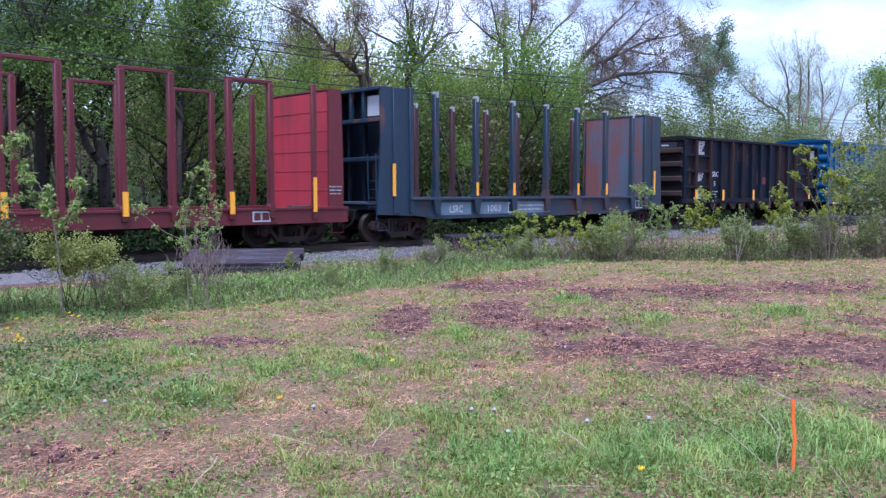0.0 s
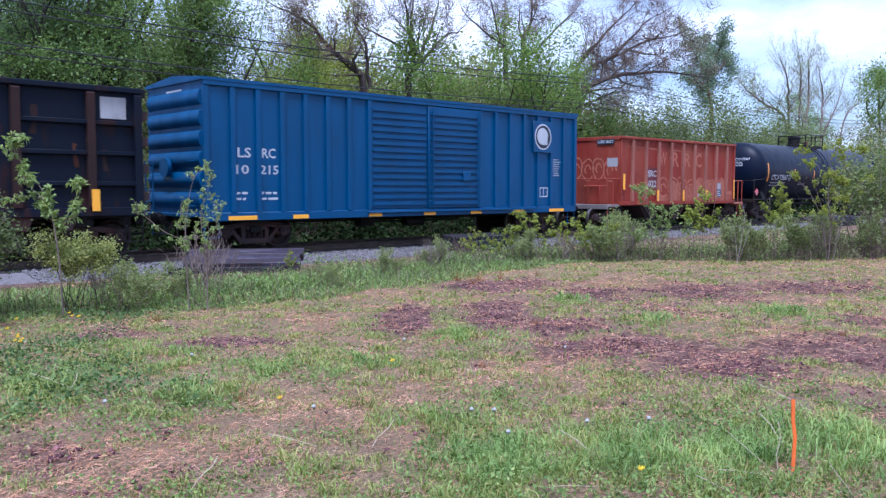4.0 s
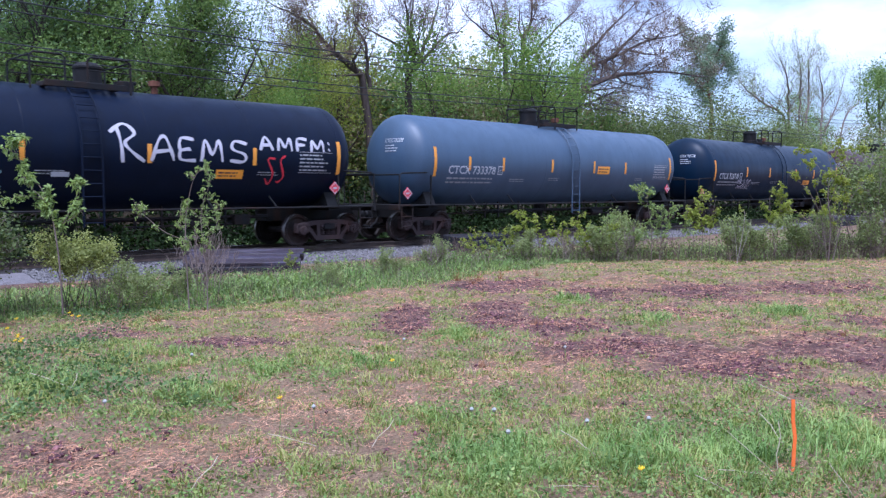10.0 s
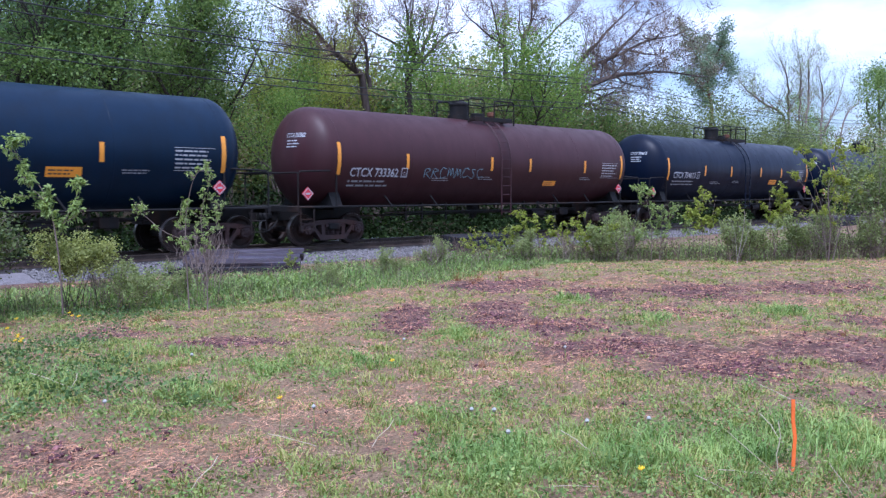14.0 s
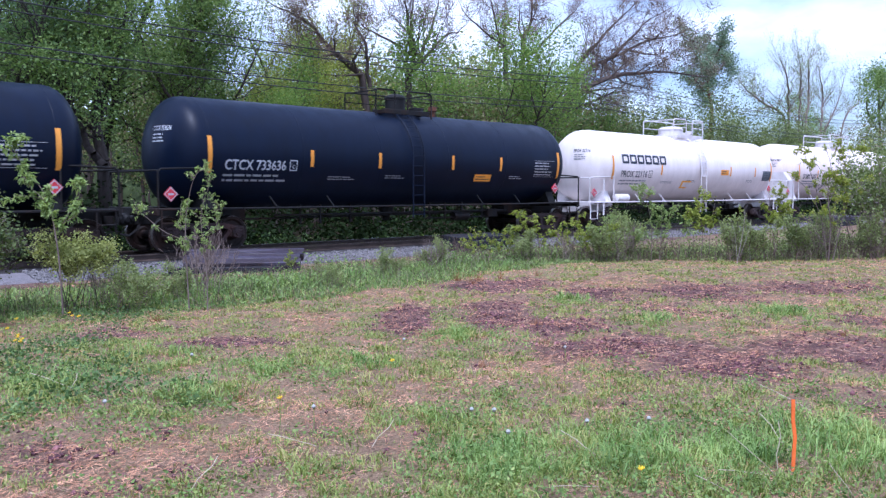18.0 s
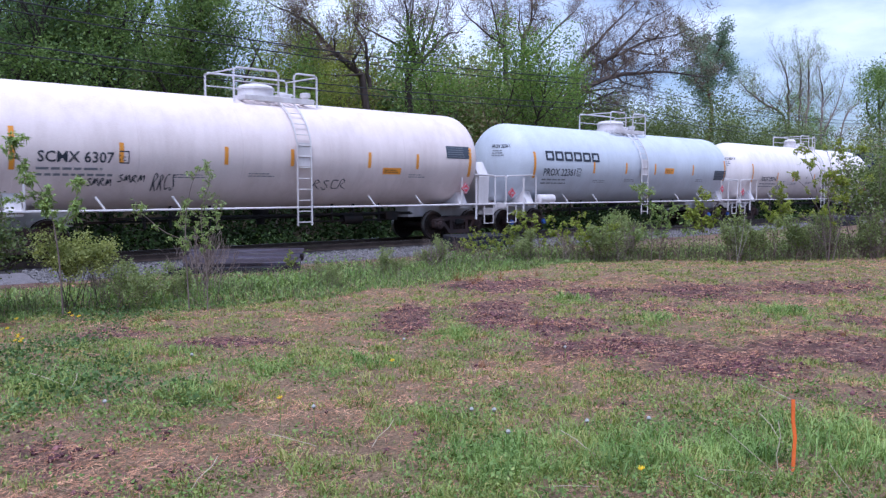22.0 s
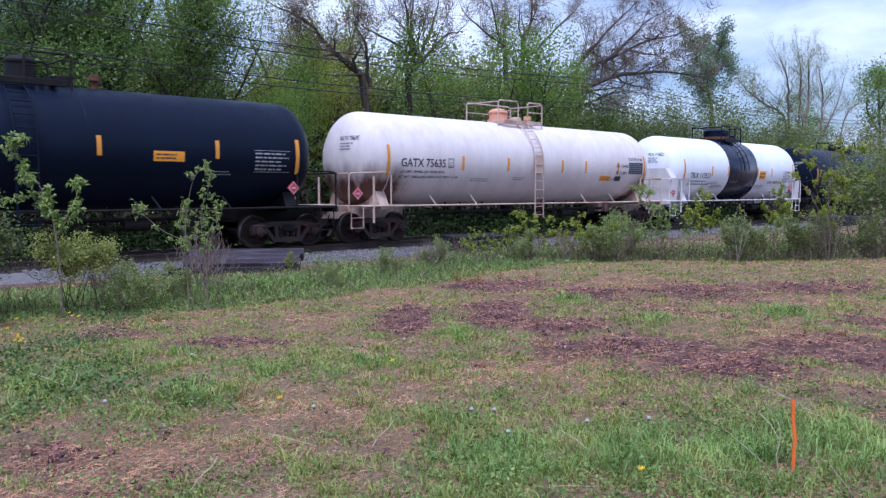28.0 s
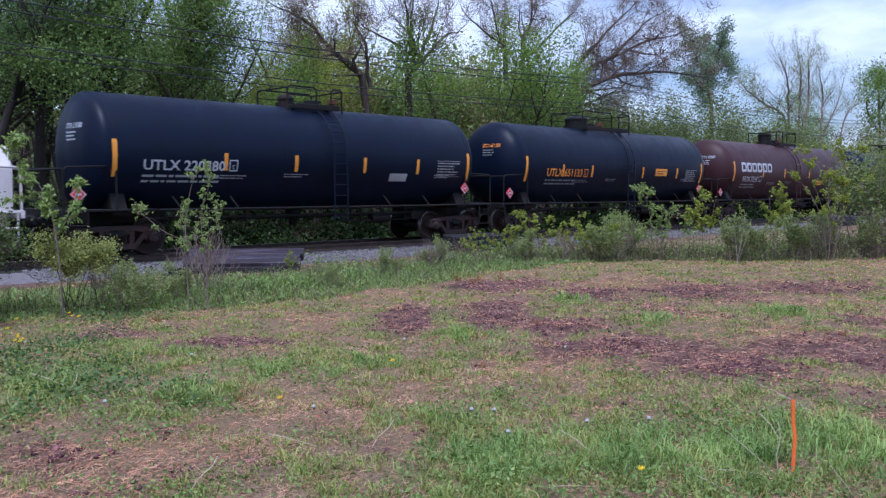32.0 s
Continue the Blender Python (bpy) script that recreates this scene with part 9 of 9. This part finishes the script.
    blades(rng, x, y, 0.08 + 0.42 * t * wander(x, y, 0.8, 3) ** 1.5, 0.007, 0.8, "tall_weeds", "tall green weeds along the railway bank", M["weed"], "weeds")
    x, y, t = bank(26000, 3.2)
    blades(rng, x, y, 0.08 + 0.36 * t * wander(x + 5, y, 0.8, 3), 0.008, 0.8, "bank_grass", "fresh grass along the railway bank", M["grass_lush"], "grass")
    x, y, t = bank(7000, 3.6)
    blades(rng, x, y, 0.16 + 0.62 * t * wander(x + 9, y, 1.0, 3), 0.003, 0.6, "dry_stalks", "dry brown stalks among the weeds", M["twig_brown"], "weeds")
    n = 6500
    x = rng.uniform(14.0, 30, n)
    y = np.interp(x, [14, 16.3, 18, 20, 22, 30], [13.9, 13.0, 11.4, 8.6, 7.3, 6.0]) + rng.uniform(-0.3, 2.6, n)
    blades(rng, x, y, 0.12 + 1.15 * wander(x, y, 0.7, 3) ** 2, 0.005, 0.6, "dry_stalks", "grey-brown dead stalks between the shrubs", M["twig_brown"], "weeds")
    n = 15000
    x = rng.uniform(15.8, 30, n)
    y = np.interp(x, [14, 16.3, 18, 20, 22, 30], [13.9, 13.0, 11.4, 8.6, 7.3, 6.0]) + rng.uniform(-0.2, 2.6, n)
    z = ground_at(x, y) + np.clip(2.4 * wander(x, y, 0.9, 3) - 0.75, 0.05, 0.75) * np.clip((x - 15.2) / 2, 0.2, 1) * rng.random(n) ** 1.1
    pts, f = leaf_cards(rng, np.stack([x, y, z], 1), 1, (0.03, 0.075), 0.05)
    tagged(new("thicket_leaves", tri_mesh("thicket_leaves", pts, f, M["leaf_sage"])), "loose low thicket between the shrubs", "weeds", kind="stuff")
    x, y, t = bank(46000, 3.2)
    z = ground_at(x, y) + np.clip(0.95 * t * wander(x, y, 1.0, 3) - 0.14, 0.04, 0.8) * rng.random(len(x))
    pts, f = leaf_cards(rng, np.stack([x, y, z], 1), 1, (0.025, 0.065), 0.03)
    tagged(new("bank_weeds", tri_mesh("bank_weeds", pts, f, M["clover"])), "leafy weeds along the railway bank", "weeds", kind="stuff")


build_grass()


# ---------------------------------------------------------------- small things in the field
def stake():
    x, y = 4.72, 2.02
    g = float(ground_at(x, y))
    top = tagged(new("survey_stake"), "slim orange survey stake standing in the grass", "stake")
    top.location = (x, y, g)
    s = Shape()
    pts = [(0.0, 0.0, -0.05), (0.002, 0.0, 0.10), (0.006, 0.0, 0.20), (-0.008, 0.0, 0.30), (-0.010, 0.0, 0.42)]
    for i in range(len(pts) - 1):
        p, q = pts[i], pts[i + 1]
        s.add([(p[0] - 0.010, -0.003, p[2]), (p[0] + 0.010, -0.003, p[2]), (q[0] + 0.010, -0.003, q[2]), (q[0] - 0.010, -0.003, q[2]),
               (p[0] - 0.010, 0.004, p[2]), (p[0] + 0.010, 0.004, p[2]), (q[0] + 0.010, 0.004, q[2]), (q[0] - 0.010, 0.004, q[2])],
              [(0, 1, 2, 3), (7, 6, 5, 4), (0, 3, 7, 4), (1, 5, 6, 2)])
    part("stake_strip", s, M["orange_stake"], top, m=pose(0, 0, 0, 0, 0, -44), smooth=0)


stake()


def dandelion(x, y, yellow, high, seed):
    rng = random.Random(seed)
    top = tagged(new("dandelion"), "yellow dandelion flower in the grass" if yellow else "white dandelion seed head in the grass", "flower", "dandelions")
    top.location = (x, y, float(ground_at(x, y)))
    part("stem", Shape().pipe([(0, 0, -0.01), (0.01, 0, high * 0.5), (0.012, 0.008, high)], 0.0025, 5), M["grass_lush"], top)
    h = Shape()
    if yellow:
        for k in range(14):
            a = k * 2.4
            h.rod((0.012, 0.008, high), (0.012 + 0.018 * math.cos(a), 0.008 + 0.018 * math.sin(a), high + 0.007 + 0.006 * (k % 3)), 0.004, 0.003, 4)
        part("flower_head", h, M["petal"], top)
    else:
        h.lathe([(-0.015, 0.004), (-0.010, 0.011), (0, 0.015), (0.010, 0.011), (0.015, 0.004)], "z", 10, (0.012, 0.008, high + 0.014))
        part("seed_head", h, M["fluff"], top)


for i, (x, y) in enumerate([(4.0, 3.9), (4.03, 3.72), (3.7, 3.3), (4.35, 3.2), (4.6, 2.9), (3.2, 4.6), (3.5, 6.9), (5.4, 6.2), (2.2, 5.6), (6.3, 4.9)]):
    dandelion(x, y, False, 0.13 + 0.02 * (i % 3), i)
for i, (x, y) in enumerate([(3.9, 2.5), (3.8, 10.6), (3.75, 10.55), (2.95, 9.9), (2.75, 9.3), (2.7, 8.9), (2.5, 8.3), (2.65, 9.2), (2.9, 9.7), (3.85, 10.5), (4.4, 5.2), (3.0, 4.7), (2.85, 9.55), (3.82, 10.45)]):
    dandelion(x, y, True, 0.10 + 0.05 * (i % 4), 40 + i)


def long_stalk(x, y, turn, length, rise, label):
    """A single dead stem lying across the grass."""
    top = tagged(new("dry_stalk"), label, "dead stem", "dead stems in the grass")
    top.matrix_basis = pose(x, y, float(ground_at(x, y)), 0, 0, turn)
    part("stem", Shape().pipe([(-length / 2, 0, 0.015), (-length / 6, 0.012, 0.02 + rise * 0.35), (length / 5, -0.006, 0.02 + rise * 0.7), (length / 2, 0.01, 0.02 + rise)], 0.0025, 5), M["stalk_pale"], top)


for i, (x, y, turn, length, rise) in enumerate([(4.41, 2.11, 133, 0.30, 0.27), (4.50, 1.67, 131, 0.14, 0.18), (4.10, 2.18, 135, 0.2, 0.1), (4.62, 2.06, 20, 0.05, 0.28), (4.4, 2.15, 150, 0.35, 0.06), (5.1, 2.3, 60, 0.3, 0.16), (2.35, 6.9, 120, 0.5, 0.12), (2.42, 6.75, 60, 0.45, 0.10), (3.4, 4.1, 20, 0.3, 0.1),
                                                   (4.1, 3.05, 95, 0.3, 0.12), (2.9, 4.4, 140, 0.3, 0.08), (3.6, 2.7, 160, 0.35, 0.05), (5.9, 2.6, 110, 0.35, 0.15), (2.2, 4.2, 35, 0.35, 0.08)]):
    long_stalk(x, y, turn, length, rise, "long pale dead stem lying across the grass")


def dead_tuft(x, y, high, count, mat, label, seed):
    """A burnt-looking clump of upright dead blades."""
    rng = np.random.default_rng(seed)
    top = tagged(new("dead_tuft"), label, "grass tuft", "dead tufts in the field")
    top.location = (x, y, float(ground_at(x, y)))
    a, h, q = rng.uniform(0, 6.28, count), high * rng.uniform(0.4, 1.2, count), rng.uniform(0.1, 0.9, count)
    bx, by = rng.normal(0, 0.035, count), rng.normal(0, 0.035, count)
    tip = np.stack([bx + np.cos(a) * h * q, by + np.sin(a) * h * q, h * (1 - 0.4 * q)], 1)
    base = np.stack([bx, by, np.full(count, -0.01)], 1)
    side = np.stack([-np.sin(a), np.cos(a), 0 * a], 1) * 0.003
    pts = np.stack([base - side, base + side, tip], 1).reshape(-1, 3)
    part("blade_clump", tri_mesh("blade_clump", pts, np.arange(3 * count).reshape(-1, 3), mat), None, top)


for i, (x, y, high) in enumerate([(2.9, 6.0, 0.10), (2.96, 5.95, 0.08), (7.8, 6.5, 0.10), (4.75, 10.3, 0.22), (10.9, 10.6, 0.25), (11.4, 10.9, 0.28), (12.1, 11.0, 0.22), (11.0, 11.1, 0.3), (6.9, 5.6, 0.08), (5.6, 5.3, 0.09), (8.9, 4.6, 0.09), (9.6, 3.6, 0.1), (3.3, 5.7, 0.08), (13.0, 10.8, 0.22)]):
    dead_tuft(x, y, high, 46, M["rust_grass"], "small clump of rust-brown dead grass", 300 + i)


# ---------------------------------------------------------------- the train rolls by
def motions():
    """The train rolls towards -x; its wheels turn with it."""
    times = [i * 1.0 for i in range(33)]
    for car, x in CARS:
        walk(car, [(t, pose(x - rolled(t), TRACK_Y, 0.003)) for t in times])
    step = radians(85) * WHEEL_R
    total = rolled(32.0)
    grid = np.linspace(0, 32, 3201)
    dist = np.polyval(ROLL_FIT, grid)
    turns = [(0.0, 0.0)]
    while turns[-1][1] + step < total:
        s = turns[-1][1] + step
        turns.append((float(np.interp(s, dist, grid)), s))
    turns.append((32.0, total))
    for w, x in WHEELSETS:
        walk(w, [(t, pose(x, 0, WHEEL_R, 0, -math.degrees(s / WHEEL_R), 0)) for t, s in turns])


motions()
